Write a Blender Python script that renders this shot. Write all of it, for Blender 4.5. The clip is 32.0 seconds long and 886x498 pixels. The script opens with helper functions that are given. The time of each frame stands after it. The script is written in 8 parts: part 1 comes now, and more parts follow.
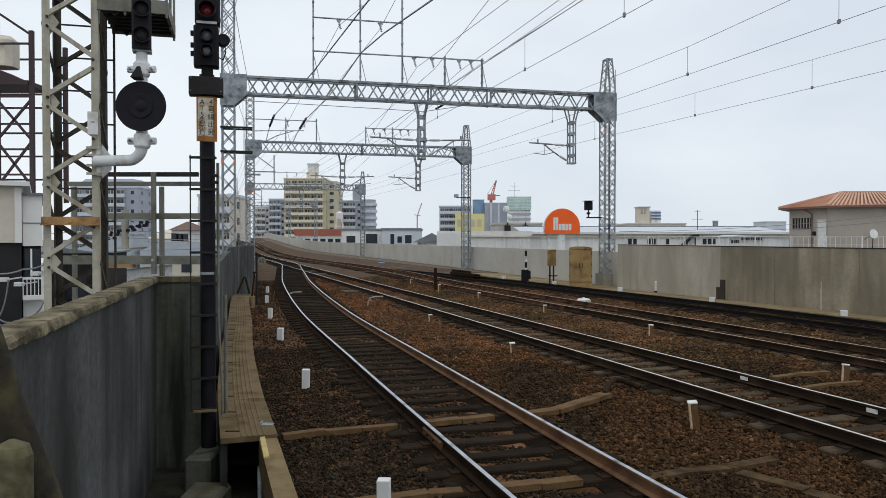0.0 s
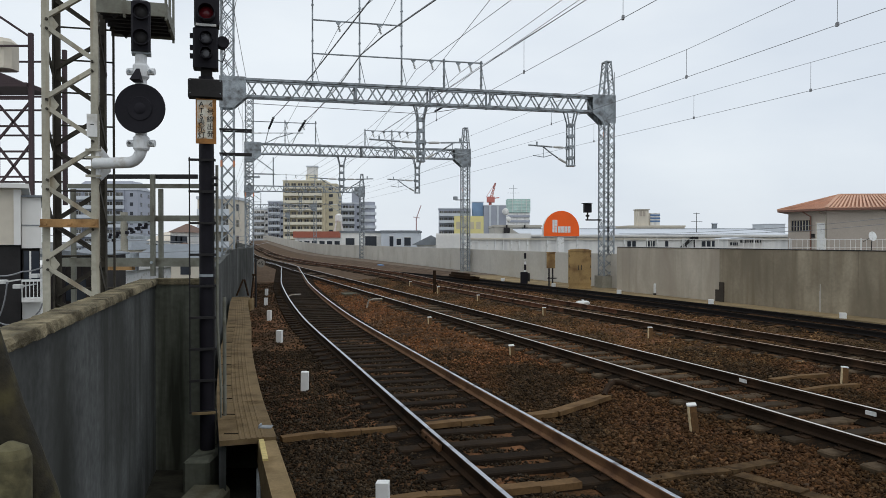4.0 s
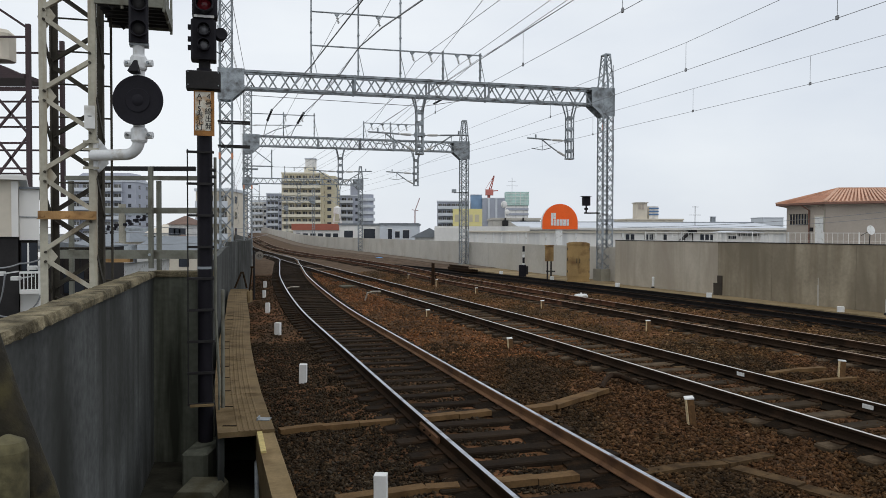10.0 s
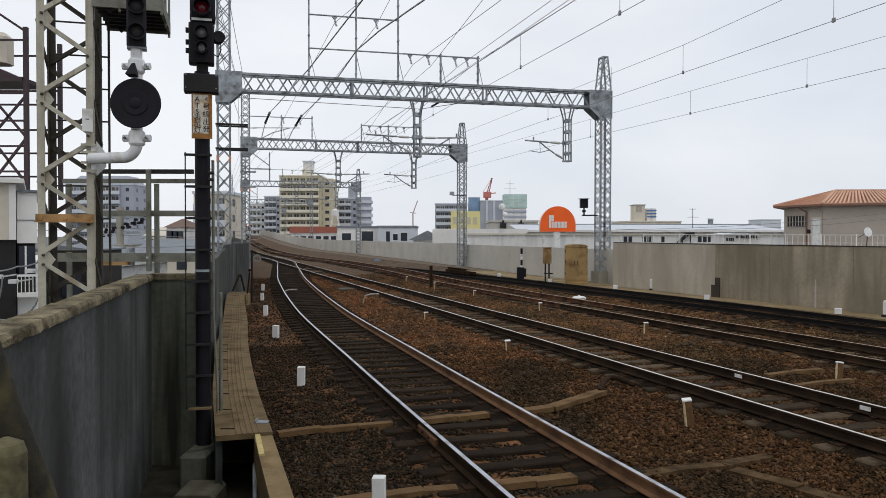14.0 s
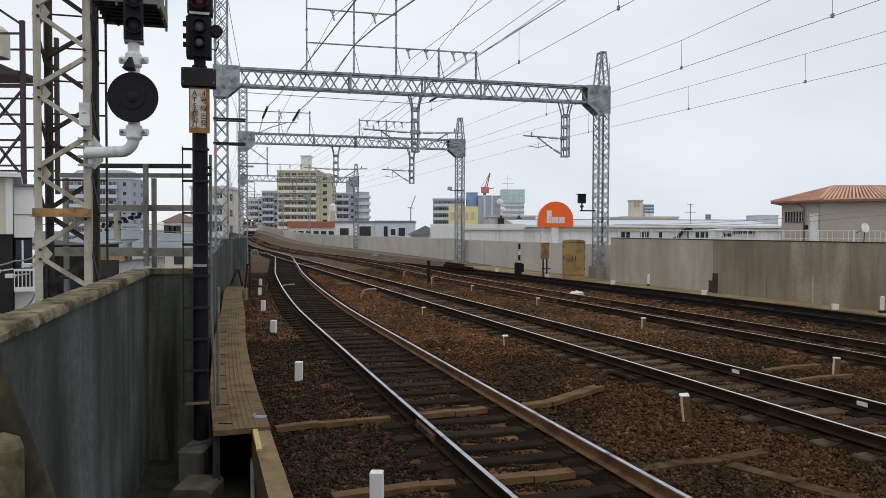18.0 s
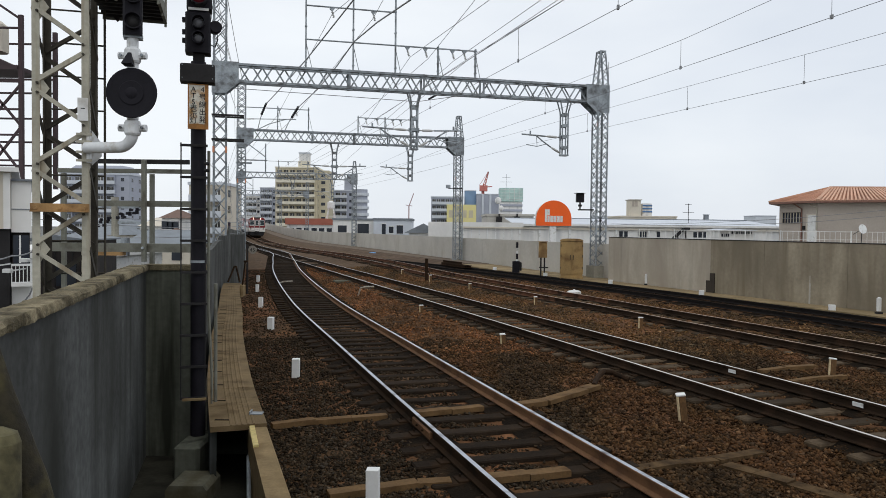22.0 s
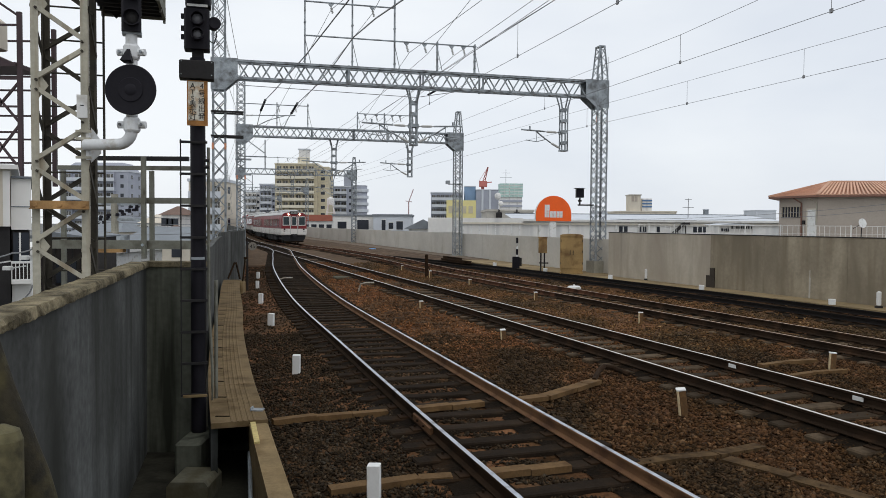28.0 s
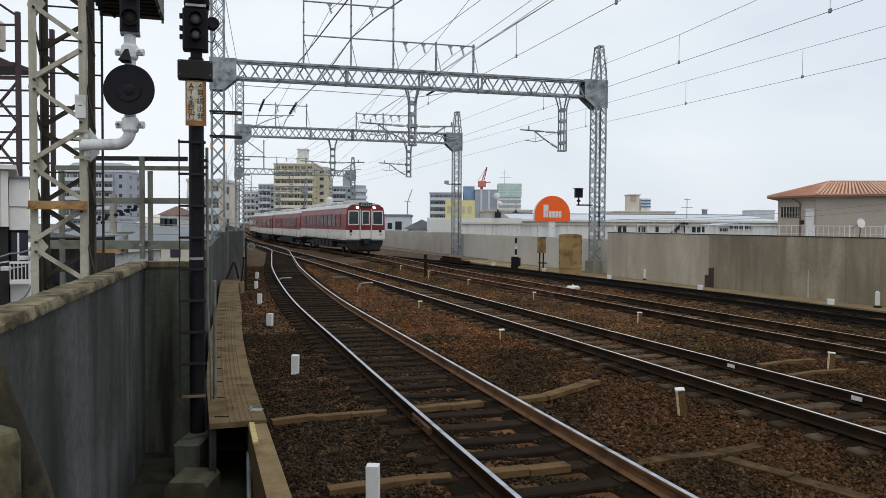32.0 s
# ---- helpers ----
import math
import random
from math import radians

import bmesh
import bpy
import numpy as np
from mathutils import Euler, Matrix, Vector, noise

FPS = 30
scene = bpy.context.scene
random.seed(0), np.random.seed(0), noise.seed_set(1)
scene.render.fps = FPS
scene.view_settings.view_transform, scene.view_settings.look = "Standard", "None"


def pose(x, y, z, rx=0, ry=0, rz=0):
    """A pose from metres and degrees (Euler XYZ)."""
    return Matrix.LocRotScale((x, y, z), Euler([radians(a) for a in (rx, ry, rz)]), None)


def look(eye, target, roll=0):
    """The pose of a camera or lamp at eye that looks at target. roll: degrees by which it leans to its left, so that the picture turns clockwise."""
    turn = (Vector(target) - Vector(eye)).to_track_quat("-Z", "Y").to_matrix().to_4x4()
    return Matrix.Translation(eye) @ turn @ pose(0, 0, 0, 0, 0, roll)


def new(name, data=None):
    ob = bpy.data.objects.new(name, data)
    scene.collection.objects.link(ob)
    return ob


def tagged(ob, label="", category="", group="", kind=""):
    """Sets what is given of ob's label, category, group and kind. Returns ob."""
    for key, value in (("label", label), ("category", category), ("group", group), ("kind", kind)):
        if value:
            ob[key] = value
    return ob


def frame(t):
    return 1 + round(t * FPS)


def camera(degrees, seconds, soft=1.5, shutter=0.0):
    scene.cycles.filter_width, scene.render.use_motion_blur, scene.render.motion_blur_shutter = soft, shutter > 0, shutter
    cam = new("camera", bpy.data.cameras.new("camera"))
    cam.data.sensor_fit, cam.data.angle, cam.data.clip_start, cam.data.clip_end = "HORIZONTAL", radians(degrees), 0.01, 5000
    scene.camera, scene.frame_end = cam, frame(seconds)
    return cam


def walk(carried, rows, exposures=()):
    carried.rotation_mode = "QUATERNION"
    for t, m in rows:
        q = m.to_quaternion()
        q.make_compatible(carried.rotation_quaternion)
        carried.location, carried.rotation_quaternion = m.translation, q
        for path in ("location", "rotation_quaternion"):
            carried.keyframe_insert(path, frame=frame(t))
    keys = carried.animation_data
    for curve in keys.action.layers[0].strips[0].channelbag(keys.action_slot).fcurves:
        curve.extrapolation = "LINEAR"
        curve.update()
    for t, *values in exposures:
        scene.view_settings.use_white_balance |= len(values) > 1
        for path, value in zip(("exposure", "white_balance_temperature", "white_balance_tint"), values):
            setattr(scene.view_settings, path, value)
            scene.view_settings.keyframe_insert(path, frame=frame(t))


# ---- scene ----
cam = camera(60.7, 32.0, soft=0.7)
walk(cam, [
    (0, pose(-0.000, 0.000, 2.400, 89.144, 0.002, -0.001)),
    (0.5, pose(0.004, -0.011, 2.401, 89.170, 0.061, 0.014)),
    (1, pose(-0.001, 0.002, 2.396, 89.337, 0.001, -0.066)),
    (1.5, pose(0.005, -0.002, 2.400, 89.410, 0.029, -0.034)),
    (2, pose(0.002, -0.004, 2.400, 89.333, 0.010, -0.104)),
    (2.5, pose(0.004, -0.004, 2.402, 89.479, 0.048, 0.026)),
    (3, pose(0.006, -0.007, 2.400, 89.408, 0.023, 0.029)),
    (3.5, pose(0.001, -0.003, 2.400, 89.337, -0.005, -0.025)),
    (5.5, pose(0.004, -0.008, 2.399, 89.300, -0.017, -0.096)),
    (6, pose(0.002, -0.004, 2.400, 89.272, -0.005, -0.040)),
    (6.5, pose(0.002, -0.005, 2.400, 89.378, -0.002, -0.003)),
    (7, pose(0.001, -0.001, 2.399, 89.176, -0.053, -0.044)),
    (7.5, pose(0.003, -0.004, 2.401, 89.048, -0.081, -0.105)),
    (8, pose(0.003, -0.003, 2.402, 88.978, -0.110, -0.123)),
    (8.5, pose(0.007, -0.006, 2.396, 89.023, -0.066, -0.134)),
    (9, pose(-0.001, -0.003, 2.398, 88.891, -0.093, -0.163)),
    (9.5, pose(0.006, -0.005, 2.400, 88.938, -0.085, -0.136)),
    (10, pose(0.002, 0.002, 2.402, 88.771, -0.151, -0.174)),
    (10.5, pose(-0.004, 0.006, 2.401, 88.842, -0.738, -0.402)),
    (11, pose(0.002, -0.005, 2.399, 89.181, -0.143, -0.281)),
    (11.5, pose(0.002, -0.004, 2.397, 89.198, -0.004, -0.259)),
    (12, pose(0.004, -0.003, 2.401, 89.097, -0.047, -0.324)),
    (12.5, pose(0.002, -0.008, 2.398, 89.007, -0.058, -0.365)),
    (13, pose(-0.002, 0.000, 2.402, 88.854, -0.115, -0.366)),
    (13.5, pose(0.004, -0.009, 2.399, 88.839, -0.075, -0.339)),
    (14, pose(0.004, -0.006, 2.402, 88.959, -0.069, -0.325)),
    (14.5, pose(0.005, -0.007, 2.398, 88.702, -0.125, -0.386)),
    (16.5, pose(-0.002, 0.003, 2.401, 88.658, -0.165, -0.474)),
    (17, pose(-0.002, -0.006, 2.400, 88.716, -0.129, -0.436)),
    (17.5, pose(0.000, -0.003, 2.401, 88.612, -0.171, -0.482)),
    (18, pose(-0.000, 0.005, 2.402, 88.588, -0.173, -0.496)),
    (18.5, pose(0.000, 0.004, 2.401, 88.508, -0.193, -0.551)),
    (19, pose(0.002, -0.000, 2.401, 88.382, -0.368, -0.586)),
    (19.5, pose(-0.002, 0.002, 2.403, 88.443, -0.597, -0.633)),
    (20, pose(0.001, -0.004, 2.406, 88.253, -0.639, -0.641)),
    (20.5, pose(-0.001, 0.003, 2.399, 88.310, -0.632, -0.641)),
    (21, pose(-0.001, 0.002, 2.401, 88.107, -0.671, -0.699)),
    (21.5, pose(-0.004, 0.008, 2.405, 88.134, -0.679, -0.667)),
    (22, pose(0.001, -0.002, 2.402, 88.440, -0.600, -0.642)),
    (22.5, pose(-0.001, -0.002, 2.403, 88.470, -0.471, -0.679)),
    (23, pose(-0.004, 0.005, 2.405, 88.358, -0.521, -0.700)),
    (23.5, pose(-0.004, -0.001, 2.402, 88.357, -0.531, -0.594)),
    (24, pose(0.001, -0.001, 2.399, 88.457, -0.499, -0.548)),
    (24.5, pose(-0.000, -0.002, 2.402, 88.647, -0.450, -0.506)),
    (25, pose(0.001, 0.005, 2.402, 88.560, -0.456, -0.489)),
    (25.5, pose(-0.000, -0.006, 2.400, 88.603, -0.456, -0.516)),
    (27.5, pose(0.002, 0.003, 2.402, 88.248, -0.372, -0.627)),
    (28, pose(-0.001, -0.002, 2.402, 88.122, -0.386, -0.657)),
    (28.5, pose(-0.003, 0.009, 2.406, 88.149, -0.420, -0.701)),
    (29, pose(-0.000, -0.003, 2.403, 88.051, -0.406, -0.737)),
    (29.5, pose(0.001, -0.001, 2.403, 88.055, -0.409, -0.737)),
    (30, pose(0.002, -0.005, 2.404, 88.092, -0.420, -0.741)),
    (30.5, pose(-0.002, 0.001, 2.403, 88.034, -0.428, -0.722)),
    (31, pose(-0.002, 0.005, 2.403, 88.035, -0.422, -0.744)),
    (31.5, pose(-0.000, 0.002, 2.406, 88.150, -0.408, -0.712)),
    (32, pose(-0.001, 0.005, 2.402, 88.126, -0.367, -0.744)),
], exposures=((0, 0.02, 6330, 8.8), (7, 0.0, 6380, 9.2), (10, 0.02, 6450, 10.2), (13, 0.04, 6530, 12.0), (15, 0.04, 6500, 11.3), (19, 0.06, 6450, 10.0), (25, 0.09, 6480, 10.6), (28, 0.08, 6500, 10.5), (32, 0.08, 6420, 9.7)))

# world: bright, evenly overcast sky
world = bpy.data.worlds.new("overcast_sky")
scene.world = world
world.use_nodes = True
wn, wl = world.node_tree.nodes, world.node_tree.links
wn.clear()
w_out = wn.new("ShaderNodeOutputWorld")
w_bg = wn.new("ShaderNodeBackground")
w_sky = wn.new("ShaderNodeTexSky")
w_sky.sky_type, w_sky.sun_disc = "NISHITA", False
w_sky.sun_elevation, w_sky.sun_rotation = radians(48), radians(150)
w_sky.dust_density, w_sky.air_density, w_sky.ozone_density = 2.0, 1.0, 1.5
w_co = wn.new("ShaderNodeTexCoord")
w_map = wn.new("ShaderNodeMapping")
w_map.inputs["Scale"].default_value = (1.0, 1.0, 2.6)
w_noise = wn.new("ShaderNodeTexNoise")
w_noise.inputs["Scale"].default_value, w_noise.inputs["Detail"].default_value = 2.2, 5.0
w_ramp = wn.new("ShaderNodeValToRGB")
w_ramp.color_ramp.elements[0].position, w_ramp.color_ramp.elements[0].color = 0.3, (7.5, 8.0, 8.65, 1)
w_ramp.color_ramp.elements[1].position, w_ramp.color_ramp.elements[1].color = 0.68, (9.2, 9.55, 9.8, 1)
w_mix = wn.new("ShaderNodeMixRGB")
w_mix.inputs["Fac"].default_value = 0.9
wl.new(w_co.outputs["Generated"], w_map.inputs["Vector"])
wl.new(w_map.outputs["Vector"], w_noise.inputs["Vector"])
w_xyz = wn.new("ShaderNodeSeparateXYZ")
w_east = wn.new("ShaderNodeMath")   # the cloud is a little thicker towards the east
w_east.operation, w_east.inputs[1].default_value = "MULTIPLY_ADD", -0.32
wl.new(w_co.outputs["Generated"], w_xyz.inputs["Vector"])
wl.new(w_xyz.outputs["X"], w_east.inputs[0])
wl.new(w_noise.outputs["Fac"], w_east.inputs[2])
wl.new(w_east.outputs[0], w_ramp.inputs["Fac"])
wl.new(w_sky.outputs["Color"], w_mix.inputs["Color1"])
wl.new(w_ramp.outputs["Color"], w_mix.inputs["Color2"])
wl.new(w_mix.outputs["Color"], w_bg.inputs["Color"])
w_bg.inputs["Strength"].default_value = 0.1
wl.new(w_bg.outputs["Background"], w_out.inputs["Surface"])

sun = new("sun", bpy.data.lights.new("sun", "SUN"))
sun.data.energy, sun.data.angle, sun.data.color = 0.5, radians(25), (1.0, 0.96, 0.9)
sun.matrix_world = look((0, 0, 60), (-22, 30, 0))


# ---- mesh helpers ----
class Geo:
    """Collects vertices and faces of one mesh."""

    def __init__(self):
        self.v, self.f = [], []

    def add(self, verts, faces):
        n = len(self.v)
        self.v += [tuple(p) for p in verts]
        self.f += [tuple(n + i for i in q) for q in faces]
        return self

    def box(self, x0, x1, y0, y1, z0, z1, m=None):
        vs = [Vector(p) for p in ((x0, y0, z0), (x1, y0, z0), (x1, y1, z0), (x0, y1, z0),
                                  (x0, y0, z1), (x1, y0, z1), (x1, y1, z1), (x0, y1, z1))]
        if m:
            vs = [m @ p for p in vs]
        return self.add(vs, [(3, 2, 1, 0), (4, 5, 6, 7), (0, 1, 5, 4), (1, 2, 6, 5), (2, 3, 7, 6), (3, 0, 4, 7)])

    def soft(self, x0, x1, y0, y1, z0, z1, b, m=None):
        """A box with chamfered vertical edges and a chamfered top."""
        vs = []
        for z, i in ((z0, 0.0), (z1 - b, 0.0), (z1, b)):
            for x, y in ((x0 + b, y0), (x1 - b, y0), (x1, y0 + b), (x1, y1 - b), (x1 - b, y1), (x0 + b, y1), (x0, y1 - b), (x0, y0 + b)):
                cx, cy = (x0 + x1) / 2, (y0 + y1) / 2
                vs.append(Vector((x - i * (1 if x > cx else -1), y - i * (1 if y > cy else -1), z)))
        if m:
            vs = [m @ p for p in vs]
        fs = [tuple(range(7, -1, -1)), tuple(range(16, 24))]
        for r in (0, 8):
            fs += [(r + k, r + (k + 1) % 8, r + 8 + (k + 1) % 8, r + 8 + k) for k in range(8)]
        return self.add(vs, fs)

    def bar(self, a, b, w, h, up=(0, 0, 1)):
        """A straight bar of w by h between two points."""
        a, b = Vector(a), Vector(b)
        d = (b - a).normalized()
        s = d.cross(Vector(up))
        if s.length < 1e-4:
            s = d.cross(Vector((1, 0, 0)))
        s.normalize()
        u = s.cross(d)
        vs = [p + s * i * w / 2 + u * j * h / 2 for p in (a, b) for i, j in ((-1, -1), (1, -1), (1, 1), (-1, 1))]
        return self.add(vs, [(3, 2, 1, 0), (4, 5, 6, 7), (0, 1, 5, 4), (1, 2, 6, 5), (2, 3, 7, 6), (3, 0, 4, 7)])

    def angle(self, a, b, w, t, out1, out2):
        """An L-section from a to b; the legs point along out1 and out2."""
        a, b, o1, o2 = Vector(a), Vector(b), Vector(out1), Vector(out2)
        sec = [(0, 0), (w, 0), (w, t), (t, t), (t, w), (0, w)]
        vs = [p + o1 * i + o2 * j for p in (a, b) for i, j in sec]
        fs = [(5, 4, 3, 2, 1, 0), (6, 7, 8, 9, 10, 11)] + [(k, (k + 1) % 6, 6 + (k + 1) % 6, 6 + k) for k in range(6)]
        return self.add(vs, fs)

    def tube(self, a, b, r, n=10, r2=None):
        a, b = Vector(a), Vector(b)
        d = (b - a).normalized()
        s = d.orthogonal().normalized()
        u = d.cross(s)
        r2 = r if r2 is None else r2
        vs = [p + (s * math.cos(k * math.tau / n) + u * math.sin(k * math.tau / n)) * q for p, q in ((a, r), (b, r2)) for k in range(n)]
        fs = [tuple(range(n - 1, -1, -1)), tuple(range(n, 2 * n))] + [(k, (k + 1) % n, n + (k + 1) % n, n + k) for k in range(n)]
        return self.add(vs, fs)

    def pipe(self, pts, r, n=6):
        """A round wire or pipe through points."""
        pts = [Vector(p) for p in pts]
        base = len(self.v)
        ref = Vector((0, 0, 1))
        for i, p in enumerate(pts):
            d = (pts[min(i + 1, len(pts) - 1)] - pts[max(i - 1, 0)]).normalized()
            s = d.cross(ref)
            if s.length < 1e-3:
                s = d.cross(Vector((1, 0, 0)))
            s.normalize()
            u = s.cross(d)
            self.v += [tuple(p + (s * math.cos(k * math.tau / n) + u * math.sin(k * math.tau / n)) * r) for k in range(n)]
        for i in range(len(pts) - 1):
            o = base + i * n
            self.f += [(o + k, o + (k + 1) % n, o + n + (k + 1) % n, o + n + k) for k in range(n)]
        self.f += [tuple(base + k for k in range(n - 1, -1, -1)), tuple(base + (len(pts) - 1) * n + k for k in range(n))]
        return self

    def lathe(self, prof, m=None, n=20):
        """A turned shape: (radius, height) pairs about z."""
        base = len(self.v)
        for r, z in prof:
            for k in range(n):
                p = Vector((r * math.cos(k * math.tau / n), r * math.sin(k * math.tau / n), z))
                self.v.append(tuple(m @ p if m else p))
        for i in range(len(prof) - 1):
            o = base + i * n
            self.f += [(o + k, o + (k + 1) % n, o + n + (k + 1) % n, o + n + k) for k in range(n)]
        self.f += [tuple(base + k for k in range(n - 1, -1, -1)), tuple(base + (len(prof) - 1) * n + k for k in range(n))]
        return self

    def prism(self, poly, a, b, m=None):
        """A polygon in x, z swept along y from a to b."""
        n = len(poly)
        vs = [Vector((x, y, z)) for y in (a, b) for x, z in poly]
        if m:
            vs = [m @ p for p in vs]
        return self.add(vs, [tuple(range(n)), tuple(range(2 * n - 1, n - 1, -1))] + [((k + 1) % n, k, n + k, n + (k + 1) % n) for k in range(n)])

    def sweep(self, sec, pts, closed=True):
        """A section of (side, height) pairs swept along ground points, turned with the way."""
        pts = [Vector(p) for p in pts]
        base, n = len(self.v), len(sec)
        for i, p in enumerate(pts):
            d = pts[min(i + 1, len(pts) - 1)] - pts[max(i - 1, 0)]
            d.z = 0
            d.normalize()
            s = Vector((d.y, -d.x, 0))
            self.v += [tuple(p + s * x + Vector((0, 0, z))) for x, z in sec]
        for i in range(len(pts) - 1):
            o = base + i * n
            self.f += [(o + k, o + (k + 1) % n, o + n + (k + 1) % n, o + n + k) for k in range(n if closed else n - 1)]
        if closed:
            self.f += [tuple(base + k for k in range(n - 1, -1, -1)), tuple(base + (len(pts) - 1) * n + k for k in range(n))]
        return self

    def mesh(self, name, material=None, smooth=False):
        me = bpy.data.meshes.new(name)
        me.from_pydata(self.v, [], self.f)
        if smooth:
            me.shade_smooth()
            me.set_sharp_from_angle(angle=radians(35))
        if material:
            me.materials.append(material)
        return me


def part(name, geo, material, parent=None, label="", smooth=False, m=None):
    """Links a mesh as one object under a thing or part."""
    me = geo if isinstance(geo, bpy.types.Mesh) else geo.mesh(name, material, smooth)
    ob = new(name, me)
    if m:
        ob.matrix_basis = m
    if parent:
        ob.parent = parent
    return tagged(ob, label)


def thing(name, label, category, m=None, group="", kind=""):
    ob = new(name)
    ob.empty_display_size = 0.2
    if m:
        ob.matrix_basis = m
    return tagged(ob, label, category, group, kind)


def solo(name, geo, material, label, category, m=None, group="", kind="", smooth=False):
    """A thing of a single mesh."""
    return tagged(part(name, geo, material, None, "", smooth, m), label, category, group, kind)


# ---- materials ----
def paint(name, base, rough=0.6, metal=0.0, var=0.18, scale=3.0, fine=40.0, bump=0.15, stain=None, amount=0.0, streak=False, each=0.0, spec=0.35, depth=0.01, wash=None):
    """Base colour with variation at two scales, relief, and stains with a shape of their own."""
    mt = bpy.data.materials.new(name)
    mt.use_nodes = True
    nt, ln = mt.node_tree.nodes, mt.node_tree.links
    bs = nt["Principled BSDF"]
    bs.inputs["Metallic"].default_value = metal
    bs.inputs["Specular IOR Level"].default_value = spec
    co = nt.new("ShaderNodeTexCoord")
    n1, n2 = nt.new("ShaderNodeTexNoise"), nt.new("ShaderNodeTexNoise")
    n1.inputs["Scale"].default_value, n1.inputs["Detail"].default_value = scale, 6
    n2.inputs["Scale"].default_value, n2.inputs["Detail"].default_value = fine, 4
    for n in (n1, n2):
        ln.new(co.outputs["Object"], n.inputs["Vector"])
    add = nt.new("ShaderNodeMath")
    add.operation = "MULTIPLY_ADD"
    add.inputs[1].default_value = 0.5
    ln.new(n2.outputs["Fac"], add.inputs[0])
    ln.new(n1.outputs["Fac"], add.inputs[2])
    rng = nt.new("ShaderNodeMapRange")
    rng.inputs["From Min"].default_value, rng.inputs["From Max"].default_value = 0.5, 1.0
    rng.inputs["To Min"].default_value, rng.inputs["To Max"].default_value = 1 - var, 1 + var
    ln.new(add.outputs[0], rng.inputs["Value"])
    mul = nt.new("ShaderNodeVectorMath")
    mul.operation = "SCALE"
    mul.inputs[0].default_value = base
    ln.new(rng.outputs["Result"], mul.inputs["Scale"])
    col = mul.outputs["Vector"]
    if each:
        oi = nt.new("ShaderNodeObjectInfo")
        r2 = nt.new("ShaderNodeMapRange")
        r2.inputs["To Min"].default_value, r2.inputs["To Max"].default_value = 1 - each, 1 + each
        ln.new(oi.outputs["Random"], r2.inputs["Value"])
        m2 = nt.new("ShaderNodeVectorMath")
        m2.operation = "SCALE"
        ln.new(col, m2.inputs[0])
        ln.new(r2.outputs["Result"], m2.inputs["Scale"])
        col = m2.outputs["Vector"]
    if stain:
        n3 = nt.new("ShaderNodeTexNoise")
        n3.inputs["Scale"].default_value, n3.inputs["Detail"].default_value = scale * 1.3, 8
        mp = nt.new("ShaderNodeMapping")
        mp.inputs["Location"].default_value = (3.1, 7.7, 1.3)
        if streak:
            mp.inputs["Scale"].default_value = (2.2, 2.2, 0.16)
        ln.new(co.outputs["Object"], mp.inputs["Vector"])
        ln.new(mp.outputs["Vector"], n3.inputs["Vector"])
        rp = nt.new("ShaderNodeMapRange")
        rp.inputs["From Min"].default_value, rp.inputs["From Max"].default_value = 0.62 - amount * 0.3, 0.78 - amount * 0.2
        ln.new(n3.outputs["Fac"], rp.inputs["Value"])
        mx = nt.new("ShaderNodeMixRGB")
        mx.inputs["Color2"].default_value = (*stain, 1)
        ln.new(rp.outputs["Result"], mx.inputs["Fac"])
        ln.new(col, mx.inputs["Color1"])
        col = mx.outputs["Color"]
    if wash:
        n4, mp4, rp4, mx4 = nt.new("ShaderNodeTexNoise"), nt.new("ShaderNodeMapping"), nt.new("ShaderNodeMapRange"), nt.new("ShaderNodeMixRGB")
        n4.inputs["Scale"].default_value, n4.inputs["Detail"].default_value = 1.0, 7
        n4.inputs["Distortion"].default_value = 0.6
        mp4.inputs["Scale"].default_value = (0.9, 0.9, 0.28)
        mp4.inputs["Location"].default_value = (11.3, 2.1, 5.2)
        rp4.inputs["From Min"].default_value, rp4.inputs["From Max"].default_value = 0.38, 0.68
        mx4.inputs["Color2"].default_value = (*wash, 1)
        ln.new(co.outputs["Object"], mp4.inputs["Vector"])
        ln.new(mp4.outputs["Vector"], n4.inputs["Vector"])
        ln.new(n4.outputs["Fac"], rp4.inputs["Value"])
        ln.new(rp4.outputs["Result"], mx4.inputs["Fac"])
        ln.new(col, mx4.inputs["Color1"])
        col = mx4.outputs["Color"]
    ln.new(col, bs.inputs["Base Color"])
    rr = nt.new("ShaderNodeMapRange")
    rr.inputs["To Min"].default_value, rr.inputs["To Max"].default_value = max(rough - 0.12, 0.03), min(rough + 0.12, 1)
    ln.new(n1.outputs["Fac"], rr.inputs["Value"])
    ln.new(rr.outputs["Result"], bs.inputs["Roughness"])
    if bump:
        bp = nt.new("ShaderNodeBump")
        bp.inputs["Strength"].default_value, bp.inputs["Distance"].default_value = bump, depth
        ln.new(n2.outputs["Fac"], bp.inputs["Height"])
        ln.new(bp.outputs["Normal"], bs.inputs["Normal"])
    return mt


def glow(name, col, strength):
    mt = bpy.data.materials.new(name)
    mt.use_nodes = True
    bs = mt.node_tree.nodes["Principled BSDF"]
    bs.inputs["Base Color"].default_value = (*col, 1)
    bs.inputs["Emission Color"].default_value = (*col, 1)
    bs.inputs["Emission Strength"].default_value = strength
    return mt


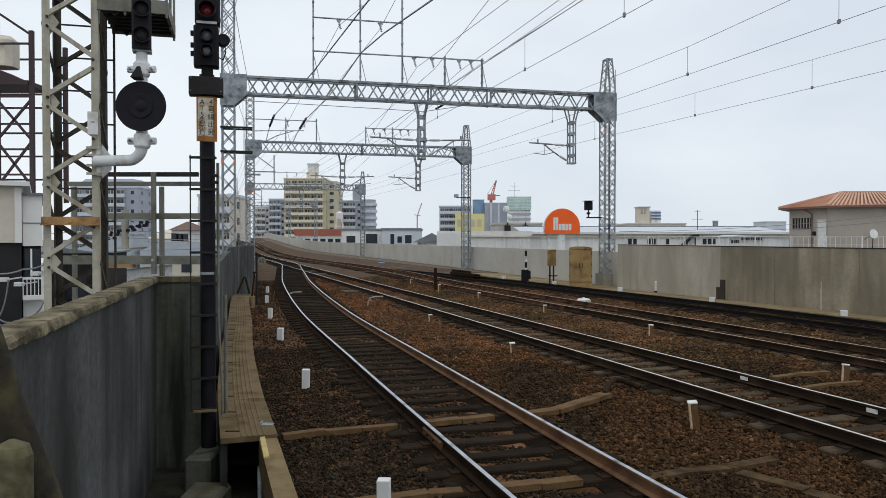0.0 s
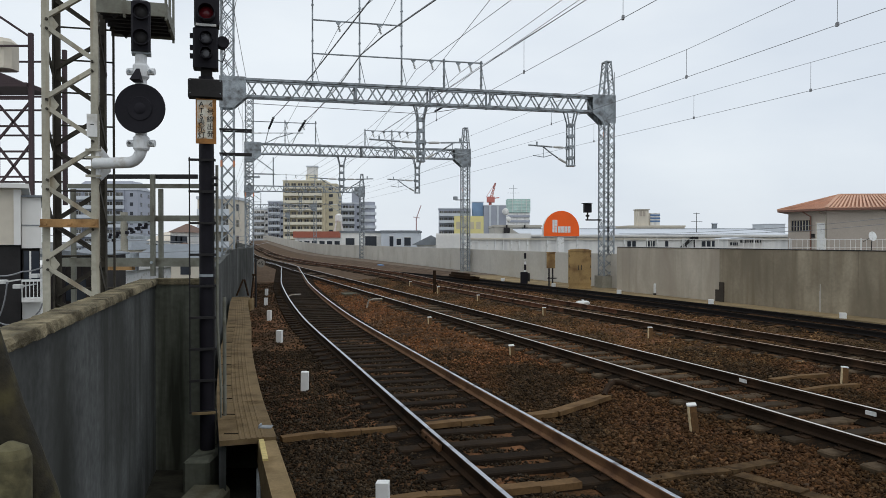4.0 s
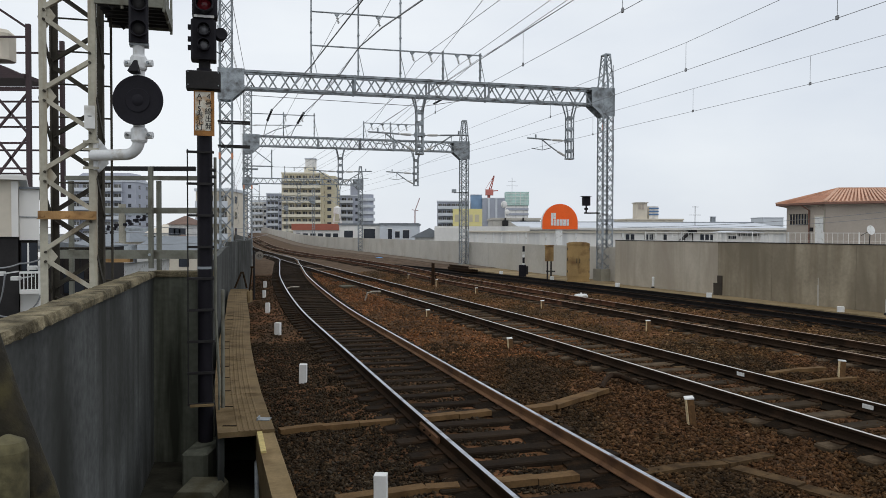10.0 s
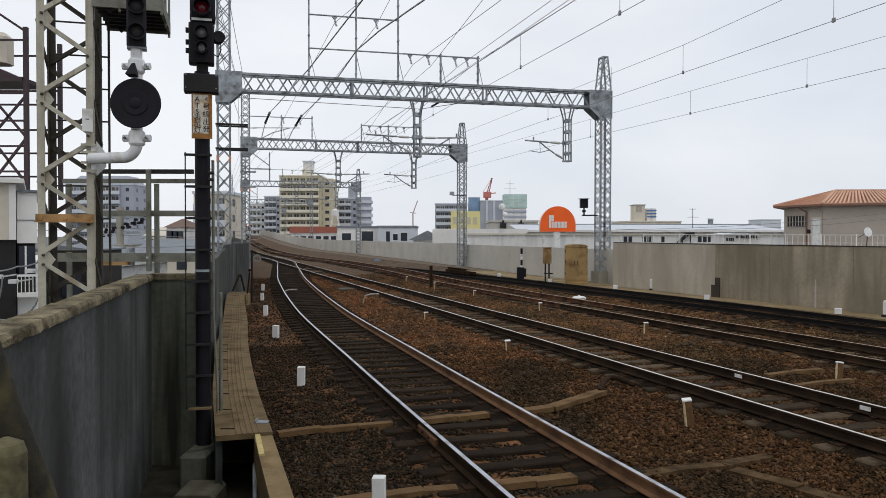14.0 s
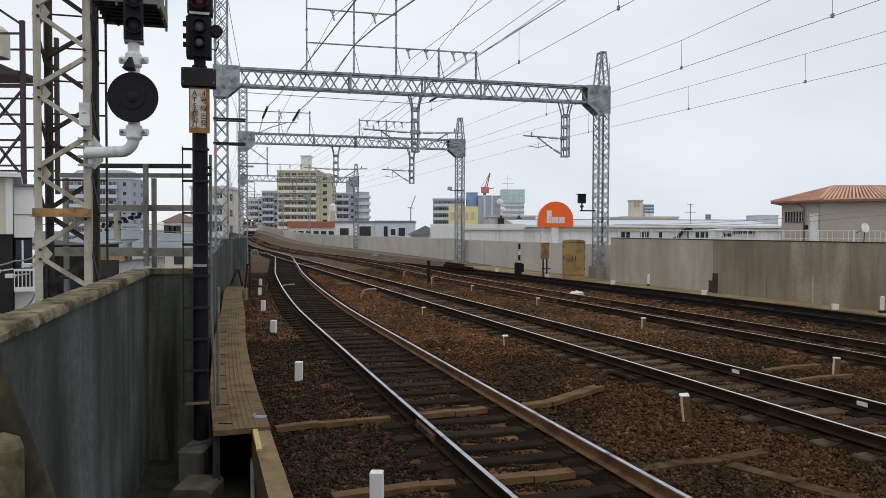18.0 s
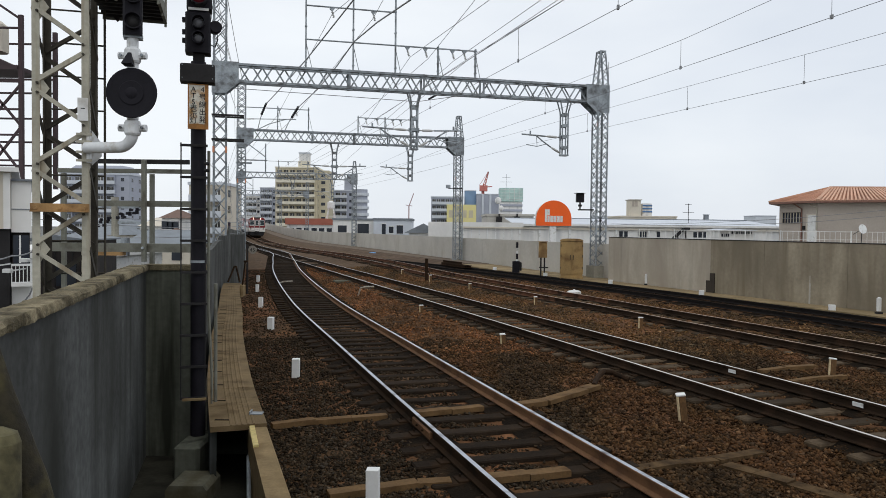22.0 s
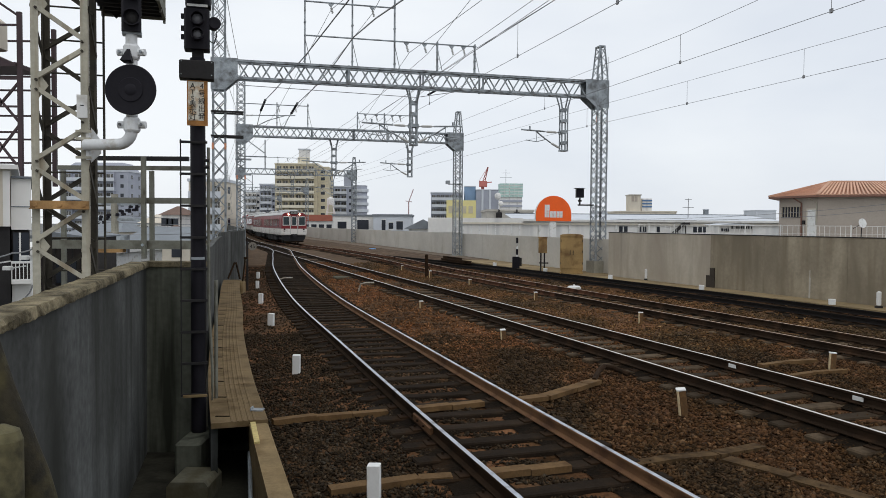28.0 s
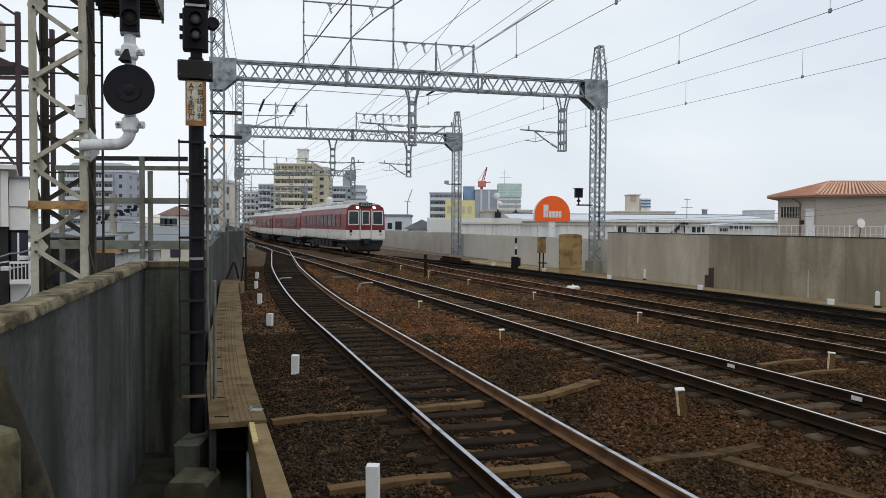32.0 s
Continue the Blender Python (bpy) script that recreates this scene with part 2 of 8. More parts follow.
M_BALLAST = paint("ballast_bed", (0.092, 0.054, 0.029), 0.95, var=0.55, scale=1.2, fine=22, bump=0.9, stain=(0.028, 0.017, 0.008), amount=0.4, depth=0.04, spec=0.06)
M_STONE = paint("ballast_stone", (0.062, 0.041, 0.0235), 0.95, var=0.45, scale=9, fine=30, bump=0.3, stain=(0.024, 0.015, 0.008), amount=0.35, spec=0.06)
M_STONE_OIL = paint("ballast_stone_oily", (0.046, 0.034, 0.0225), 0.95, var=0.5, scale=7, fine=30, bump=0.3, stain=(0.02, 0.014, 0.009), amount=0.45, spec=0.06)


def per_stone(mt):
    """Each stone gets a shade of its own."""
    nt, ln = mt.node_tree.nodes, mt.node_tree.links
    bs = nt["Principled BSDF"]
    old = bs.inputs["Base Color"].links[0].from_socket
    ge, rp, mx = nt.new("ShaderNodeNewGeometry"), nt.new("ShaderNodeValToRGB"), nt.new("ShaderNodeMixRGB")
    mx.blend_type = "MULTIPLY"
    mx.inputs["Fac"].default_value = 1
    cr = rp.color_ramp
    cr.elements[0].position, cr.elements[0].color = 0.0, (0.34, 0.34, 0.33, 1)
    cr.elements[1].position, cr.elements[1].color = 1.0, (2.2, 2.4, 2.6, 1)
    for p, c in ((0.3, (0.62, 0.6, 0.57, 1)), (0.55, (1.05, 0.98, 0.88, 1)), (0.75, (1.25, 1.1, 0.9, 1)), (0.86, (0.95, 1.1, 1.3, 1)), (0.97, (1.8, 1.75, 1.6, 1))):
        e = cr.elements.new(p)
        e.color = c
    ln.new(ge.outputs["Random Per Island"], rp.inputs["Fac"])
    ln.new(old, mx.inputs["Color1"])
    ln.new(rp.outputs["Color"], mx.inputs["Color2"])
    ln.new(mx.outputs["Color"], bs.inputs["Base Color"])


# stones past y = 16, with distance haze painted in as a lighter colour
M_STONE_FAR = paint("ballast_stone_far_haze", (0.15, 0.083, 0.044), 0.95, var=0.45, scale=5, fine=20, bump=0.3, stain=(0.045, 0.027, 0.015), amount=0.35, spec=0.06)
M_STONE_EARTH = paint("ballast_stone_earthy", (0.115, 0.077, 0.042), 0.95, var=0.45, scale=5, fine=20, bump=0.3, stain=(0.05, 0.034, 0.018), amount=0.4, spec=0.06)
per_stone(M_STONE)
per_stone(M_STONE_EARTH)
per_stone(M_STONE_FAR)
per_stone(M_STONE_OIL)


def patches(mt):
    """Areas of fresher reddish, greyer and oil-darkened ballast, a few metres across."""
    nt, ln = mt.node_tree.nodes, mt.node_tree.links
    bs = nt["Principled BSDF"]
    old = bs.inputs["Base Color"].links[0].from_socket
    co, mx = nt.new("ShaderNodeTexCoord"), nt.new("ShaderNodeMixRGB")
    mp, no, rp = nt.new("ShaderNodeMapping"), nt.new("ShaderNodeTexNoise"), nt.new("ShaderNodeValToRGB")
    mp.inputs["Rotation"].default_value = (0, 0, radians(-18))
    mp.inputs["Scale"].default_value = (0.75, 0.3, 1)
    no.inputs["Scale"].default_value, no.inputs["Detail"].default_value = 1.0, 7
    no.inputs["Roughness"].default_value = 0.62
    mx.blend_type = "MULTIPLY"
    mx.inputs["Fac"].default_value = 1
    cr = rp.color_ramp
    cr.elements[0].position, cr.elements[0].color = 0.3, (0.68, 0.68, 0.68, 1)
    cr.elements[1].position, cr.elements[1].color = 0.72, (0.85, 0.98, 1.2, 1)
    for p, c in ((0.42, (0.8, 0.8, 0.8, 1)), (0.5, (1.15, 1.0, 0.85, 1)), (0.6, (1.5, 1.2, 1.05, 1))):
        cr.elements.new(p).color = c
    ln.new(co.outputs["Object"], mp.inputs["Vector"])
    ln.new(mp.outputs["Vector"], no.inputs["Vector"])
    ln.new(no.outputs["Fac"], rp.inputs["Fac"])
    ln.new(old, mx.inputs["Color1"])
    ln.new(rp.outputs["Color"], mx.inputs["Color2"])
    ln.new(mx.outputs["Color"], bs.inputs["Base Color"])


patches(M_STONE)
patches(M_STONE_FAR)
patches(M_STONE_EARTH)
patches(M_BALLAST)
# ballast bed past y = 47, greyed and lightened in colour for haze
M_BALLAST_HAZE = paint("ballast_far_haze", (0.105, 0.07, 0.044), 0.95, var=0.4, scale=1.2, fine=14, bump=0.5, stain=(0.09, 0.058, 0.036), amount=0.4, spec=0.06)
M_RAIL_HEAD = paint("rail_running_band", (0.74, 0.69, 0.64), 0.3, 1.0, var=0.1, scale=2, fine=80, bump=0.05)
M_HEAD_BLUE = paint("rail_band_bluish", (0.5, 0.53, 0.58), 0.35, 0.9, var=0.2, scale=3, fine=80, bump=0.05, stain=(0.12, 0.11, 0.11), amount=0.3)
M_HEAD_RUST = paint("rail_band_rusted", (0.42, 0.3, 0.22), 0.45, 0.4, var=0.25, scale=3, fine=80, bump=0.1, stain=(0.1, 0.05, 0.03), amount=0.4)
M_RAIL = paint("rail_rust", (0.034, 0.02, 0.0115), 0.9, 0.0, var=0.3, scale=2, fine=60, bump=0.3, stain=(0.015, 0.011, 0.008), amount=0.4, spec=0.06)
M_RAIL_RED = paint("rail_rust_red", (0.115, 0.055, 0.032), 0.9, var=0.4, scale=2, fine=60, bump=0.3, stain=(0.022, 0.014, 0.01), amount=0.5, spec=0.06)
M_DUCT = paint("duct_cover_brown", (0.14, 0.084, 0.038), 0.9, var=0.3, scale=4, fine=40, bump=0.4, stain=(0.09, 0.05, 0.022), amount=0.4, spec=0.12)
M_DUCT_MUD = paint("duct_cover_muddy", (0.085, 0.053, 0.026), 0.95, var=0.4, scale=5, fine=40, bump=0.5, stain=(0.04, 0.025, 0.013), amount=0.5, spec=0.06)
M_RAIL_SIDE = paint("rail_rust_fresh", (0.185, 0.098, 0.05), 0.75, 0.1, var=0.3, scale=2, fine=60, bump=0.3, stain=(0.09, 0.045, 0.028), amount=0.35, spec=0.12)
M_SLEEPER = paint("sleeper_wood", (0.024, 0.017, 0.0115), 0.95, var=0.4, scale=3, fine=30, bump=0.5, each=0.3, stain=(0.035, 0.02, 0.01), amount=0.25, spec=0.05)
M_SLEEPER_C = paint("sleeper_concrete", (0.075, 0.054, 0.034), 0.9, var=0.35, scale=3, fine=40, bump=0.3, each=0.55, stain=(0.03, 0.02, 0.012), amount=0.5, spec=0.08)
# unused rail of the loop, with its shade put into the black
M_RAIL_SHADED = paint("rail_shaded_black", (0.012, 0.01, 0.009), 0.8, var=0.3, scale=2, fine=60, bump=0.3, spec=0.12)
M_RAIL_DARK = paint("rail_brown_black", (0.028, 0.018, 0.0115), 0.9, var=0.4, scale=1.2, fine=60, bump=0.3, stain=(0.06, 0.034, 0.02), amount=0.35, spec=0.06)
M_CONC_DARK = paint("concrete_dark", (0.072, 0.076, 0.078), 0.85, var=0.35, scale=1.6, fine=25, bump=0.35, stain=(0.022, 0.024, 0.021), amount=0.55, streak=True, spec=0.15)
M_MOSS = paint("concrete_mossy", (0.115, 0.12, 0.095), 0.9, var=0.4, scale=1.6, fine=14, bump=0.2, stain=(0.03, 0.032, 0.023), amount=0.5, streak=True, spec=0.15)
M_GULLY = paint("gully_near_black", (0.03, 0.029, 0.021), 0.9, var=0.4, scale=2.5, fine=20, bump=0.3, stain=(0.015, 0.014, 0.011), amount=0.5, spec=0.1)
M_CONC = paint("concrete_grey", (0.3, 0.285, 0.235), 0.9, var=0.28, scale=0.55, fine=18, bump=0.2, stain=(0.2, 0.18, 0.135), amount=0.4, spec=0.2)
M_CONC_LIGHT = paint("concrete_pale", (0.51, 0.485, 0.435), 0.9, var=0.12, scale=0.35, fine=6, bump=0.08, stain=(0.42, 0.39, 0.33), amount=0.3, spec=0.2)
M_COPING = paint("coping_weathered", (0.2, 0.168, 0.105), 0.95, var=0.7, scale=4, fine=55, bump=0.8, stain=(0.05, 0.04, 0.022), amount=0.55, depth=0.03, spec=0.15)
M_LEDGE = paint("ledge_concrete", (0.23, 0.165, 0.085), 0.9, var=0.28, scale=1.5, fine=30, bump=0.3, stain=(0.13, 0.085, 0.04), amount=0.4, spec=0.12)
M_WALK = paint("walkway_concrete", (0.27, 0.205, 0.115), 0.9, var=0.3, scale=0.9, fine=14, bump=0.3, stain=(0.17, 0.125, 0.07), amount=0.4, spec=0.12)
M_GRAVEL = paint("grey_gravel", (0.17, 0.135, 0.105), 0.95, var=0.2, scale=2.0, fine=12, bump=0.4, stain=(0.13, 0.095, 0.065), amount=0.4, spec=0.08)
M_BANK = paint("brown_ballast_slope", (0.11, 0.077, 0.054), 0.95, var=0.4, scale=1.2, fine=11, bump=0.5, stain=(0.07, 0.045, 0.03), amount=0.4, spec=0.06)
M_PARA = paint("parapet_grey", (0.48, 0.43, 0.35), 0.9, var=0.13, scale=0.5, fine=7, bump=0.06, stain=(0.33, 0.29, 0.235), amount=0.38, streak=True, spec=0.18, wash=(0.36, 0.31, 0.245))
M_PARA_B = paint("parapet_taupe", (0.35, 0.3, 0.22), 0.9, var=0.26, scale=0.8, fine=9, bump=0.08, stain=(0.21, 0.172, 0.118), amount=0.5, streak=True, spec=0.18, wash=(0.2, 0.168, 0.12))
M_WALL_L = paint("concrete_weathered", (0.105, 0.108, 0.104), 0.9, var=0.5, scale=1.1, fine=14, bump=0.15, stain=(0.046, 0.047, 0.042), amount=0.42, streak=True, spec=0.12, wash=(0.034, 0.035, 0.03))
M_TROUGH = paint("trough_cover", (0.17, 0.12, 0.063), 0.9, var=0.25, scale=2.2, fine=40, bump=0.35, stain=(0.09, 0.06, 0.027), amount=0.45, each=0.1, spec=0.12)
M_GALV = paint("galvanised_steel", (0.3, 0.33, 0.35), 0.5, 0.3, var=0.35, scale=2.2, fine=20, bump=0.1, stain=(0.1, 0.1, 0.1), amount=0.5)
M_GALV_OLD = paint("galvanised_weathered", (0.43, 0.405, 0.325), 0.7, 0.1, var=0.22, scale=3, fine=30, bump=0.12, stain=(0.27, 0.215, 0.14), amount=0.42, streak=True)
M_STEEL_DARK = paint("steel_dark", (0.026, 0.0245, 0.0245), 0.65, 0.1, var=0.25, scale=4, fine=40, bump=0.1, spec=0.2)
M_BLACK = paint("black_enamel", (0.0125, 0.0115, 0.0155), 0.6, 0.0, var=0.25, scale=6, fine=50, bump=0.05, spec=0.16)
# near black, for grime and for the rails' shade painted on the ground
M_GRIME_SHADE = paint("grime_and_shade", (0.013, 0.0095, 0.0065), 0.95, var=0.5, scale=2.5, fine=30, bump=0.6, spec=0.03, stain=(0.034, 0.02, 0.011), amount=0.35, depth=0.03)
M_WIRE = paint("wire", (0.26, 0.265, 0.275), 0.6, 0.5, bump=0)
M_WHITE = paint("white_paint", (0.75, 0.75, 0.73), 0.6, var=0.06, scale=4, fine=40, bump=0.08, stain=(0.45, 0.42, 0.36), amount=0.25)
M_RUST_ORANGE = paint("orange_rusted_steel", (0.4, 0.24, 0.1), 0.8, 0.1, var=0.25, scale=5, fine=50, bump=0.3, stain=(0.16, 0.08, 0.03), amount=0.4)
M_EARTH = paint("town_ground", (0.16, 0.16, 0.15), 0.95, var=0.4, scale=0.05, fine=0.8, bump=0)
M_GLASS_DARK = paint("window_glass", (0.03, 0.035, 0.045), 0.12, var=0.2, scale=0.8, fine=3, bump=0)


# ---- the lines of the railway, as x over y ----
def smooth_line(knots):
    """A smooth x(y) through knots (y, x)."""
    ys = [k[0] for k in knots]
    xs = [k[1] for k in knots]
    sl = [(xs[min(i + 1, len(xs) - 1)] - xs[max(i - 1, 0)]) / (ys[min(i + 1, len(ys) - 1)] - ys[max(i - 1, 0)]) for i in range(len(xs))]

    def at(y):
        if y <= ys[0]:
            return xs[0] + sl[0] * (y - ys[0])
        if y >= ys[-1]:
            return xs[-1] + sl[-1] * (y - ys[-1])
        i = max(k for k in range(len(ys)) if ys[k] <= y)
        i = min(i, len(ys) - 2)
        h = ys[i + 1] - ys[i]
        t = (y - ys[i]) / h
        return ((2 * t ** 3 - 3 * t ** 2 + 1) * xs[i] + (t ** 3 - 2 * t ** 2 + t) * h * sl[i]
                + (3 * t ** 2 - 2 * t ** 3) * xs[i + 1] + (t ** 3 - t ** 2) * h * sl[i + 1])
    return at


def main_bend(y):
    if y <= 95:
        return 0.0
    return 0.045 * (y - 95) ** 2 / (y - 65)


def x_main(y):
    return 9.75 - 0.79 - 0.3325 * y + main_bend(y)


def x_far(y):
    return 15.2 - 0.79 - 0.348 * y + 1.25 * main_bend(y)


x_siding = smooth_line([(-20, 9.9), (0, 3.65), (7, 1.43), (14.6, -0.89), (24.9, -3.92), (40.7, -7.85), (53, -10.5), (60, -12.0), (66, -13.25), (72, -14.8), (80, -17.3), (88, x_main(88)), (97, x_main(97))])


def x_ledge(y):
    return 21.7 - 0.4 * y if y < 44.5 else 21.7 - 0.4 * 44.5 - 0.345 * (y - 44.5) + 1.4 * main_bend(y / 1.17)


fourth_gap = smooth_line([(-20, 4.6), (20, 4.5), (28, 4.4), (35, 4.05), (41, 3.65), (47, 3.0), (54, 1.9), (60, 0.95), (66, 0.3), (72, 0.02), (80, 0.0)])


def x_fourth(y):
    """The loop line that leaves the far line by a turnout and runs along the walkway."""
    return x_far(y) + fourth_gap(y) / 0.944


x_trough = smooth_line([(5.0, -0.8), (8.25, -1.81), (10.7, -2.57), (15.2, -3.83), (18.7, -4.72), (27.7, -7.1), (45, -11.2), (70, -18.2), (110, -29.5), (180, -49.6), (215, -63.5), (300, -87)])


def z_far(y):
    """The far line lies a little higher past the first gantry."""
    def ease(a, b):
        t = min(max((y - a) / (b - a), 0), 1)
        return t * t * (3 - 2 * t)
    return 0.16 * ease(38, 52) * (1 - ease(62, 84)) + z_line(y)


def z_line(y):
    """All lines climb gently in the distance."""
    t = min(max((y - 95) / 45, 0), 2.8)
    return 0.42 * min(t * t, 2 * t - 1 if t > 1 else t * t)


def spots(line, y0, y1, step, off=0.0, z=0.0):
    """Points along a line, moved sideways by off."""
    out = []
    n = max(2, int((y1 - y0) / step) + 1)
    for i in range(n + 1):
        y = y0 + (y1 - y0) * i / n
        d = Vector((line(y + 0.05) - line(y - 0.05), 0.1, 0)).normalized()
        out.append(Vector((line(y), y, z)) + Vector((d.y, -d.x, 0)) * off)
    return out


# ---- ground of the town, viaduct deck, walls ----
ground = solo("ground", Geo().add([(-2500, -2500, -7), (2500, -2500, -7), (2500, 3500, -7), (-2500, 3500, -7)], [(0, 1, 2, 3)]),
              M_EARTH, "grey built-up ground below the viaduct", "ground", kind="structure")

DECK_Y0, DECK_Y1 = -16, 260


def x_left_wall(y):
    """Inner face of the left parapet."""
    return -2.15 - (y - 3.67) * 0.249 if y < 9.5 else x_trough(y) - 0.72


deck = Geo()
rows = [(x_trough(y) - 2.2, x_ledge(y) + 2.0, y) for y in (-16, -5, 4, 10, 20, 40, 60, 90, 130, 180, 260, 440)]
for (a0, b0, y0), (a1, b1, y1) in zip(rows, rows[1:]):
    deck.add([(a0, y0, -1.4), (b0, y0, -1.4), (b1, y1, -1.4), (a1, y1, -1.4), (a0, y0, -0.6), (b0, y0, -0.6), (b1, y1, -0.6), (a1, y1, -0.6)],
             [(3, 2, 1, 0), (4, 5, 6, 7), (0, 1, 5, 4), (1, 2, 6, 5), (2, 3, 7, 6), (3, 0, 4, 7)])
solo("viaduct_deck", deck, M_CONC, "grey concrete viaduct deck under the ballast", "viaduct", kind="structure")


def ballast_height(x, y):
    d = min(abs(x - x_siding(y)), abs(x - x_main(y)), abs(x - x_far(y)), abs(x - x_fourth(y)))
    shoulder = 0.065 * min(max((1.55 - d) / 0.6, 0), 1)
    n = noise.noise(Vector((x * 0.5, y * 0.5, 1.0))) * 0.035 + noise.noise(Vector((x * 2.6, y * 2.6, 4.0))) * 0.018
    if abs(x - x_siding(y)) < 1.25:
        shoulder -= 0.035
    if abs(x - x_main(y)) < 1.3 and y < 30:
        shoulder -= 0.03
    lift = z_line(y) + (z_far(y) - z_line(y)) * min(max((2.6 - abs(x - x_far(y))) / 1.2, 0), 1)
    return -0.26 + shoulder + n + lift


def sleeper_spots(line, y0, y1):
    """Centres of the sleepers of a line and their turn in degrees."""
    pts, run, nxt, out = spots(line, y0, y1, 0.1), 0.0, 0.0, []
    for p, q in zip(pts, pts[1:]):
        run += (q - p).length
        if run >= nxt:
            nxt += 0.62
            out.append((q, math.degrees(math.atan2(q.y - p.y, q.x - p.x)) - 90))
    return out


SPOTS = {line: sleeper_spots(line, -14, y1) for line, y1 in ((x_siding, 84), (x_main, 436), (x_far, 436), (x_fourth, 66))}
SLEEPER_Y = {line: np.array([p.y for p, a in rows_]) for line, rows_ in SPOTS.items()}


def on_sleeper(line, x, y):
    """Sideways distance from the line if the place lies on a sleeper, else None."""
    slope = line(y + 0.05) - line(y - 0.05)
    c = 0.1 / math.hypot(slope, 0.1)
    u = (x - line(y)) * c
    if abs(u) > 1.15:
        return None
    yc = y - u * slope * 10 * c
    k = int(np.searchsorted(SLEEPER_Y[line], yc))
    near_ = min(abs(SLEEPER_Y[line][max(k - 1, 0)] - yc), abs(SLEEPER_Y[line][min(k, len(SLEEPER_Y[line]) - 1)] - yc))
    return u if near_ / c < 0.135 else None


# one sheet of ballast between trough and ledge
ys = []
y = -14.0
while y < 440:
    ys.append(y)
    y += 0.16 if 4 < y < 16 else (0.3 if y < 30 else (0.8 if y < 60 else (3.0 if y < 260 else 15)))
NV = 110
bv, bf = [], []
for y in ys:
    a, b = x_trough(y) - 0.1, x_ledge(y) + 0.1
    for k in range(NV + 1):
        x = a + (b - a) * k / NV
        bv.append((x, y, ballast_height(x, y) + random.uniform(-0.012, 0.012)))
for i in range(len(ys) - 1):
    for k in range(NV):
        o = i * (NV + 1) + k
        bf.append((o, o + 1, o + NV + 2, o + NV + 1))
split = next(i for i, y in enumerate(ys) if y > 47) * NV
for faces, mat_, lab in ((bf[:split], M_BALLAST, "dark rust-brown crushed stone ballast between the tracks"), (bf[split:], M_BALLAST_HAZE, "grey-brown ballast down the line, paled for distance haze")):
    bed = bpy.data.meshes.new("ballast")
    lo_ = min(min(q) for q in faces)
    hi_ = max(max(q) for q in faces)
    bed.from_pydata(bv[lo_:hi_ + 1], [], [tuple(i - lo_ for i in q) for q in faces])
    bed.materials.append(mat_)
    tagged(new("ballast", bed), lab, "ballast", kind="stuff")

# loose stones on top of it, small and angular
rng = np.random.default_rng(7)


def stones(name, count, y0, y1, size0, size1, material, zones):
    yy = y0 + (y1 - y0) * rng.random(count) ** 1.15
    fr, lot = rng.random(count), rng.random(count)
    keep = []
    for i in range(count):
        y = float(yy[i])
        a, b = x_trough(y) + 0.03, x_ledge(y) - 0.05
        lo, hi = max(a, -0.64 * y - 1), min(b, 0.64 * y + 1)
        x = lo + (hi - lo) * float(fr[i])
        zone = "west" if x < x_siding(y) + 0.75 else ("middle" if x < x_main(y) + 0.75 else "east")
        if zone not in zones:
            continue
        ds = min(abs(abs(x - x_siding(y)) - 0.79), abs(abs(x - x_main(y)) - 0.79))
        dm = min(abs(abs(x - x_far(y)) - 0.79), abs(abs(x - x_fourth(y)) - 0.79))
        if ds < 0.1 or dm < 0.31 + 0.1 * noise.noise(Vector((x * 1.5, y * 1.5, 0))):
            continue
        if abs(x - x_fourth(y)) < 0.8 and y < 50:
            continue
        bare = next((u for u in (on_sleeper(line, x, y) for line in (x_siding, x_main)) if u is not None), None)
        if bare is not None and float(lot[i]) < (0.95 if abs(bare) < 0.95 else 0.55) - 0.5 * min(max((y - 10) / 9, 0), 1) + 0.5 * noise.noise(Vector((x * 0.6, y * 0.6, 7))):
            continue
        keep.append((x, y, ballast_height(x, y)))
    c = np.array(keep)
    n = len(c)
    base = np.array([(1, 0, 0), (-1, 0, 0), (0, 1, 0), (0, -1, 0), (0, 0, 0.6), (0, 0, -0.6)], float)
    sz = (size0 + (size1 - size0) * rng.random((n, 1, 1))) * (0.6 + 0.8 * rng.random((n, 1, 3)))
    v = base[None] * sz + rng.normal(0, 0.22, (n, 6, 3)) * sz
    ang = rng.random(n) * 6.283
    til = rng.normal(0, 0.65, n)
    ca, sa, ct, st = np.cos(ang), np.sin(ang), np.cos(til), np.sin(til)
    vx, vy, vz = v[..., 0], v[..., 1], v[..., 2]
    vy, vz = vy * ct[:, None] - vz * st[:, None], vy * st[:, None] + vz * ct[:, None]
    vx, vy = vx * ca[:, None] - vy * sa[:, None], vx * sa[:, None] + vy * ca[:, None]
    c[:, 2] += rng.random(n) * 0.02
    v = np.stack([vx, vy, vz], -1) + c[:, None, :]
    tri = np.array([(0, 2, 4), (2, 1, 4), (1, 3, 4), (3, 0, 4), (2, 0, 5), (1, 2, 5), (3, 1, 5), (0, 3, 5)])
    f = (tri[None] + 6 * np.arange(n)[:, None, None]).reshape(-1, 3)
    me = bpy.data.meshes.new(name)
    me.vertices.add(n * 6)
    me.vertices.foreach_set("co", v.reshape(-1))
    me.loops.add(len(f) * 3)
    me.loops.foreach_set("vertex_index", f.reshape(-1))
    me.polygons.add(len(f))
    me.polygons.foreach_set("loop_start", np.arange(len(f)) * 3)
    me.update(calc_edges=True)
    me.materials.append(material)
    tagged(new(name, me), "loose rust-brown and grey crushed ballast stones", "ballast", kind="stuff")


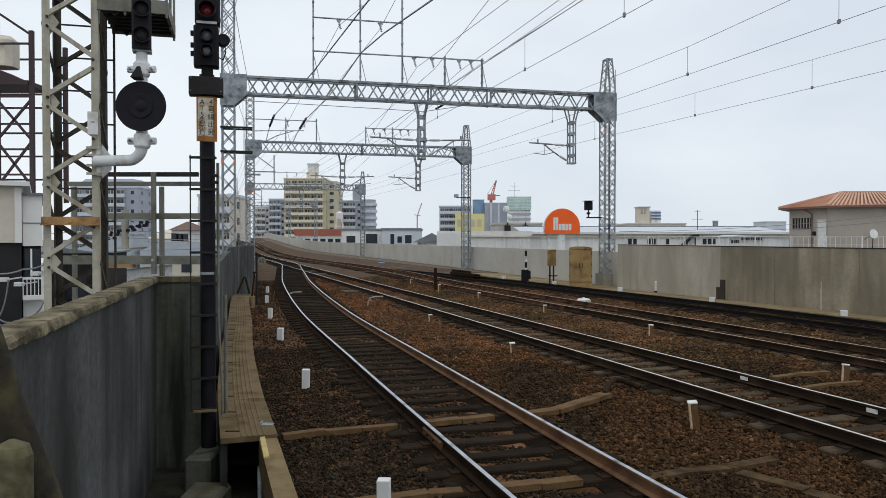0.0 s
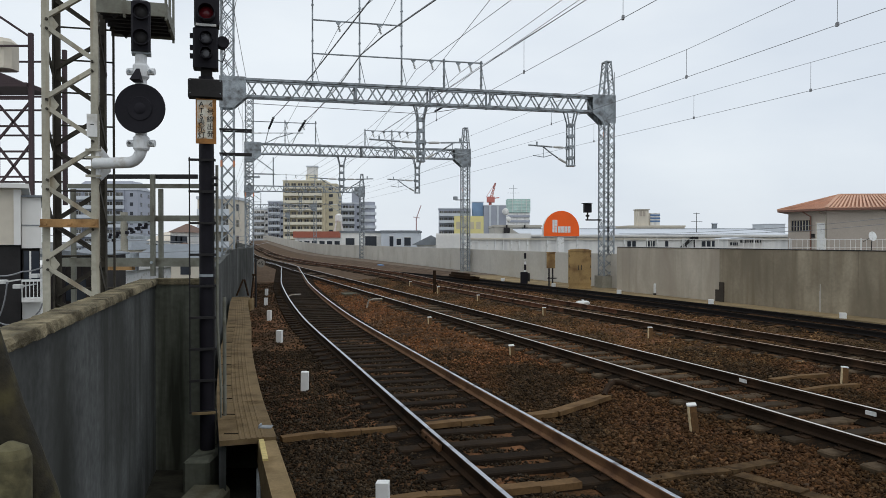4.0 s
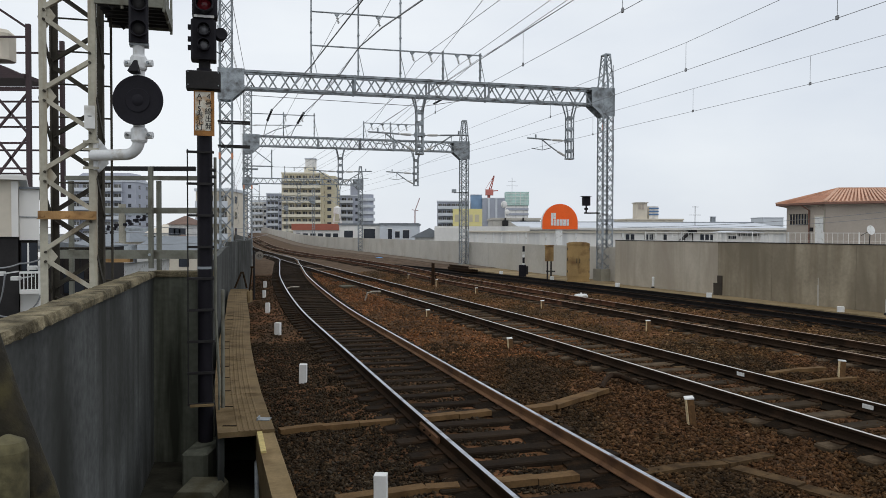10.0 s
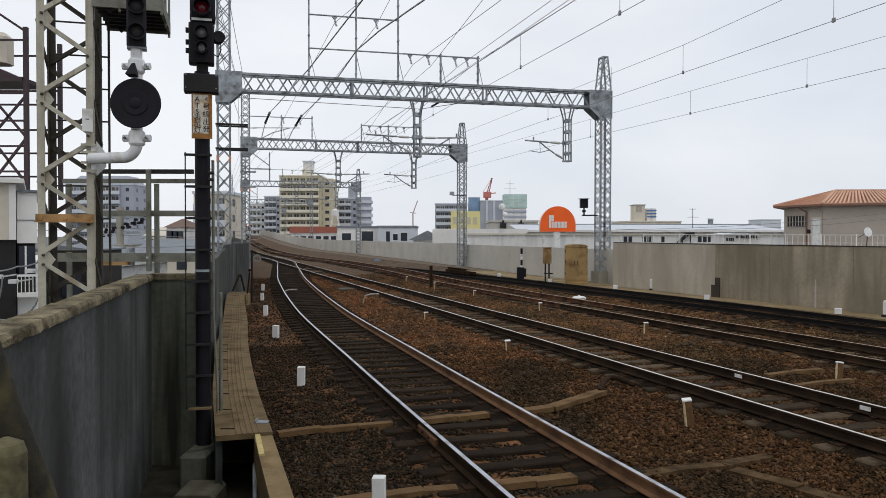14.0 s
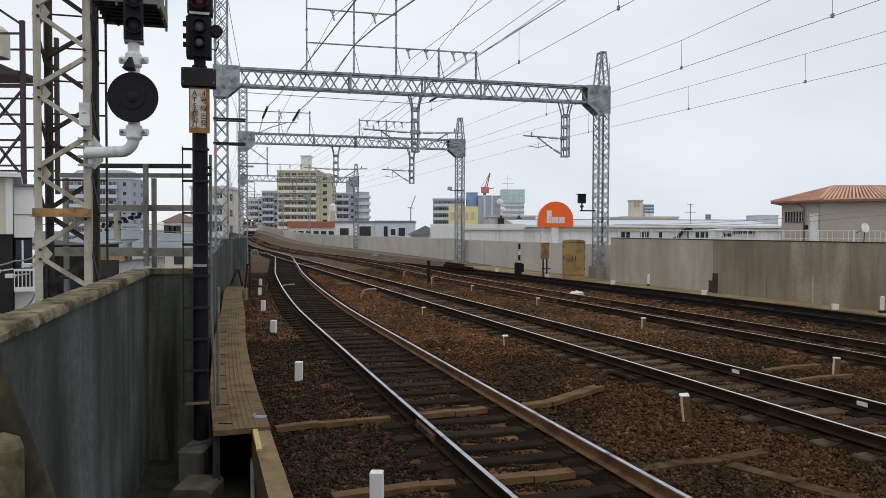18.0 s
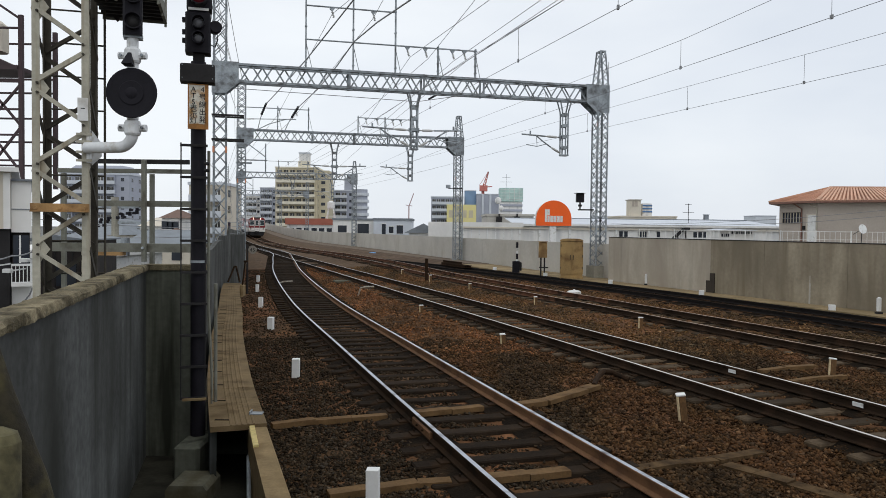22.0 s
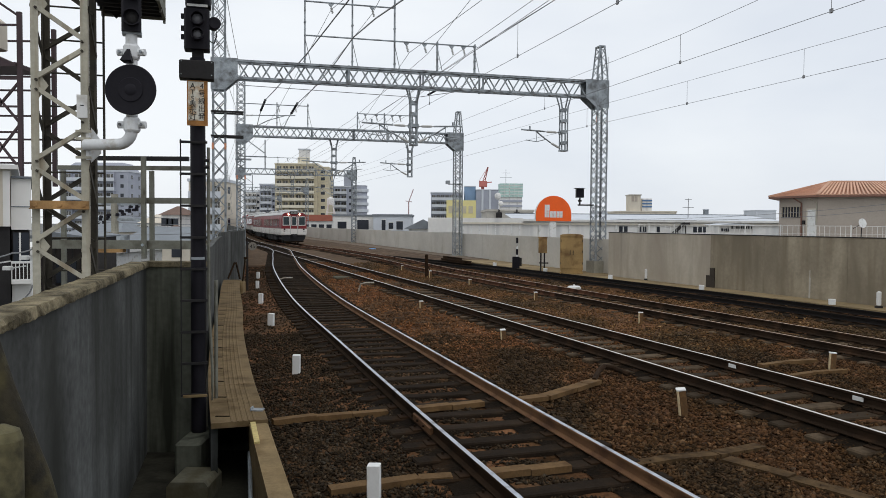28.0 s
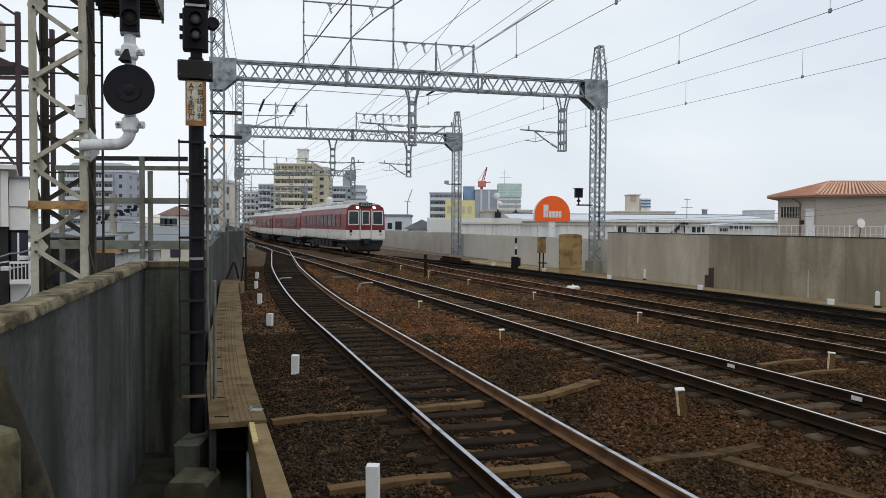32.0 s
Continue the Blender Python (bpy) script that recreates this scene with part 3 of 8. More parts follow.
stones("ballast_stones", 90000, 5.2, 18, 0.015, 0.038, M_STONE, ("middle", "east"))
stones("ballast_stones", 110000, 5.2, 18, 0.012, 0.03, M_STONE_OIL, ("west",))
stones("ballast_stones", 70000, 16, 50, 0.02, 0.043, M_STONE_FAR, ("middle",))
stones("ballast_stones", 70000, 16, 50, 0.02, 0.043, M_STONE_EARTH, ("east",))
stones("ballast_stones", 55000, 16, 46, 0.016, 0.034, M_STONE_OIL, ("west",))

# ---- tracks ----
HEAD = [(-0.023, -0.0035), (0.023, -0.0035), (0.018, 0.0), (-0.018, 0.0)]
WEB = [(-0.062, -0.152), (0.062, -0.152), (0.062, -0.14), (0.012, -0.118), (0.009, -0.048), (0.033, -0.036), (0.033, -0.009), (0.027, -0.004), (-0.027, -0.004), (-0.033, -0.009), (-0.033, -0.036), (-0.009, -0.048), (-0.012, -0.118), (-0.062, -0.14)]
HEAD_WIDE = [(-0.026, -0.0035), (0.026, -0.0035), (0.021, 0.0), (-0.021, 0.0)]
SL_BOX = Geo().soft(-1.2, 1.2, -0.115, 0.115, -0.14, 0.0, 0.015).mesh("sleeper", M_SLEEPER)
SL_CON = Geo().soft(-1.15, 1.15, -0.13, 0.13, -0.14, 0.0, 0.02).mesh("sleeper", M_SLEEPER_C)
TIEPLATE = Geo().soft(-0.17, 0.17, -0.095, 0.095, 0.0, 0.02, 0.005).tube((-0.11, 0.05, 0.0), (-0.11, 0.05, 0.05), 0.014, 6).tube((0.11, -0.05, 0.0), (0.11, -0.05, 0.05), 0.014, 6).mesh("tie_plate", M_RAIL)


def railway_track(label, line, y0, y1, sleeper, near, edge_dark=0.0, webs=None, rise=None, heads=None):
    tr = thing("railway_track", label, "track", kind="structure")
    for off in (-0.75, 0.75):
        web = (webs or (M_RAIL, M_RAIL))[off > 0]
        head = (heads or (M_RAIL_HEAD, M_RAIL_HEAD))[off > 0]
        pts = spots(line, y0, y1, 0.8, off)
        for p in pts:
            p.z = rise(p.y) if rise else 0
        cut = next((i for i, p in enumerate(pts) if p.y > 26), 0) if line is x_far else 0
        rail = part("rail", Geo().sweep(WEB, pts[cut:]), web, tr, "rusted rail web and foot")
        if cut:
            part("dark_rail", Geo().sweep(WEB, pts[:cut + 1]), M_RAIL_DARK, tr, "brown-black rail web and foot")
        part("rail_head", Geo().sweep(HEAD_WIDE if line is x_siding else HEAD, pts), head, rail, "worn running surface", smooth=True)
    # ragged dark strips beside each rail: its shade painted in, together with oil
    for off in (-0.75, 0.75):
        st = Geo()
        pts = spots(line, 4, 70, 0.35, off)
        for p in pts:
            p.z = rise(p.y) if rise else 0
        for p, q in zip(pts, pts[1:]):
            d = (q - p).normalized()
            s_ = Vector((d.y, -d.x, 0))
            for u in (-1, 1):
                fade = 1 - 0.75 * min(max((p.y - 18) / 22, 0), 1)
                w0 = fade * (0.2 + 0.12 * edge_dark) + 0.1 * noise.noise(p * 1.7 + Vector((0, 0, u * 5.0)))
                w1 = (1 - 0.75 * min(max((q.y - 18) / 22, 0), 1)) * (0.2 + 0.12 * edge_dark) + 0.1 * noise.noise(q * 1.7 + Vector((0, 0, u * 5.0)))
                z_ = Vector((0, 0, -0.176))
                zl = Vector((0, 0, -0.225))
                st.add([p + s_ * u * 0.03 + z_, q + s_ * u * 0.03 + z_, q + s_ * u * w1 + zl, p + s_ * u * w0 + zl], [(0, 1, 2, 3) if u < 0 else (3, 2, 1, 0)])
        tagged(part("shade_oil_strip", st, M_GRIME_SHADE, tr, "black strip along the rail, painted shade mixed with oil"), kind="stuff")
    rest = Geo()
    for p, a in SPOTS[line]:
        m = pose(p.x, p.y, -0.182 + random.uniform(-0.014, 0.008) + (rise(p.y) if rise else 0), 0, 0, a + random.uniform(-1.5, 1.5))
        if near[0] < p.y < near[1]:
            s = part("sleeper", sleeper, None, tr, m=m)
            if p.y < 24:
                for sx in (-0.75, 0.75):
                    part("tie_plate", TIEPLATE, None, s, m=pose(sx, 0, 0))
        else:
            rest.box(-1.2, 1.2, -0.115, 0.115, -0.14, 0.0, m)
    if rest.v:
        tagged(part("far_sleepers", rest, M_SLEEPER, tr, "dark sleepers in the distance"), kind="stuff")
    return tr


railway_track("siding track with shiny worn rails on dark wooden sleepers", x_siding, -14, 84, SL_BOX, (4, 46), 1.0, (M_RAIL, M_RAIL_SIDE), None, (M_HEAD_BLUE, M_HEAD_BLUE))
railway_track("middle main line track with thin bright rails on concrete sleepers", x_main, -14, 436, SL_CON, (6, 44), 0.5, (M_RAIL_DARK, M_RAIL_DARK), z_line)
railway_track("far main line track with rust-brown rails", x_far, -14, 436, SL_CON, (10, 44), 1.2, (M_RAIL_RED, M_RAIL_RED), z_far, (M_HEAD_RUST, M_HEAD_RUST))
railway_track("little-used loop track, rails coloured black as in shade, beside the walkway", x_fourth, -14, 66, SL_BOX, (15, 50), 2.6, (M_RAIL_SHADED, M_RAIL_SHADED), None, (M_RAIL, M_RAIL_SHADED))

# ---- parapets ----
wall_left = thing("wall_left", "dark streaked concrete parapet with a weathered coping", "wall", kind="structure")
SEC = [(-0.17, -1.0), (0.0, -1.0), (0.0, 1.84), (-0.17, 1.84)]
COP = [(-0.19, 1.843), (0.03, 1.843), (0.03, 1.885), (0.015, 1.91), (-0.175, 1.91), (-0.19, 1.885)]
near_line = [Vector((x_left_wall(y), y, 0)) for y in (-14, -8, -3, 0, 3, 6, 9.49)]
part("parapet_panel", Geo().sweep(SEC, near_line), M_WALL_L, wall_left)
cop = Geo().sweep(COP, [Vector((x_left_wall(y), y, 0)) for y in [-14 + 0.07 * i for i in range(336)]])
cop.v = [(x + 0.013 * noise.noise(Vector((x * 11, y * 11, z * 30))), y, z + 0.008 * noise.noise(Vector((x * 16 + 5, y * 16, z * 20)))) for x, y, z in cop.v]
part("coping", cop, M_COPING, wall_left, "rough speckled coping", smooth=True)
# the return across to the trough and the parapet beyond it
part("parapet_return", Geo().box(-3.62, -2.98, 9.5, 9.7, -1.0, 1.84), M_MOSS, wall_left)
part("return_coping", Geo().box(-3.66, -2.9, 9.47, 9.74, 1.843, 1.91), M_COPING, wall_left, "weathered coping")
y = 9.72
while y < 150:
    step = 1.85 if y < 40 else 8
    y1 = y + step - 0.03
    pts = [Vector((x_trough(q) - 0.72 + 0.68 * min(max((q - 30) / 6, 0), 1), q, 0)) for q in (y, (y + y1) / 2, y1)]
    zt_ = 1.86 if y < 29 else 2.02
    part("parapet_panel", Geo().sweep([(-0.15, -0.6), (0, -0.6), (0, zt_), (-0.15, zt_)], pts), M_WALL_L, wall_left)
    y += step

# cable trough along the left side
COVER = [(-0.6, 0.19), (-0.005, 0.19), (0, 0.2), (0, 0.245), (-0.008, 0.25)]
for c in (-0.14, -0.2, -0.26, -0.32, -0.38):   # anti-slip ridges along the slab
    COVER += [(c + 0.014, 0.25), (c + 0.008, 0.256), (c - 0.008, 0.256), (c - 0.014, 0.25)]
COVER.append((-0.6, 0.25))
trough = thing("cable_trough", "brown concrete cable trough with slab covers", "trough", kind="structure")
y = 8.25
k = 0
while y < 28:
    y1 = y + 0.93
    pts = [Vector((x_trough(q), q, 0)) for q in (y, y1 - 0.006)]
    part("cover_slab", Geo().sweep(COVER, pts), M_TROUGH, trough)
    if y < 20:
        for q in (0.12,):
            c = Vector((x_trough(y + q) - 0.5, y + q, 0.25))
            part("lifting_slot", Geo().box(-0.07, 0.09, -0.02, 0.02, 0, 0.004, Matrix.Translation(c)), M_GRIME_SHADE, trough)
    y = y1
pts = spots(x_trough, 8.3, 28, 1.0)
part("trough_side", Geo().sweep([(-0.08, -0.6), (-0.012, -0.6), (-0.012, 0.188), (-0.08, 0.188)], pts), M_LEDGE, trough)
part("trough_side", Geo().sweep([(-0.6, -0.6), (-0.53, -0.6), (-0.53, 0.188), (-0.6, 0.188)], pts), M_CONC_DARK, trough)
# open end: the kerb and the dark channel towards the platform
kerb = [Vector((x_trough(q), q, 0)) for q in (-6, 2, 5, 6, 7, 8.24)]
part("kerb", Geo().sweep([(-0.2, -0.6), (0.0, -0.6), (0.0, 0.2), (-0.015, 0.215), (-0.2, 0.215)], kerb), M_LEDGE, trough, "pale concrete kerb")
# channel and gully floors are coloured near black
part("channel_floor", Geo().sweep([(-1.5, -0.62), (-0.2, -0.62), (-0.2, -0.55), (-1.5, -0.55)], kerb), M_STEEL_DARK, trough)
solo("gully_floor", Geo().add([(-4.2, -6, -0.5), (-1.2, -6, -0.5), (-1.9, 9.6, -0.5), (-4.2, 9.6, -0.5)], [(0, 1, 2, 3)]), M_GULLY,
     "near-black concrete gully floor", "ground", kind="structure")

# raised walkway and parapet on the far side
walkway = thing("walkway", "raised concrete walkway with a dark face along the parapet", "walkway", kind="structure")
pts = spots(x_ledge, -16, 51.5, 2)
# body near black, top slab tan
part("walkway_body", Geo().sweep([(0.0, -0.6), (3.5, -0.6), (3.5, -0.09), (0.0, -0.09)], pts), M_GRIME_SHADE, walkway, "near-black vertical face")
part("walkway_top", Geo().sweep([(-0.04, -0.087), (3.5, -0.087), (3.5, -0.02), (-0.04, -0.02)], pts), M_WALK, walkway)
far_rise = [p + Vector((0, 0, 1.17 * z_line(p.y / 1.17))) for p in spots(x_ledge, 51.48, 436, 1.5)]
part("ballast_bank", Geo().sweep([(-1.05, -0.8), (4.1, -0.8), (4.1, -0.02), (1.05, -0.04), (0.35, -0.17), (-1.05, -0.42)], far_rise), M_BANK, walkway, "brown ballast bank against the parapet")
part("gravel_strip", Geo().sweep([(1.2, -0.035), (4.1, -0.02), (4.1, 0.02), (1.2, -0.005)], far_rise[:170]), M_GRAVEL, walkway, "pale gravel strip along the parapet")
wall_right = thing("wall_right", "pale grey concrete parapet, streaked by rain", "wall", kind="structure")
far_setback = smooth_line([(35, 2.05), (42, 2.28), (57.3, 2.75), (93.6, 3.86), (140, 3.86), (234, 3.86)])
edges = [-16, -5, 4.7, 10.5, 15.4, 19.2, 24.0, 27.2, 29.74, 35.2, 36.15]
for a, b in zip(edges, edges[1:]):
    pts = [Vector((x_ledge(q) + 1.11, q, 0)) for q in (a, (a + b) / 2, b - 0.009)]
    part("parapet_panel", Geo().sweep([(0, -0.018), (0.22, -0.018), (0.22, 2.05), (0, 2.05)], pts), M_PARA if a > 29 else M_PARA_B, wall_right)
part("capping", Geo().sweep([(-0.018, 2.052), (0.24, 2.052), (0.24, 2.08), (-0.018, 2.08)], [Vector((x_ledge(q) + 1.11, q, 0)) for q in (-16, 0, 17.5, 36.13)]), M_STEEL_DARK, wall_right, "thin dark capping strip")
y = 36.27
while y < 281:
    step = 8.66
    pts = [Vector((x_ledge(q) + far_setback(q), q, 1.17 * z_line(q / 1.17))) for q in (y, y + step / 2, y + step - 0.04)]
    part("parapet_panel", Geo().sweep([(0, -0.018), (0.22, -0.018), (0.22, 1.7), (0, 1.7)], pts), M_CONC_LIGHT, wall_right)
    y += step
for q, h, w in ((25.33, 0.7, 0.035),):
    m = pose(x_ledge(q) + 1.106, q, -0.018, 0, 0, 21.8)
    part("lime_streak", Geo().box(-0.002, 0.002, -w, w, 0.0, h).box(-0.002, 0.002, -w * 0.5, w * 0.4, h, h * 1.35), M_CONC_LIGHT, wall_right, "pale lime streak", m=m)
# added out of view: roof, wall and columns that hold back sky light
canopy = thing("sky_blocker", "unseen canopy and end wall, added behind the viewpoint against sky light", "canopy", kind="structure")
part("roof", Geo().box(2.6, 7.5, -30, -14, 4.4, 4.6), M_STEEL_DARK, canopy)
part("back_wall", Geo().box(-2, 24, -60.2, -60, -0.6, 4.6), M_CONC, canopy)
for y in (-16, -21, -26):
    part("column", Geo().box(4.2, 4.45, y - 0.12, y + 0.12, 1.05, 4.4), M_CONC, canopy)
plat = Geo()
pys = [-28, -24, -20, -14, -8, -3, 0, 1.75]
for y0, y1 in zip(pys, pys[1:]):
    a0, b0 = max(x_left_wall(y0), x_left_wall(-14)) if y0 < -14 else x_left_wall(y0) + 0.01, x_siding(y0) - 1.6
    a1, b1 = max(x_left_wall(y1), x_left_wall(-14)) if y1 < -14 else x_left_wall(y1) + 0.01, x_siding(y1) - 1.6
    plat.add([(a0, y0, -0.6), (b0, y0, -0.6), (b1, y1, -0.6), (a1, y1, -0.6), (a0, y0, 1.05), (b0, y0, 1.05), (b1, y1, 1.05), (a1, y1, 1.05)],
             [(3, 2, 1, 0), (4, 5, 6, 7), (0, 1, 5, 4), (1, 2, 6, 5), (2, 3, 7, 6), (3, 0, 4, 7)])
solo("platform", plat, M_CONC, "plain concrete platform end", "platform", kind="structure")


# ---- overhead line gantries ----
def lattice_face(g, a0, b0, a1, b1, n, w, t, cross=False):
    """Zigzag lacing between two chords that run from a0 to a1 and from b0 to b1."""
    for i in range(n):
        pa0, pa1 = a0.lerp(a1, i / n), a0.lerp(a1, (i + 1) / n)
        pb0, pb1 = b0.lerp(b1, i / n), b0.lerp(b1, (i + 1) / n)
        nrm = (a1 - a0).cross(b0 - a0)
        if cross:
            g.bar(pa0, pb1, w, t, nrm)
            g.bar(pb0, pa1, w, t, nrm)
        elif i % 2 == 0:
            g.bar(pa0, pb1, w, t, nrm)
        else:
            g.bar(pb0, pa1, w, t, nrm)


def lattice_pole(parent, name, x, y, z0, z1, w, d, turn, n, cw=0.07, cross=True, top=None, material=None, plinth=0.25):
    """A four-legged lattice column as a part with chords and lacing."""
    material = material or M_GALV
    m = pose(x, y, 0, 0, 0, turn)
    col = part(name, Geo().box(-w / 2 - 0.12, w / 2 + 0.12, -d / 2 - 0.12, d / 2 + 0.12, z0 - 0.5, z0 + plinth), M_CONC, parent, m=m)
    tw = top or w
    bot = [Vector((sx * w / 2, sy * d / 2, z0)) for sx, sy in ((-1, -1), (1, -1), (1, 1), (-1, 1))]
    tp = [Vector((sx * tw / 2, sy * d / 2, z1)) for sx, sy in ((-1, -1), (1, -1), (1, 1), (-1, 1))]
    for (a, b), (sx, sy) in zip(zip(bot, tp), ((1, 1), (-1, 1), (-1, -1), (1, -1))):
        part("chord", Geo().angle(a, b, cw, 0.012, (sx, 0, 0), (0, sy, 0)), material, col)
    for i in range(4):
        g = Geo()
        j = (i + 1) % 4
        lattice_face(g, bot[i], bot[j], tp[i], tp[j], n, cw * 0.52, 0.012, cross)
        tagged(part("lacing", g, material, col), kind="stuff")
    return col


def gantry(label, pl, pr, zb, zt, left_top, right_top, lbase=0.0, rbase=-0.02, n=34, foot=0.06, crossed=False):
    """Two lattice columns carrying a lattice beam with boxed ends."""
    ga = thing("overhead_line_gantry", label, "gantry", group="gantries over the tracks")
    a, b = Vector((*pl, 0)), Vector((*pr, 0))
    d = (b - a).normalized()
    turn = math.degrees(math.atan2(d.y, d.x))
    lattice_pole(ga, "column", *pl, lbase, left_top, 0.6, 0.6, turn, 32, 0.08)
    lattice_pole(ga, "column", *pr, rbase, right_top - 1.5, 0.6, 0.68, turn, 20, 0.08, plinth=foot)
    m = pose(pr[0], pr[1], 0, 0, 0, turn)
    # tapered peak on the right column
    b4 = [Vector((sx * 0.28, sy * 0.28, right_top - 1.5)) for sx, sy in ((-1, -1), (1, -1), (1, 1), (-1, 1))]
    t4 = [Vector((sx * 0.13, sy * 0.23, right_top)) for sx, sy in ((-1, -1), (1, -1), (1, 1), (-1, 1))]
    pk = part("peak", Geo().box(-0.16, 0.16, -0.26, 0.26, right_top, right_top + 0.06), M_GALV, ga, m=m)
    for i in range(4):
        part("peak_chord", Geo().bar(b4[i], t4[i], 0.07, 0.07), M_GALV, pk)
        g = Geo()
        lattice_face(g, b4[i], b4[(i + 1) % 4], t4[i], t4[(i + 1) % 4], 4, 0.04, 0.012)
        tagged(part("peak_lacing", g, M_GALV, pk), kind="stuff")
    L = (b - a).length
    mb = pose(pl[0], pl[1], 0, 0, 0, turn)
    beam = part("beam", Geo().box(0.25, L - 0.25, -0.35, -0.24, zt - 0.1, zt), M_GALV, ga, m=mb)
    for sy in (-0.29, 0.29):
        for z in (zb, zt - 0.1):
            part("beam_chord", Geo().angle((0.3, sy, z), (L - 0.3, sy, z), 0.105, 0.014, (0, 1 if sy < 0 else -1, 0), (0, 0, 1)), M_GALV, beam)
        g = Geo()
        p0, p1 = Vector((0.85, sy, zb + 0.03)), Vector((0.85, sy, zt - 0.03))
        q0, q1 = Vector((L - 0.91, sy, zb + 0.03)), Vector((L - 0.91, sy, zt - 0.03))
        if sy > 0 and crossed:
            p0, p1, q0, q1 = p1, p0, q1, q0
        lattice_face(g, p0, p1, q0, q1, n, 0.065, 0.014)
        tagged(part("beam_lacing", g, M_GALV, beam), kind="stuff")
    for z in (zb + 0.02, zt - 0.02):
        g = Geo()
        lattice_face(g, Vector((0.85, -0.29, z)), Vector((0.85, 0.29, z)), Vector((L - 0.91, -0.29, z)), Vector((L - 0.91, 0.29, z)), n, 0.055, 0.012)
        tagged(part("beam_lacing", g, M_GALV, beam), kind="stuff")
    for x0, x1, s in ((-0.35, 0.8, 1), (L - 0.91, L + 0.35, -1)):
        g = Geo()
        for sy in (-0.34, 0.32):
            if s > 0:
                pr_ = [(x0, zb - 0.52), (x0 + 0.6, zb - 0.52), (x1, zb - 0.03), (x1, zt + 0.03), (x0, zt + 0.03)]
            else:
                pr_ = [(x0, zb - 0.03), (x1 - 0.68, zb - 0.52), (x1, zb - 0.52), (x1, zt + 0.03), (x0, zt + 0.03)]
            g.prism(pr_, sy, sy + 0.015)
        g.box(x0, x1, -0.34, 0.335, zt + 0.031, zt + 0.045)
        part("gusset_box", g, M_GALV, beam, "plain grey plate box")
    for x in (L * 0.31, L * 0.5, L * 0.66):
        for sy in (-0.312, 0.312):
            part("splice_plate", Geo().box(x - 0.05, x + 0.05, sy - 0.006, sy + 0.006, zb - 0.02, zt + 0.02), M_GALV, beam)
    return ga, mb, L


M_INS = paint("porcelain", (0.5, 0.5, 0.48), 0.3, bump=0, var=0.08)


def hanger(ga, mb, x, zb, zend, arms):
    """A drop frame under the beam with insulated cantilever arms; arms: (direction, reach)."""
    h = part("drop_post", Geo().box(x - 0.19, x + 0.19, -0.18, 0.18, zend - 0.04, zend + 0.03), M_GALV, ga, m=mb)
    for sx in (-0.15, 0.15):
        for sy in (-0.14, 0.14):
            g = Geo().bar((x + sx, sy, zend), (x + sx, sy, zb - 0.7), 0.075, 0.05)
            g.pipe([(x + sx, sy, zb - 0.72), (x + sx * 1.1, sy * 1.1, zb - 0.5), (x + sx * 1.95, sy * 1.5, zb)], 0.04, 6)
            part("upright", g, M_GALV, h)
    for k in range(4):
        z = zend + 0.3 + k * (zb - 1.05 - zend) / 3
        for sy in (-0.18, 0.18):
            part("batten", Geo().box(x - 0.17, x + 0.17, sy - 0.012, sy + 0.012, z, z + 0.16), M_GALV, h)
    for s, reach in arms:
        zt, zl = zend + 0.9, zend + 0.1
        tip = x + s * (0.2 + reach)
        arm = part("cantilever", Geo().tube((x + s * 1.0, 0, zt + 0.02), (tip, 0, zt + 0.08), 0.04, 8)
                   .pipe([(x + s * 0.7, 0, zl + 0.28), (x + s * reach * 0.55, 0, zt - 0.24), (x + s * reach * 0.72, 0, zt + 0.02)], 0.035, 8), M_GALV, h)
        part("insulator", rod_insulator((x + s * 0.3, 0, zt), (x + s * 1.0, 0, zt + 0.02), 0.06), M_INS, arm)
        part("insulator", rod_insulator((x + s * 0.17, 0, zl), (x + s * 0.72, 0, zl + 0.29), 0.06), M_INS, arm)
        part("arm_pin", Geo().tube((x + s * 0.17, 0, zt), (x + s * 0.32, 0, zt), 0.03, 6).box(x + s * 0.2 - 0.05, x + s * 0.2 + 0.05, -0.06, 0.06, zt - 0.1, zt + 0.1), M_GALV, arm)
        g = Geo().pipe([(x + s * reach * 0.45, 0, zt - 0.36), (x + s * reach * 0.7, 0, zt - 0.5), (x + s * (reach * 0.98), 0, zt - 0.43)], 0.022, 6)
        g.pipe([(x + s * reach * 0.72, 0, zt), (x + s * reach * 0.7, 0, zt - 0.52)], 0.015, 5)
        g.tube((x + s * reach * 0.88, 0, zt + 0.06), (x + s * reach * 0.88, 0, zt + 0.26), 0.04, 6)
        part("registration_arm", g, M_GALV, arm)
    return h


def rod_insulator(a, b, r):
    """A long rod insulator, thick in the middle with metal-slim ends."""
    a, b = Vector(a), Vector(b)
    L = (b - a).length
    prof = [(r * 0.45, 0), (r * 0.5, L * 0.12), (r * 0.9, L * 0.16), (r, L * 0.4), (r, L * 0.6), (r * 0.9, L * 0.84), (r * 0.5, L * 0.88), (r * 0.45, L)]
    return Geo().lathe(prof, Matrix.Translation(a) @ (b - a).to_track_quat("Z", "Y").to_matrix().to_4x4(), 8)


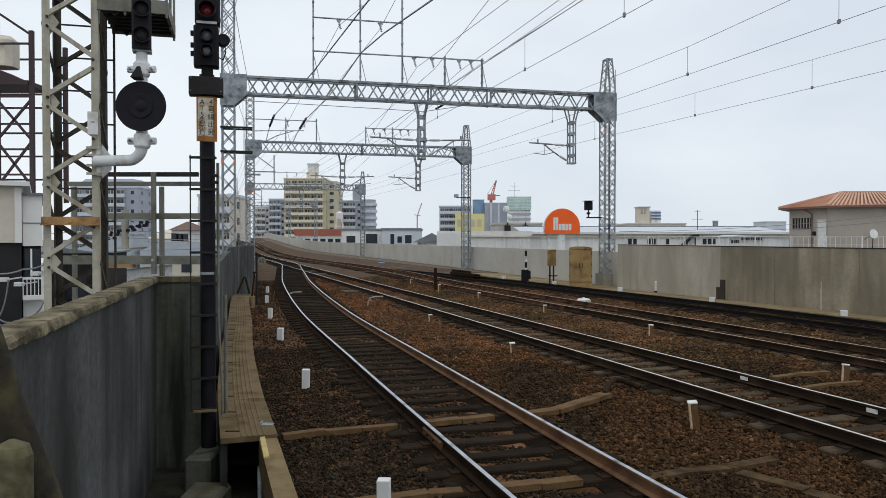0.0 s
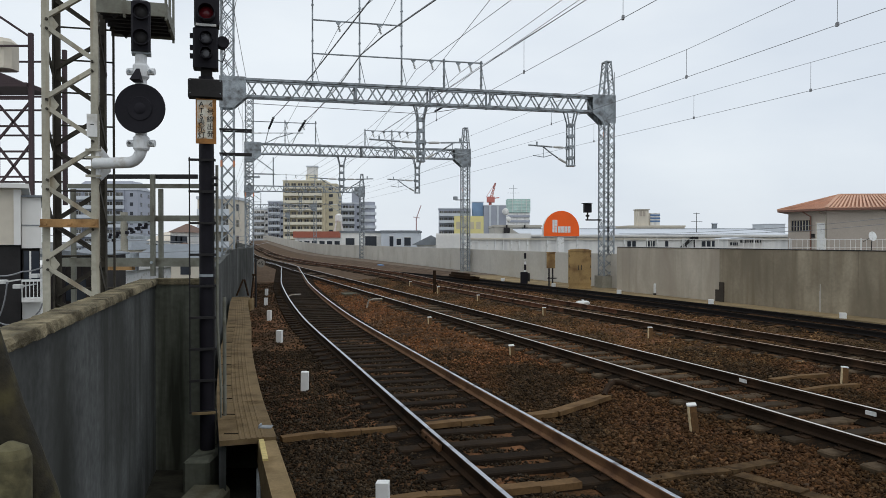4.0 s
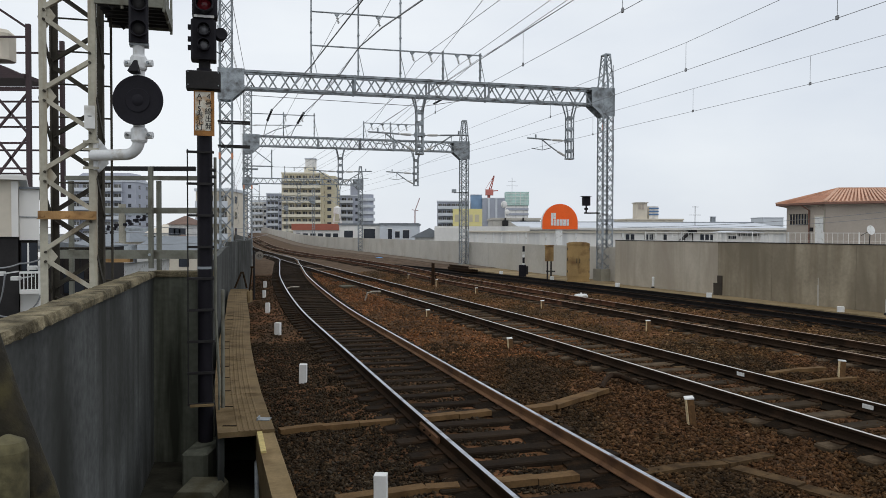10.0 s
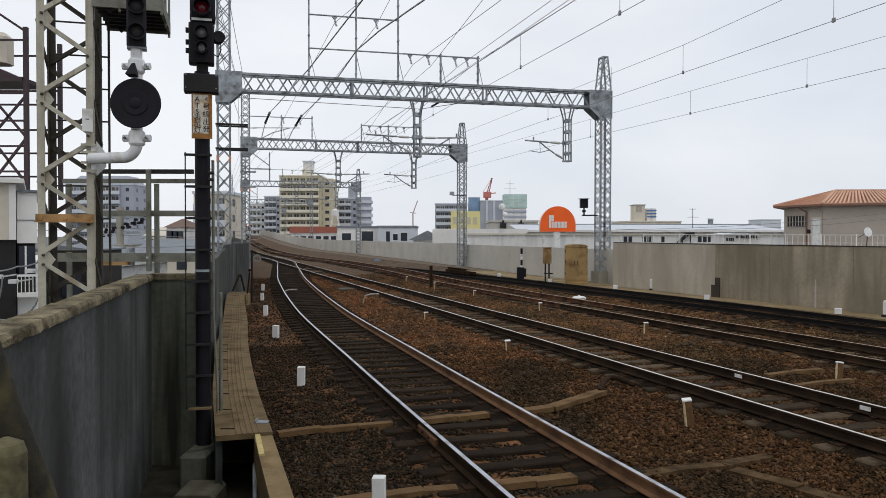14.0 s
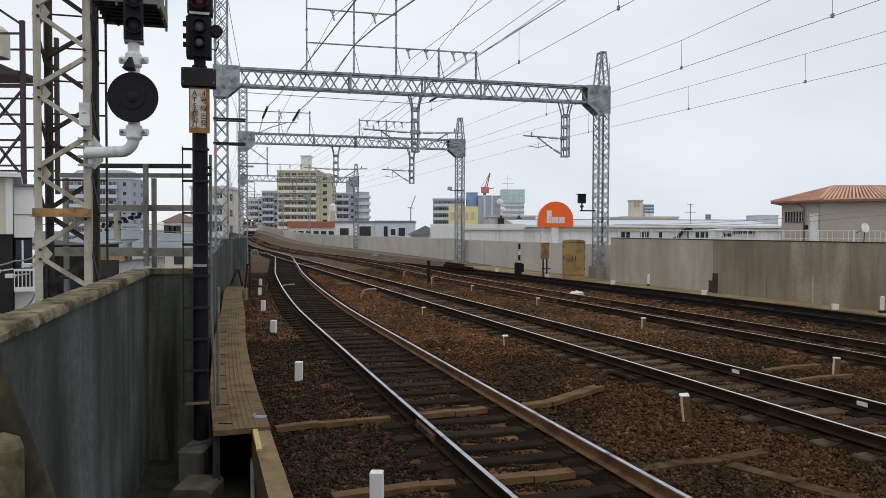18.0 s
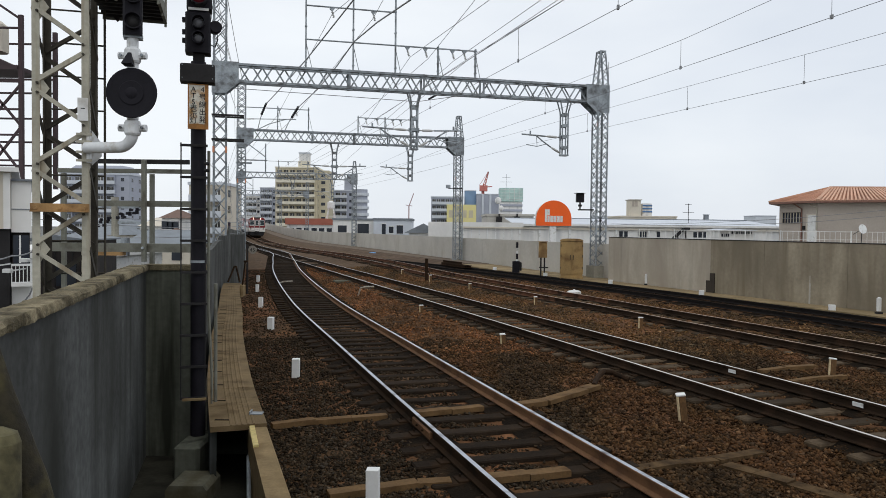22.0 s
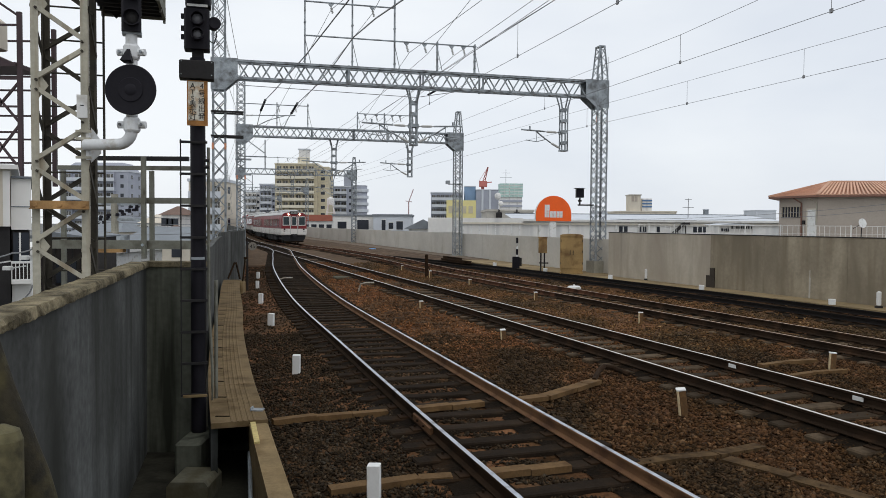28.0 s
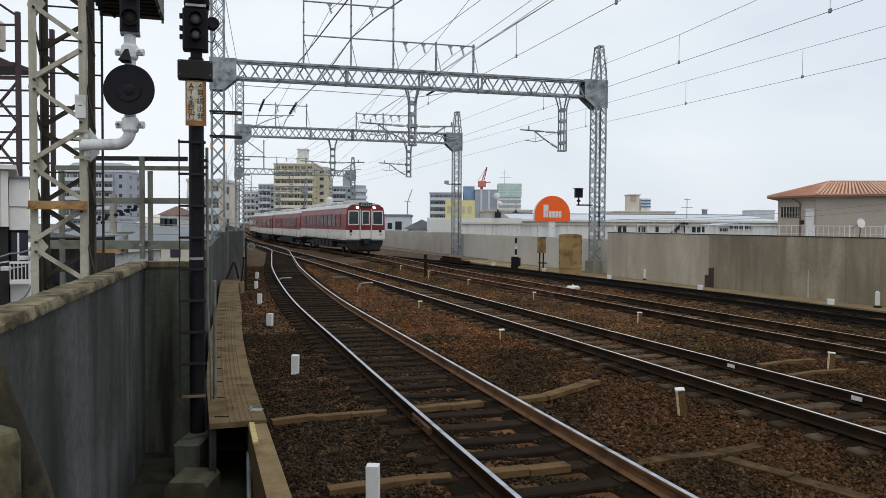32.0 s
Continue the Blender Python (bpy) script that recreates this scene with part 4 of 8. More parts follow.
def ribbed(a, b, r, n=6):
    a, b = Vector(a), Vector(b)
    L = (b - a).length
    prof = [(r * 0.4, 0)]
    for i in range(n):
        z = L * (i + 0.2) / n
        prof += [(r * 0.45, z), (r, z + L * 0.2 / n), (r, z + L * 0.45 / n), (r * 0.45, z + L * 0.6 / n)]
    prof.append((r * 0.4, L))
    m = Matrix.Translation(a) @ (b - a).to_track_quat("Z", "Y").to_matrix().to_4x4()
    return Geo().lathe(prof, m, 8)


G1, m1, L1 = gantry("tall grey lattice gantry spanning all the tracks", (-9.66, 34.16), (8.37, 38.61), 8.83, 9.68, 21.82, 11.41, lbase=-0.4, foot=0.6, crossed=True)
G2, m2, L2 = gantry("second grey lattice gantry spanning all the tracks", (-13.57, 53.35), (1.75, 57.33), 8.44, 9.23, 12.7, 10.82, lbase=-0.4, n=28, crossed=True)
G3, m3, L3 = gantry("third grey lattice gantry, far down the line", (-23.87, 92.66), (-10.18, 95.94), 8.34, 9.09, 13.05, 10.71, lbase=-0.4, n=28)
G4, m4, L4 = gantry("distant grey lattice gantry", (-40.95, 149.76), (-25.74, 153.27), 8.72, 9.54, 14.22, 11.41, lbase=-0.4, n=26)
G5, m5, L5 = gantry("distant grey lattice gantry", (-56.74, 201.24), (-41.53, 204.75), 8.72, 9.54, 14.22, 11.41, lbase=-0.4, n=24)
hanger(G1, m1, 8.89, 8.83, 6.17, ((-1, 2.28), (1, 2.22),))
hanger(G1, m1, 16.61, 8.83, 6.14, ((-1, 2.05),))
hanger(G2, m2, 6.49, 8.44, 5.91, ((-1, 2.11), (1, 2.11),))
hanger(G2, m2, 12.11, 8.44, 5.91, ((-1, 2.05),))
hanger(G3, m3, 6.43, 8.34, 5.91, ((-1, 2.11), (1, 2.11),))
hanger(G3, m3, 11.35, 8.34, 5.91, ((-1, 2.05),))


# ---- the train: four cars on the far main line ----
M_RED = paint("train_red", (0.2, 0.018, 0.022), 0.4, var=0.1, scale=1.5, fine=20, bump=0.02, stain=(0.15, 0.02, 0.025), amount=0.25)
M_CREAM = paint("train_white", (0.72, 0.70, 0.66), 0.45, var=0.06, scale=1.5, fine=20, bump=0.02, stain=(0.5, 0.46, 0.4), amount=0.3)
M_ROOF = paint("train_roof", (0.5, 0.5, 0.49), 0.7, var=0.12, scale=1.5, fine=20, bump=0.05)
M_UNDER = paint("underframe_black", (0.02, 0.02, 0.022), 0.8, var=0.3, scale=3, fine=30, bump=0.1)
M_TGLASS = paint("train_glass", (0.14, 0.085, 0.088), 0.15, bump=0, var=0.6, scale=0.7, spec=0.5)
M_CABGLASS = paint("cab_glass", (0.03, 0.045, 0.05), 0.12, bump=0, var=0.3, spec=0.35)
M_LAMP = glow("headlamp_light", (1.0, 0.72, 0.5), 9)
M_SIGN = glow("destination_light", (0.3, 0.3, 0.28), 0.1)
CAR = 20.2


def train_car(front, pantograph):
    """A car with its front at y = 0 and its body behind it."""
    car = thing("train_car", "dark red and white electric train car" + (" with lit headlamps" if front else ""), "train", group="cars of the train")
    low = [(-1.37, 1.02), (1.37, 1.02), (1.39, 1.3), (1.39, 1.76), (-1.39, 1.76), (-1.39, 1.3)]
    upp = [(-1.39, 1.763), (1.39, 1.763), (1.37, 2.9), (1.28, 3.38), (-1.28, 3.38), (-1.37, 2.9)]
    rf = [(-1.28, 3.383), (1.28, 3.383), (1.05, 3.62), (0.6, 3.75), (0, 3.79), (-0.6, 3.75), (-1.05, 3.62)]
    part("lower_body", Geo().prism(low, -CAR, 0), M_CREAM, car, "white lower body band")
    part("upper_body", Geo().prism(upp, -CAR, 0), M_RED, car, "dark red upper body")
    part("roof", Geo().prism(rf, -CAR, -0.08), M_ROOF, car, "pale grey roof", smooth=True)
    for s in (-1, 1):
        for k in range(4):
            yc = -2.6 - k * 4.95
            door = part("side_door", Geo().box(s * 1.392 - 0.01, s * 1.392 + 0.01, yc - 0.65, yc + 0.65, 1.08, 2.98), M_RED, car)
            part("door_lower", Geo().box(s * 1.398 - 0.009, s * 1.398 + 0.009, yc - 0.64, yc + 0.64, 1.1, 1.758), M_CREAM, door)
            for q in (-0.32, 0.32):
                part("door_window", Geo().box(s * 1.4 - 0.012, s * 1.4 + 0.012, yc + q - 0.2, yc + q + 0.2, 2.0, 2.86), M_TGLASS, door)
            if k < 3:
                for q in (-0.78, 0.78):
                    w = part("side_window", Geo().box(s * 1.39 - 0.016, s * 1.39 + 0.016, yc - 2.47 + q - 0.72, yc - 2.47 + q + 0.72, 2.0, 2.96), M_RED, car)
                    part("pane", Geo().box(s * 1.395 - 0.018, s * 1.395 + 0.018, yc - 2.47 + q - 0.66, yc - 2.47 + q + 0.66, 2.06, 2.9), M_TGLASS, w)
        part("sill_strip", Geo().box(s * 1.402 - 0.006, s * 1.402 + 0.006, -CAR, -0.02, 1.75, 1.775), M_ROOF, car)
        part("gutter", Geo().box(s * 1.3 - 0.02, s * 1.3 + 0.02, -CAR, -0.1, 3.36, 3.4), M_ROOF, car)
    # roof equipment
    for k in range(4):
        yc = -3.2 - k * 4.6
        if pantograph and k == 0:
            continue
        part("air_conditioner", Geo().soft(-0.75, 0.75, yc - 1.1, yc + 1.1, 3.6, 4.0, 0.1), M_ROOF, car)
    if pantograph:
        pg = part("pantograph", Geo().box(-0.7, 0.7, -4.0, -2.6, 3.85, 3.92), M_STEEL_DARK, car)
        for s in (-0.55, 0.55):
            part("pantograph_arm", Geo().pipe([(s, -3.9, 3.92), (s * 0.8, -2.5, 4.35), (s * 0.6, -3.3, 4.95)], 0.025, 6)
                 .pipe([(s, -2.7, 3.92), (s * 0.8, -4.1, 4.35), (s * 0.6, -3.3, 4.95)], 0.025, 6), M_STEEL_DARK, pg)
        part("collector_bow", Geo().pipe([(-0.85, -3.3, 4.88), (-0.6, -3.3, 4.98), (0.6, -3.3, 4.98), (0.85, -3.3, 4.88)], 0.03, 6), M_STEEL_DARK, pg)
    # underfloor boxes and bogies
    part("underframe", Geo().box(-1.2, 1.2, -CAR + 0.1, -0.1, 0.85, 1.018), M_UNDER, car)
    for k in range(6):
        yc = -6.2 - k * 1.55
        part("equipment_box", Geo().soft(-1.28, 1.28, yc - 0.6, yc + 0.6, 0.35, 0.849, 0.04), M_UNDER, car)
    for yc in (-3.0, -CAR + 3.0):
        bg = part("bogie", Geo().box(-1.12, -0.98, yc - 1.7, yc + 1.7, 0.45, 0.7).box(0.98, 1.12, yc - 1.7, yc + 1.7, 0.45, 0.7)
                  .box(-0.98, 0.98, yc - 0.3, yc + 0.3, 0.5, 0.85), M_UNDER, car)
        for q in (-1.05, 1.05):
            part("wheelset", Geo().tube((-0.8, yc + q, 0.43), (-0.68, yc + q, 0.43), 0.43, 18).tube((0.68, yc + q, 0.43), (0.8, yc + q, 0.43), 0.43, 18)
                 .tube((-0.68, yc + q, 0.43), (0.68, yc + q, 0.43), 0.08, 8), M_UNDER, bg)
    if front:
        part("front_mask", Geo().prism([(-1.38, 1.764), (1.38, 1.764), (1.36, 2.9), (1.27, 3.4), (0.95, 3.62), (-0.95, 3.62), (-1.27, 3.4), (-1.36, 2.9)], 0.002, 0.06), M_RED, car)
        part("front_apron", Geo().prism([(-1.37, 1.1), (1.37, 1.1), (1.385, 1.3), (1.385, 1.76), (-1.385, 1.76), (-1.385, 1.3)], 0.002, 0.07), M_CREAM, car)
        for xc, hw in ((-0.86, 0.39), (0, 0.29), (0.86, 0.39)):
            w = part("windscreen", Geo().soft(xc - hw, xc + hw, 0.03, 0.085, 2.13, 3.2, 0.05), M_WHITE, car, "white-framed cab window")
            part("pane", Geo().soft(xc - hw + 0.062, xc + hw - 0.062, 0.05, 0.096, 2.21, 3.12, 0.02), M_CABGLASS, w)
        for xc in (-0.4, 0.4):
            part("corner_post", Geo().box(xc - 0.035, xc + 0.035, 0.06, 0.14, 1.15, 3.3), M_ROOF, car)
            part("headlamp", Geo().tube((xc * 1.5, 0.05, 3.42), (xc * 1.5, 0.12, 3.42), 0.09, 14), M_LAMP, car, "lit warm headlamp")
        for xc in (-1.05, 1.05):
            part("marker_lamp", Geo().tube((xc, 0.06, 1.68), (xc, 0.1, 1.68), 0.1, 14), M_BLACK, car)
            part("marker_lamp_base", Geo().box(xc - 0.08, xc + 0.08, 0.06, 0.09, 1.38, 1.44), M_UNDER, car)
        sign = part("destination_sign", Geo().soft(-0.45, 0.45, -0.2, 0.12, 3.44, 3.78, 0.03), M_UNDER, car)
        part("sign_face", Geo().box(-0.36, 0.36, 0.11, 0.125, 3.52, 3.7), M_SIGN, sign)
        for k in range(4):
            part("letter_bar", Geo().box(-0.3 + k * 0.16, -0.2 + k * 0.16, 0.124, 0.129, 3.55, 3.67), M_UNDER, sign)
        part("skirt", Geo().prism([(-1.25, 0.62), (-0.95, 0.25), (0.95, 0.25), (1.25, 0.62), (1.3, 1.0), (-1.3, 1.0)], -0.35, -0.15), M_UNDER, car)
        part("snow_plough", Geo().prism([(-0.95, 0.2), (0.95, 0.2), (1.1, 0.34), (-1.1, 0.34)], -0.15, 0.15), M_GRIME_SHADE, car)
        part("coupler", Geo().soft(-0.16, 0.16, -0.2, 0.42, 0.75, 1.0, 0.03), M_UNDER, car)
        part("gangway_plate", Geo().box(-0.36, 0.36, 0.06, 0.16, 1.05, 1.14), M_UNDER, car)
        part("hose", Geo().pipe([(0.5, 0.05, 0.9), (0.55, 0.3, 0.6), (0.45, 0.25, 0.45)], 0.03, 6), M_UNDER, car)
    part("gangway_bellows", Geo().box(-0.6, 0.6, -CAR - 0.52, -CAR, 1.1, 3.1), M_UNDER, car)
    return car


def widen(car):
    """Spread the body parts sideways by a twentieth; the wheels keep the gauge."""
    for o in car.children:
        if not o.name.startswith("bogie"):
            for v in o.data.vertices:
                v.co.x *= 1.05
            for c in o.children:
                for v in c.data.vertices:
                    v.co.x *= 1.05
    return car


CARS = [widen(train_car(k == 0, k in (1, 3))) for k in range(4)]


def far_point(s):
    """The place on the far line where the way from y = 0 is s metres."""
    return Vector((x_far(s), s, z_far(s)))


def car_pose(s):
    """Pose of a car whose front stands at s metres of y and whose bogies ride on the line."""
    k = 0.944
    f, b = far_point(s + 3.0 * k), far_point(s + (CAR - 3.0) * k)
    d = (f - b).normalized()
    o = f + d * 3.0
    return Matrix.Translation(o) @ Matrix.Rotation(math.atan2(d.y, d.x) - math.pi / 2, 4, "Z")


# seconds and the y of the leading end
RUN = [
    (0, 318), (6, 273), (11, 233), (14, 208), (16, 191.5), (18, 174.8), (19, 166.5), (20, 157.8), (21, 148.8), (22, 139.2), (23, 129.6), (24, 120), (25, 110.8), (26, 103.1),
    (27, 95.6), (28, 88.2), (29, 81.1), (30, 73.9), (31, 65.6), (32, 55.7),
]


def motions():
    fine = []
    for (t0, s0), (t1, s1) in zip(RUN, RUN[1:]):
        fine.append((t0, s0))
    fine.append(RUN[-1])
    for k, car in enumerate(CARS):
        walk(car, [(t, car_pose(s + k * 20.72 * 0.944)) for t, s in fine])




# ---- lattice tower outside the left parapet ----
M_LENS = paint("signal_lens_grey", (0.13, 0.13, 0.14), 0.15, bump=0, var=0.1)
M_LENS_RED = paint("signal_lens_red", (0.12, 0.01, 0.015), 0.15, bump=0, var=0.1)
M_PIPE = paint("pipe_white", (0.68, 0.69, 0.69), 0.55, var=0.08, scale=6, fine=40, bump=0.05, stain=(0.42, 0.38, 0.32), amount=0.3)


M_OLIVE_SHADE = paint("olive_steel_and_shade", (0.06, 0.053, 0.04), 0.8, var=0.3, scale=4, fine=30, bump=0.15, stain=(0.03, 0.025, 0.02), amount=0.4)
M_RAILING = paint("railing_steel", (0.19, 0.19, 0.155), 0.7, 0.1, var=0.2, scale=4, fine=40, bump=0.1, stain=(0.11, 0.1, 0.075), amount=0.4)


def signal_tower():
    tw = thing("lattice_tower", "weathered cream-grey lattice steel tower behind the parapet", "tower", m=pose(-3.65, 7.55, 0, 0, 0, 15))
    w, d, z0, z1 = 0.25, 0.25, -1.0, 7.6
    cs = ((-1, -1), (1, -1), (1, 1), (-1, 1))
    for i, (sx, sy) in enumerate(cs):
        # front members pale, rear and inner ones dark: their shade is in the colour
        mat_ = M_GALV_OLD if sy < 0 else M_OLIVE_SHADE
        part("chord", Geo().angle((sx * w, sy * d, z0), (sx * w, sy * d, z1), 0.068, 0.014, (-sx, 0, 0), (0, -sy, 0)), mat_, tw,
             "pale weathered angle" if sy < 0 else "angle darkened for rear shade")
    pitch, zr = 0.768, 2.53
    for k in range(-4, 7):
        za = zr + 0.40 + k * pitch      # node on the left chord
        zb_ = za - pitch / 2            # node on the right chord below
        for z_l, z_r in ((za - 0.04, zb_ + 0.04), (za + 0.04, zb_ + pitch - 0.04)):
            part("brace", Geo().angle((-w + 0.03, -d - 0.004, z_l), (w - 0.03, -d - 0.004, z_r), 0.05, 0.012, (0, 0, 1), (0, 1, 0)), M_GALV_OLD, tw)
            part("brace", Geo().angle((-w + 0.03, d + 0.004, z_r), (w - 0.03, d + 0.004, z_l), 0.055, 0.012, (0, 0, 1), (0, -1, 0)), M_OLIVE_SHADE, tw)
        for sx in (-1, 1):
            part("brace", Geo().bar((sx * w, -d + 0.02, za), (sx * w, d - 0.02, zb_), 0.055, 0.012, (sx, 0, 0)), M_OLIVE_SHADE, tw)
        part("gusset", Geo().add([(-w + 0.065, -d + 0.016, za - 0.12), (-w + 0.15, -d + 0.016, za), (-w + 0.065, -d + 0.016, za + 0.12), (-w + 0.065, -d + 0.028, za - 0.12), (-w + 0.15, -d + 0.028, za), (-w + 0.065, -d + 0.028, za + 0.12)],
                                 [(0, 1, 2), (5, 4, 3), (0, 3, 4, 1), (1, 4, 5, 2), (2, 5, 3, 0)]), M_GALV_OLD, tw)
        for q in (-0.045, 0.045):
            part("bolt", Geo().tube((-w + 0.05, -d - 0.03, za + q), (-w + 0.05, -d, za + q), 0.013, 6), M_OLIVE_SHADE, tw)
            part("bolt", Geo().tube((w - 0.05, -d - 0.03, zb_ + q), (w - 0.05, -d, zb_ + q), 0.013, 6), M_OLIVE_SHADE, tw)
    for k in range(16):
        z = 1.9 + k * 0.335
        part("rung", Geo().tube((-w, d + 0.03, z), (w + 0.06, d + 0.03, z), 0.009, 6), M_OLIVE_SHADE, tw)
    for x in (0.16, w + 0.06):
        part("conduit", Geo().tube((x, d + 0.04, 0), (x, d + 0.04, 7.4), 0.013, 6), M_OLIVE_SHADE, tw)
    part("channel_brace", Geo().box(-w - 0.005, w + 0.005, -d - 0.06, -d - 0.018, 2.52, 2.6).box(-w - 0.005, w + 0.005, -d - 0.1, -d - 0.06, 2.52, 2.53), M_RUST_ORANGE, tw, "rust-orange channel bolted across")
    for x in (-w + 0.04, 0, w - 0.04):
        part("bolt", Geo().tube((x, -d - 0.075, 2.56), (x, -d - 0.06, 2.56), 0.02, 6), M_RUST_ORANGE, tw)
    tag = part("tag_plate", Geo().box(w - 0.1, w - 0.005, -d - 0.022, -d - 0.017, 3.4, 3.62), M_WHITE, tw, "white tag")
    part("tag_bar", Geo().box(w - 0.07, w - 0.035, -d - 0.024, -d - 0.021, 3.515, 3.523), M_BLACK, tag)
    # bracket flange for the pipe arm
    part("pipe_bracket", Geo().box(w - 0.02, w + 0.012, -d - 0.03, -d + 0.18, 3.0, 3.28)
         .prism([(w + 0.012, 2.98), (w + 0.1, 3.07), (w + 0.1, 3.2), (w + 0.012, 3.32)], -d + 0.06, -d + 0.075), M_PIPE, tw)
    for z in (3.02, 3.1, 3.2, 3.27):
        part("clamp", Geo().box(w - 0.11, w + 0.03, -d - 0.04, -d - 0.02, z - 0.012, z + 0.012), M_GALV_OLD, tw)
    # service platform at the top
    pf = part("service_platform", Geo().box(0.27, 0.86, -0.3, 0.55, 4.66, 4.7), M_STEEL_DARK, tw, "dark steel service platform")
    for a, b in (((0.25, -0.31, 4.66), (0.88, -0.31, 4.66)), ((0.88, -0.31, 4.66), (0.88, 0.57, 4.66)), ((0.25, 0.57, 4.66), (0.88, 0.57, 4.66))):
        part("platform_edge", Geo().bar(a, b, 0.03, 0.13), M_RAILING, pf)
    for k in range(6):
        y_ = -0.22 + k * 0.14
        part("grating_bar", Geo().box(0.27, 0.86, y_ - 0.02, y_ + 0.02, 4.6, 4.655), M_STEEL_DARK, pf)
    for y_ in (-0.25, 0.5):
        part("platform_bracket", Geo().bar((0.26, y_, 4.75), (0.42, y_, 4.58), 0.05, 0.05), M_STEEL_DARK, pf)
    for x, y_ in ((0.88, -0.31), (0.88, 0.12), (0.88, 0.57), (0.5, -0.31)):
        part("railing_post", Geo().tube((x, y_, 4.56), (x, y_, 5.7), 0.014, 6), M_RAILING, pf)
    return tw


signal_tower()


def disc_signal():
    """Pipe arm with a two-lamp head above a round black target."""
    x, y = -2.865, 7.22
    sg = thing("disc_signal", "round black target signal on a white pipe arm", "signal")
    pts = [(-3.36, 7.33, 3.14), (-3.2, 7.3, 3.14), (-3.06, 7.26, 3.14)]
    for k in range(7):
        a = k / 6 * math.pi / 2
        pts.append((-3.005 + 0.14 * math.sin(a) + 0.0, 7.25 - 0.03 * math.sin(a), 3.14 + 0.14 * (1 - math.cos(a))))
    pts += [(x, y, 3.4), (x, y, 4.3)]
    part("pipe_arm", Geo().pipe(pts, 0.053, 14), M_PIPE, sg, "white painted elbow pipe", smooth=True)
    for z in (3.32, 4.0):
        c = part("clamp", Geo().lathe([(0.062, z - 0.07), (0.075, z - 0.05), (0.075, z + 0.05), (0.062, z + 0.07)], Matrix.Translation((x, y, 0)), 14), M_PIPE, sg)
        for s in (-1, 1):
            part("clamp_lug", Geo().tube((x + s * 0.06, y, z), (x + s * 0.13, y, z), 0.034, 8), M_PIPE, c)
            part("clamp_bolt", Geo().tube((x + s * 0.1, y - 0.05, z), (x + s * 0.1, y - 0.03, z), 0.014, 6), M_GALV, c)
    part("rain_hood", Geo().add([(x - 0.015, y - 0.07, 4.02), (x + 0.015, y - 0.07, 4.02), (x + 0.05, y - 0.15, 3.9), (x - 0.05, y - 0.15, 3.9), (x - 0.045, y - 0.06, 3.885), (x + 0.045, y - 0.06, 3.885)],
                                [(0, 1, 2, 3), (0, 3, 4), (1, 5, 2), (3, 2, 5, 4)]), M_BLACK, sg)
    m = pose(x + 0.028, y - 0.1, 3.635, 90, 0, 4)
    disc = part("target_disc", Geo().lathe([(0.228, -0.02), (0.234, -0.005), (0.228, 0.008), (0.13, 0.0), (0.125, 0.0), (0.05, 0.0)], m, 40), M_BLACK, sg, "matt black round target", smooth=True)
    part("lamp_hood", Geo().lathe([(0.115, 0.003), (0.11, 0.008), (0.1, 0.008), (0.08, 0.006), (0.02, 0.005)], m, 24), M_BLACK, disc, smooth=True)
    part("lens", Geo().lathe([(0.055, 0.006), (0.045, 0.012), (0.01, 0.015)], m, 18), M_BLACK, disc, smooth=True)
    face = pose(x, y, 0, 0, 0, 18)
    x, y = 0.0, 0.0
    hd = part("lamp_head", Geo().soft(x - 0.082, x + 0.088, y - 0.09, y + 0.03, 4.18, 4.66, 0.02), M_BLACK, sg, "black two-lamp signal head", m=face)
    for z in (4.3, 4.54):
        part("hood", Geo().lathe([(0.075, 0.0), (0.078, 0.06), (0.07, 0.06), (0.062, 0.01), (0.01, 0.0)], pose(x + 0.008, y - 0.09, z, 90, 0, 0), 18), M_BLACK, hd, smooth=True)
        part("lens", Geo().lathe([(0.06, 0.004), (0.045, 0.018), (0.005, 0.024)], pose(x + 0.008, y - 0.09, z, 90, 0, 0), 16), M_STEEL_DARK, hd, smooth=True)
    part("head_foot", Geo().box(x - 0.08, x + 0.09, y - 0.06, y + 0.07, 4.16, 4.2), M_GALV, hd)
    return sg


disc_signal()


def text_mesh(body, size):
    cu = bpy.data.curves.new("lettering", "FONT")
    cu.body, cu.size, cu.extrude = body, size, 0.0008
    cu.align_x = "CENTER"
    ob = bpy.data.objects.new("lettering", cu)
    scene.collection.objects.link(ob)
    bpy.context.view_layer.update()
    me = bpy.data.meshes.new_from_object(ob.evaluated_get(bpy.context.evaluated_depsgraph_get()))
    bpy.data.objects.remove(ob)
    bpy.data.curves.remove(cu)
    return me


M_PLATE = paint("plate_white_rusted", (0.66, 0.63, 0.54), 0.6, var=0.1, scale=9, fine=60, bump=0.1, stain=(0.46, 0.26, 0.1), amount=0.55)
M_PLATE_RUST = paint("plate_edge_rust", (0.34, 0.16, 0.05), 0.85, var=0.3, scale=14, fine=60, bump=0.3)


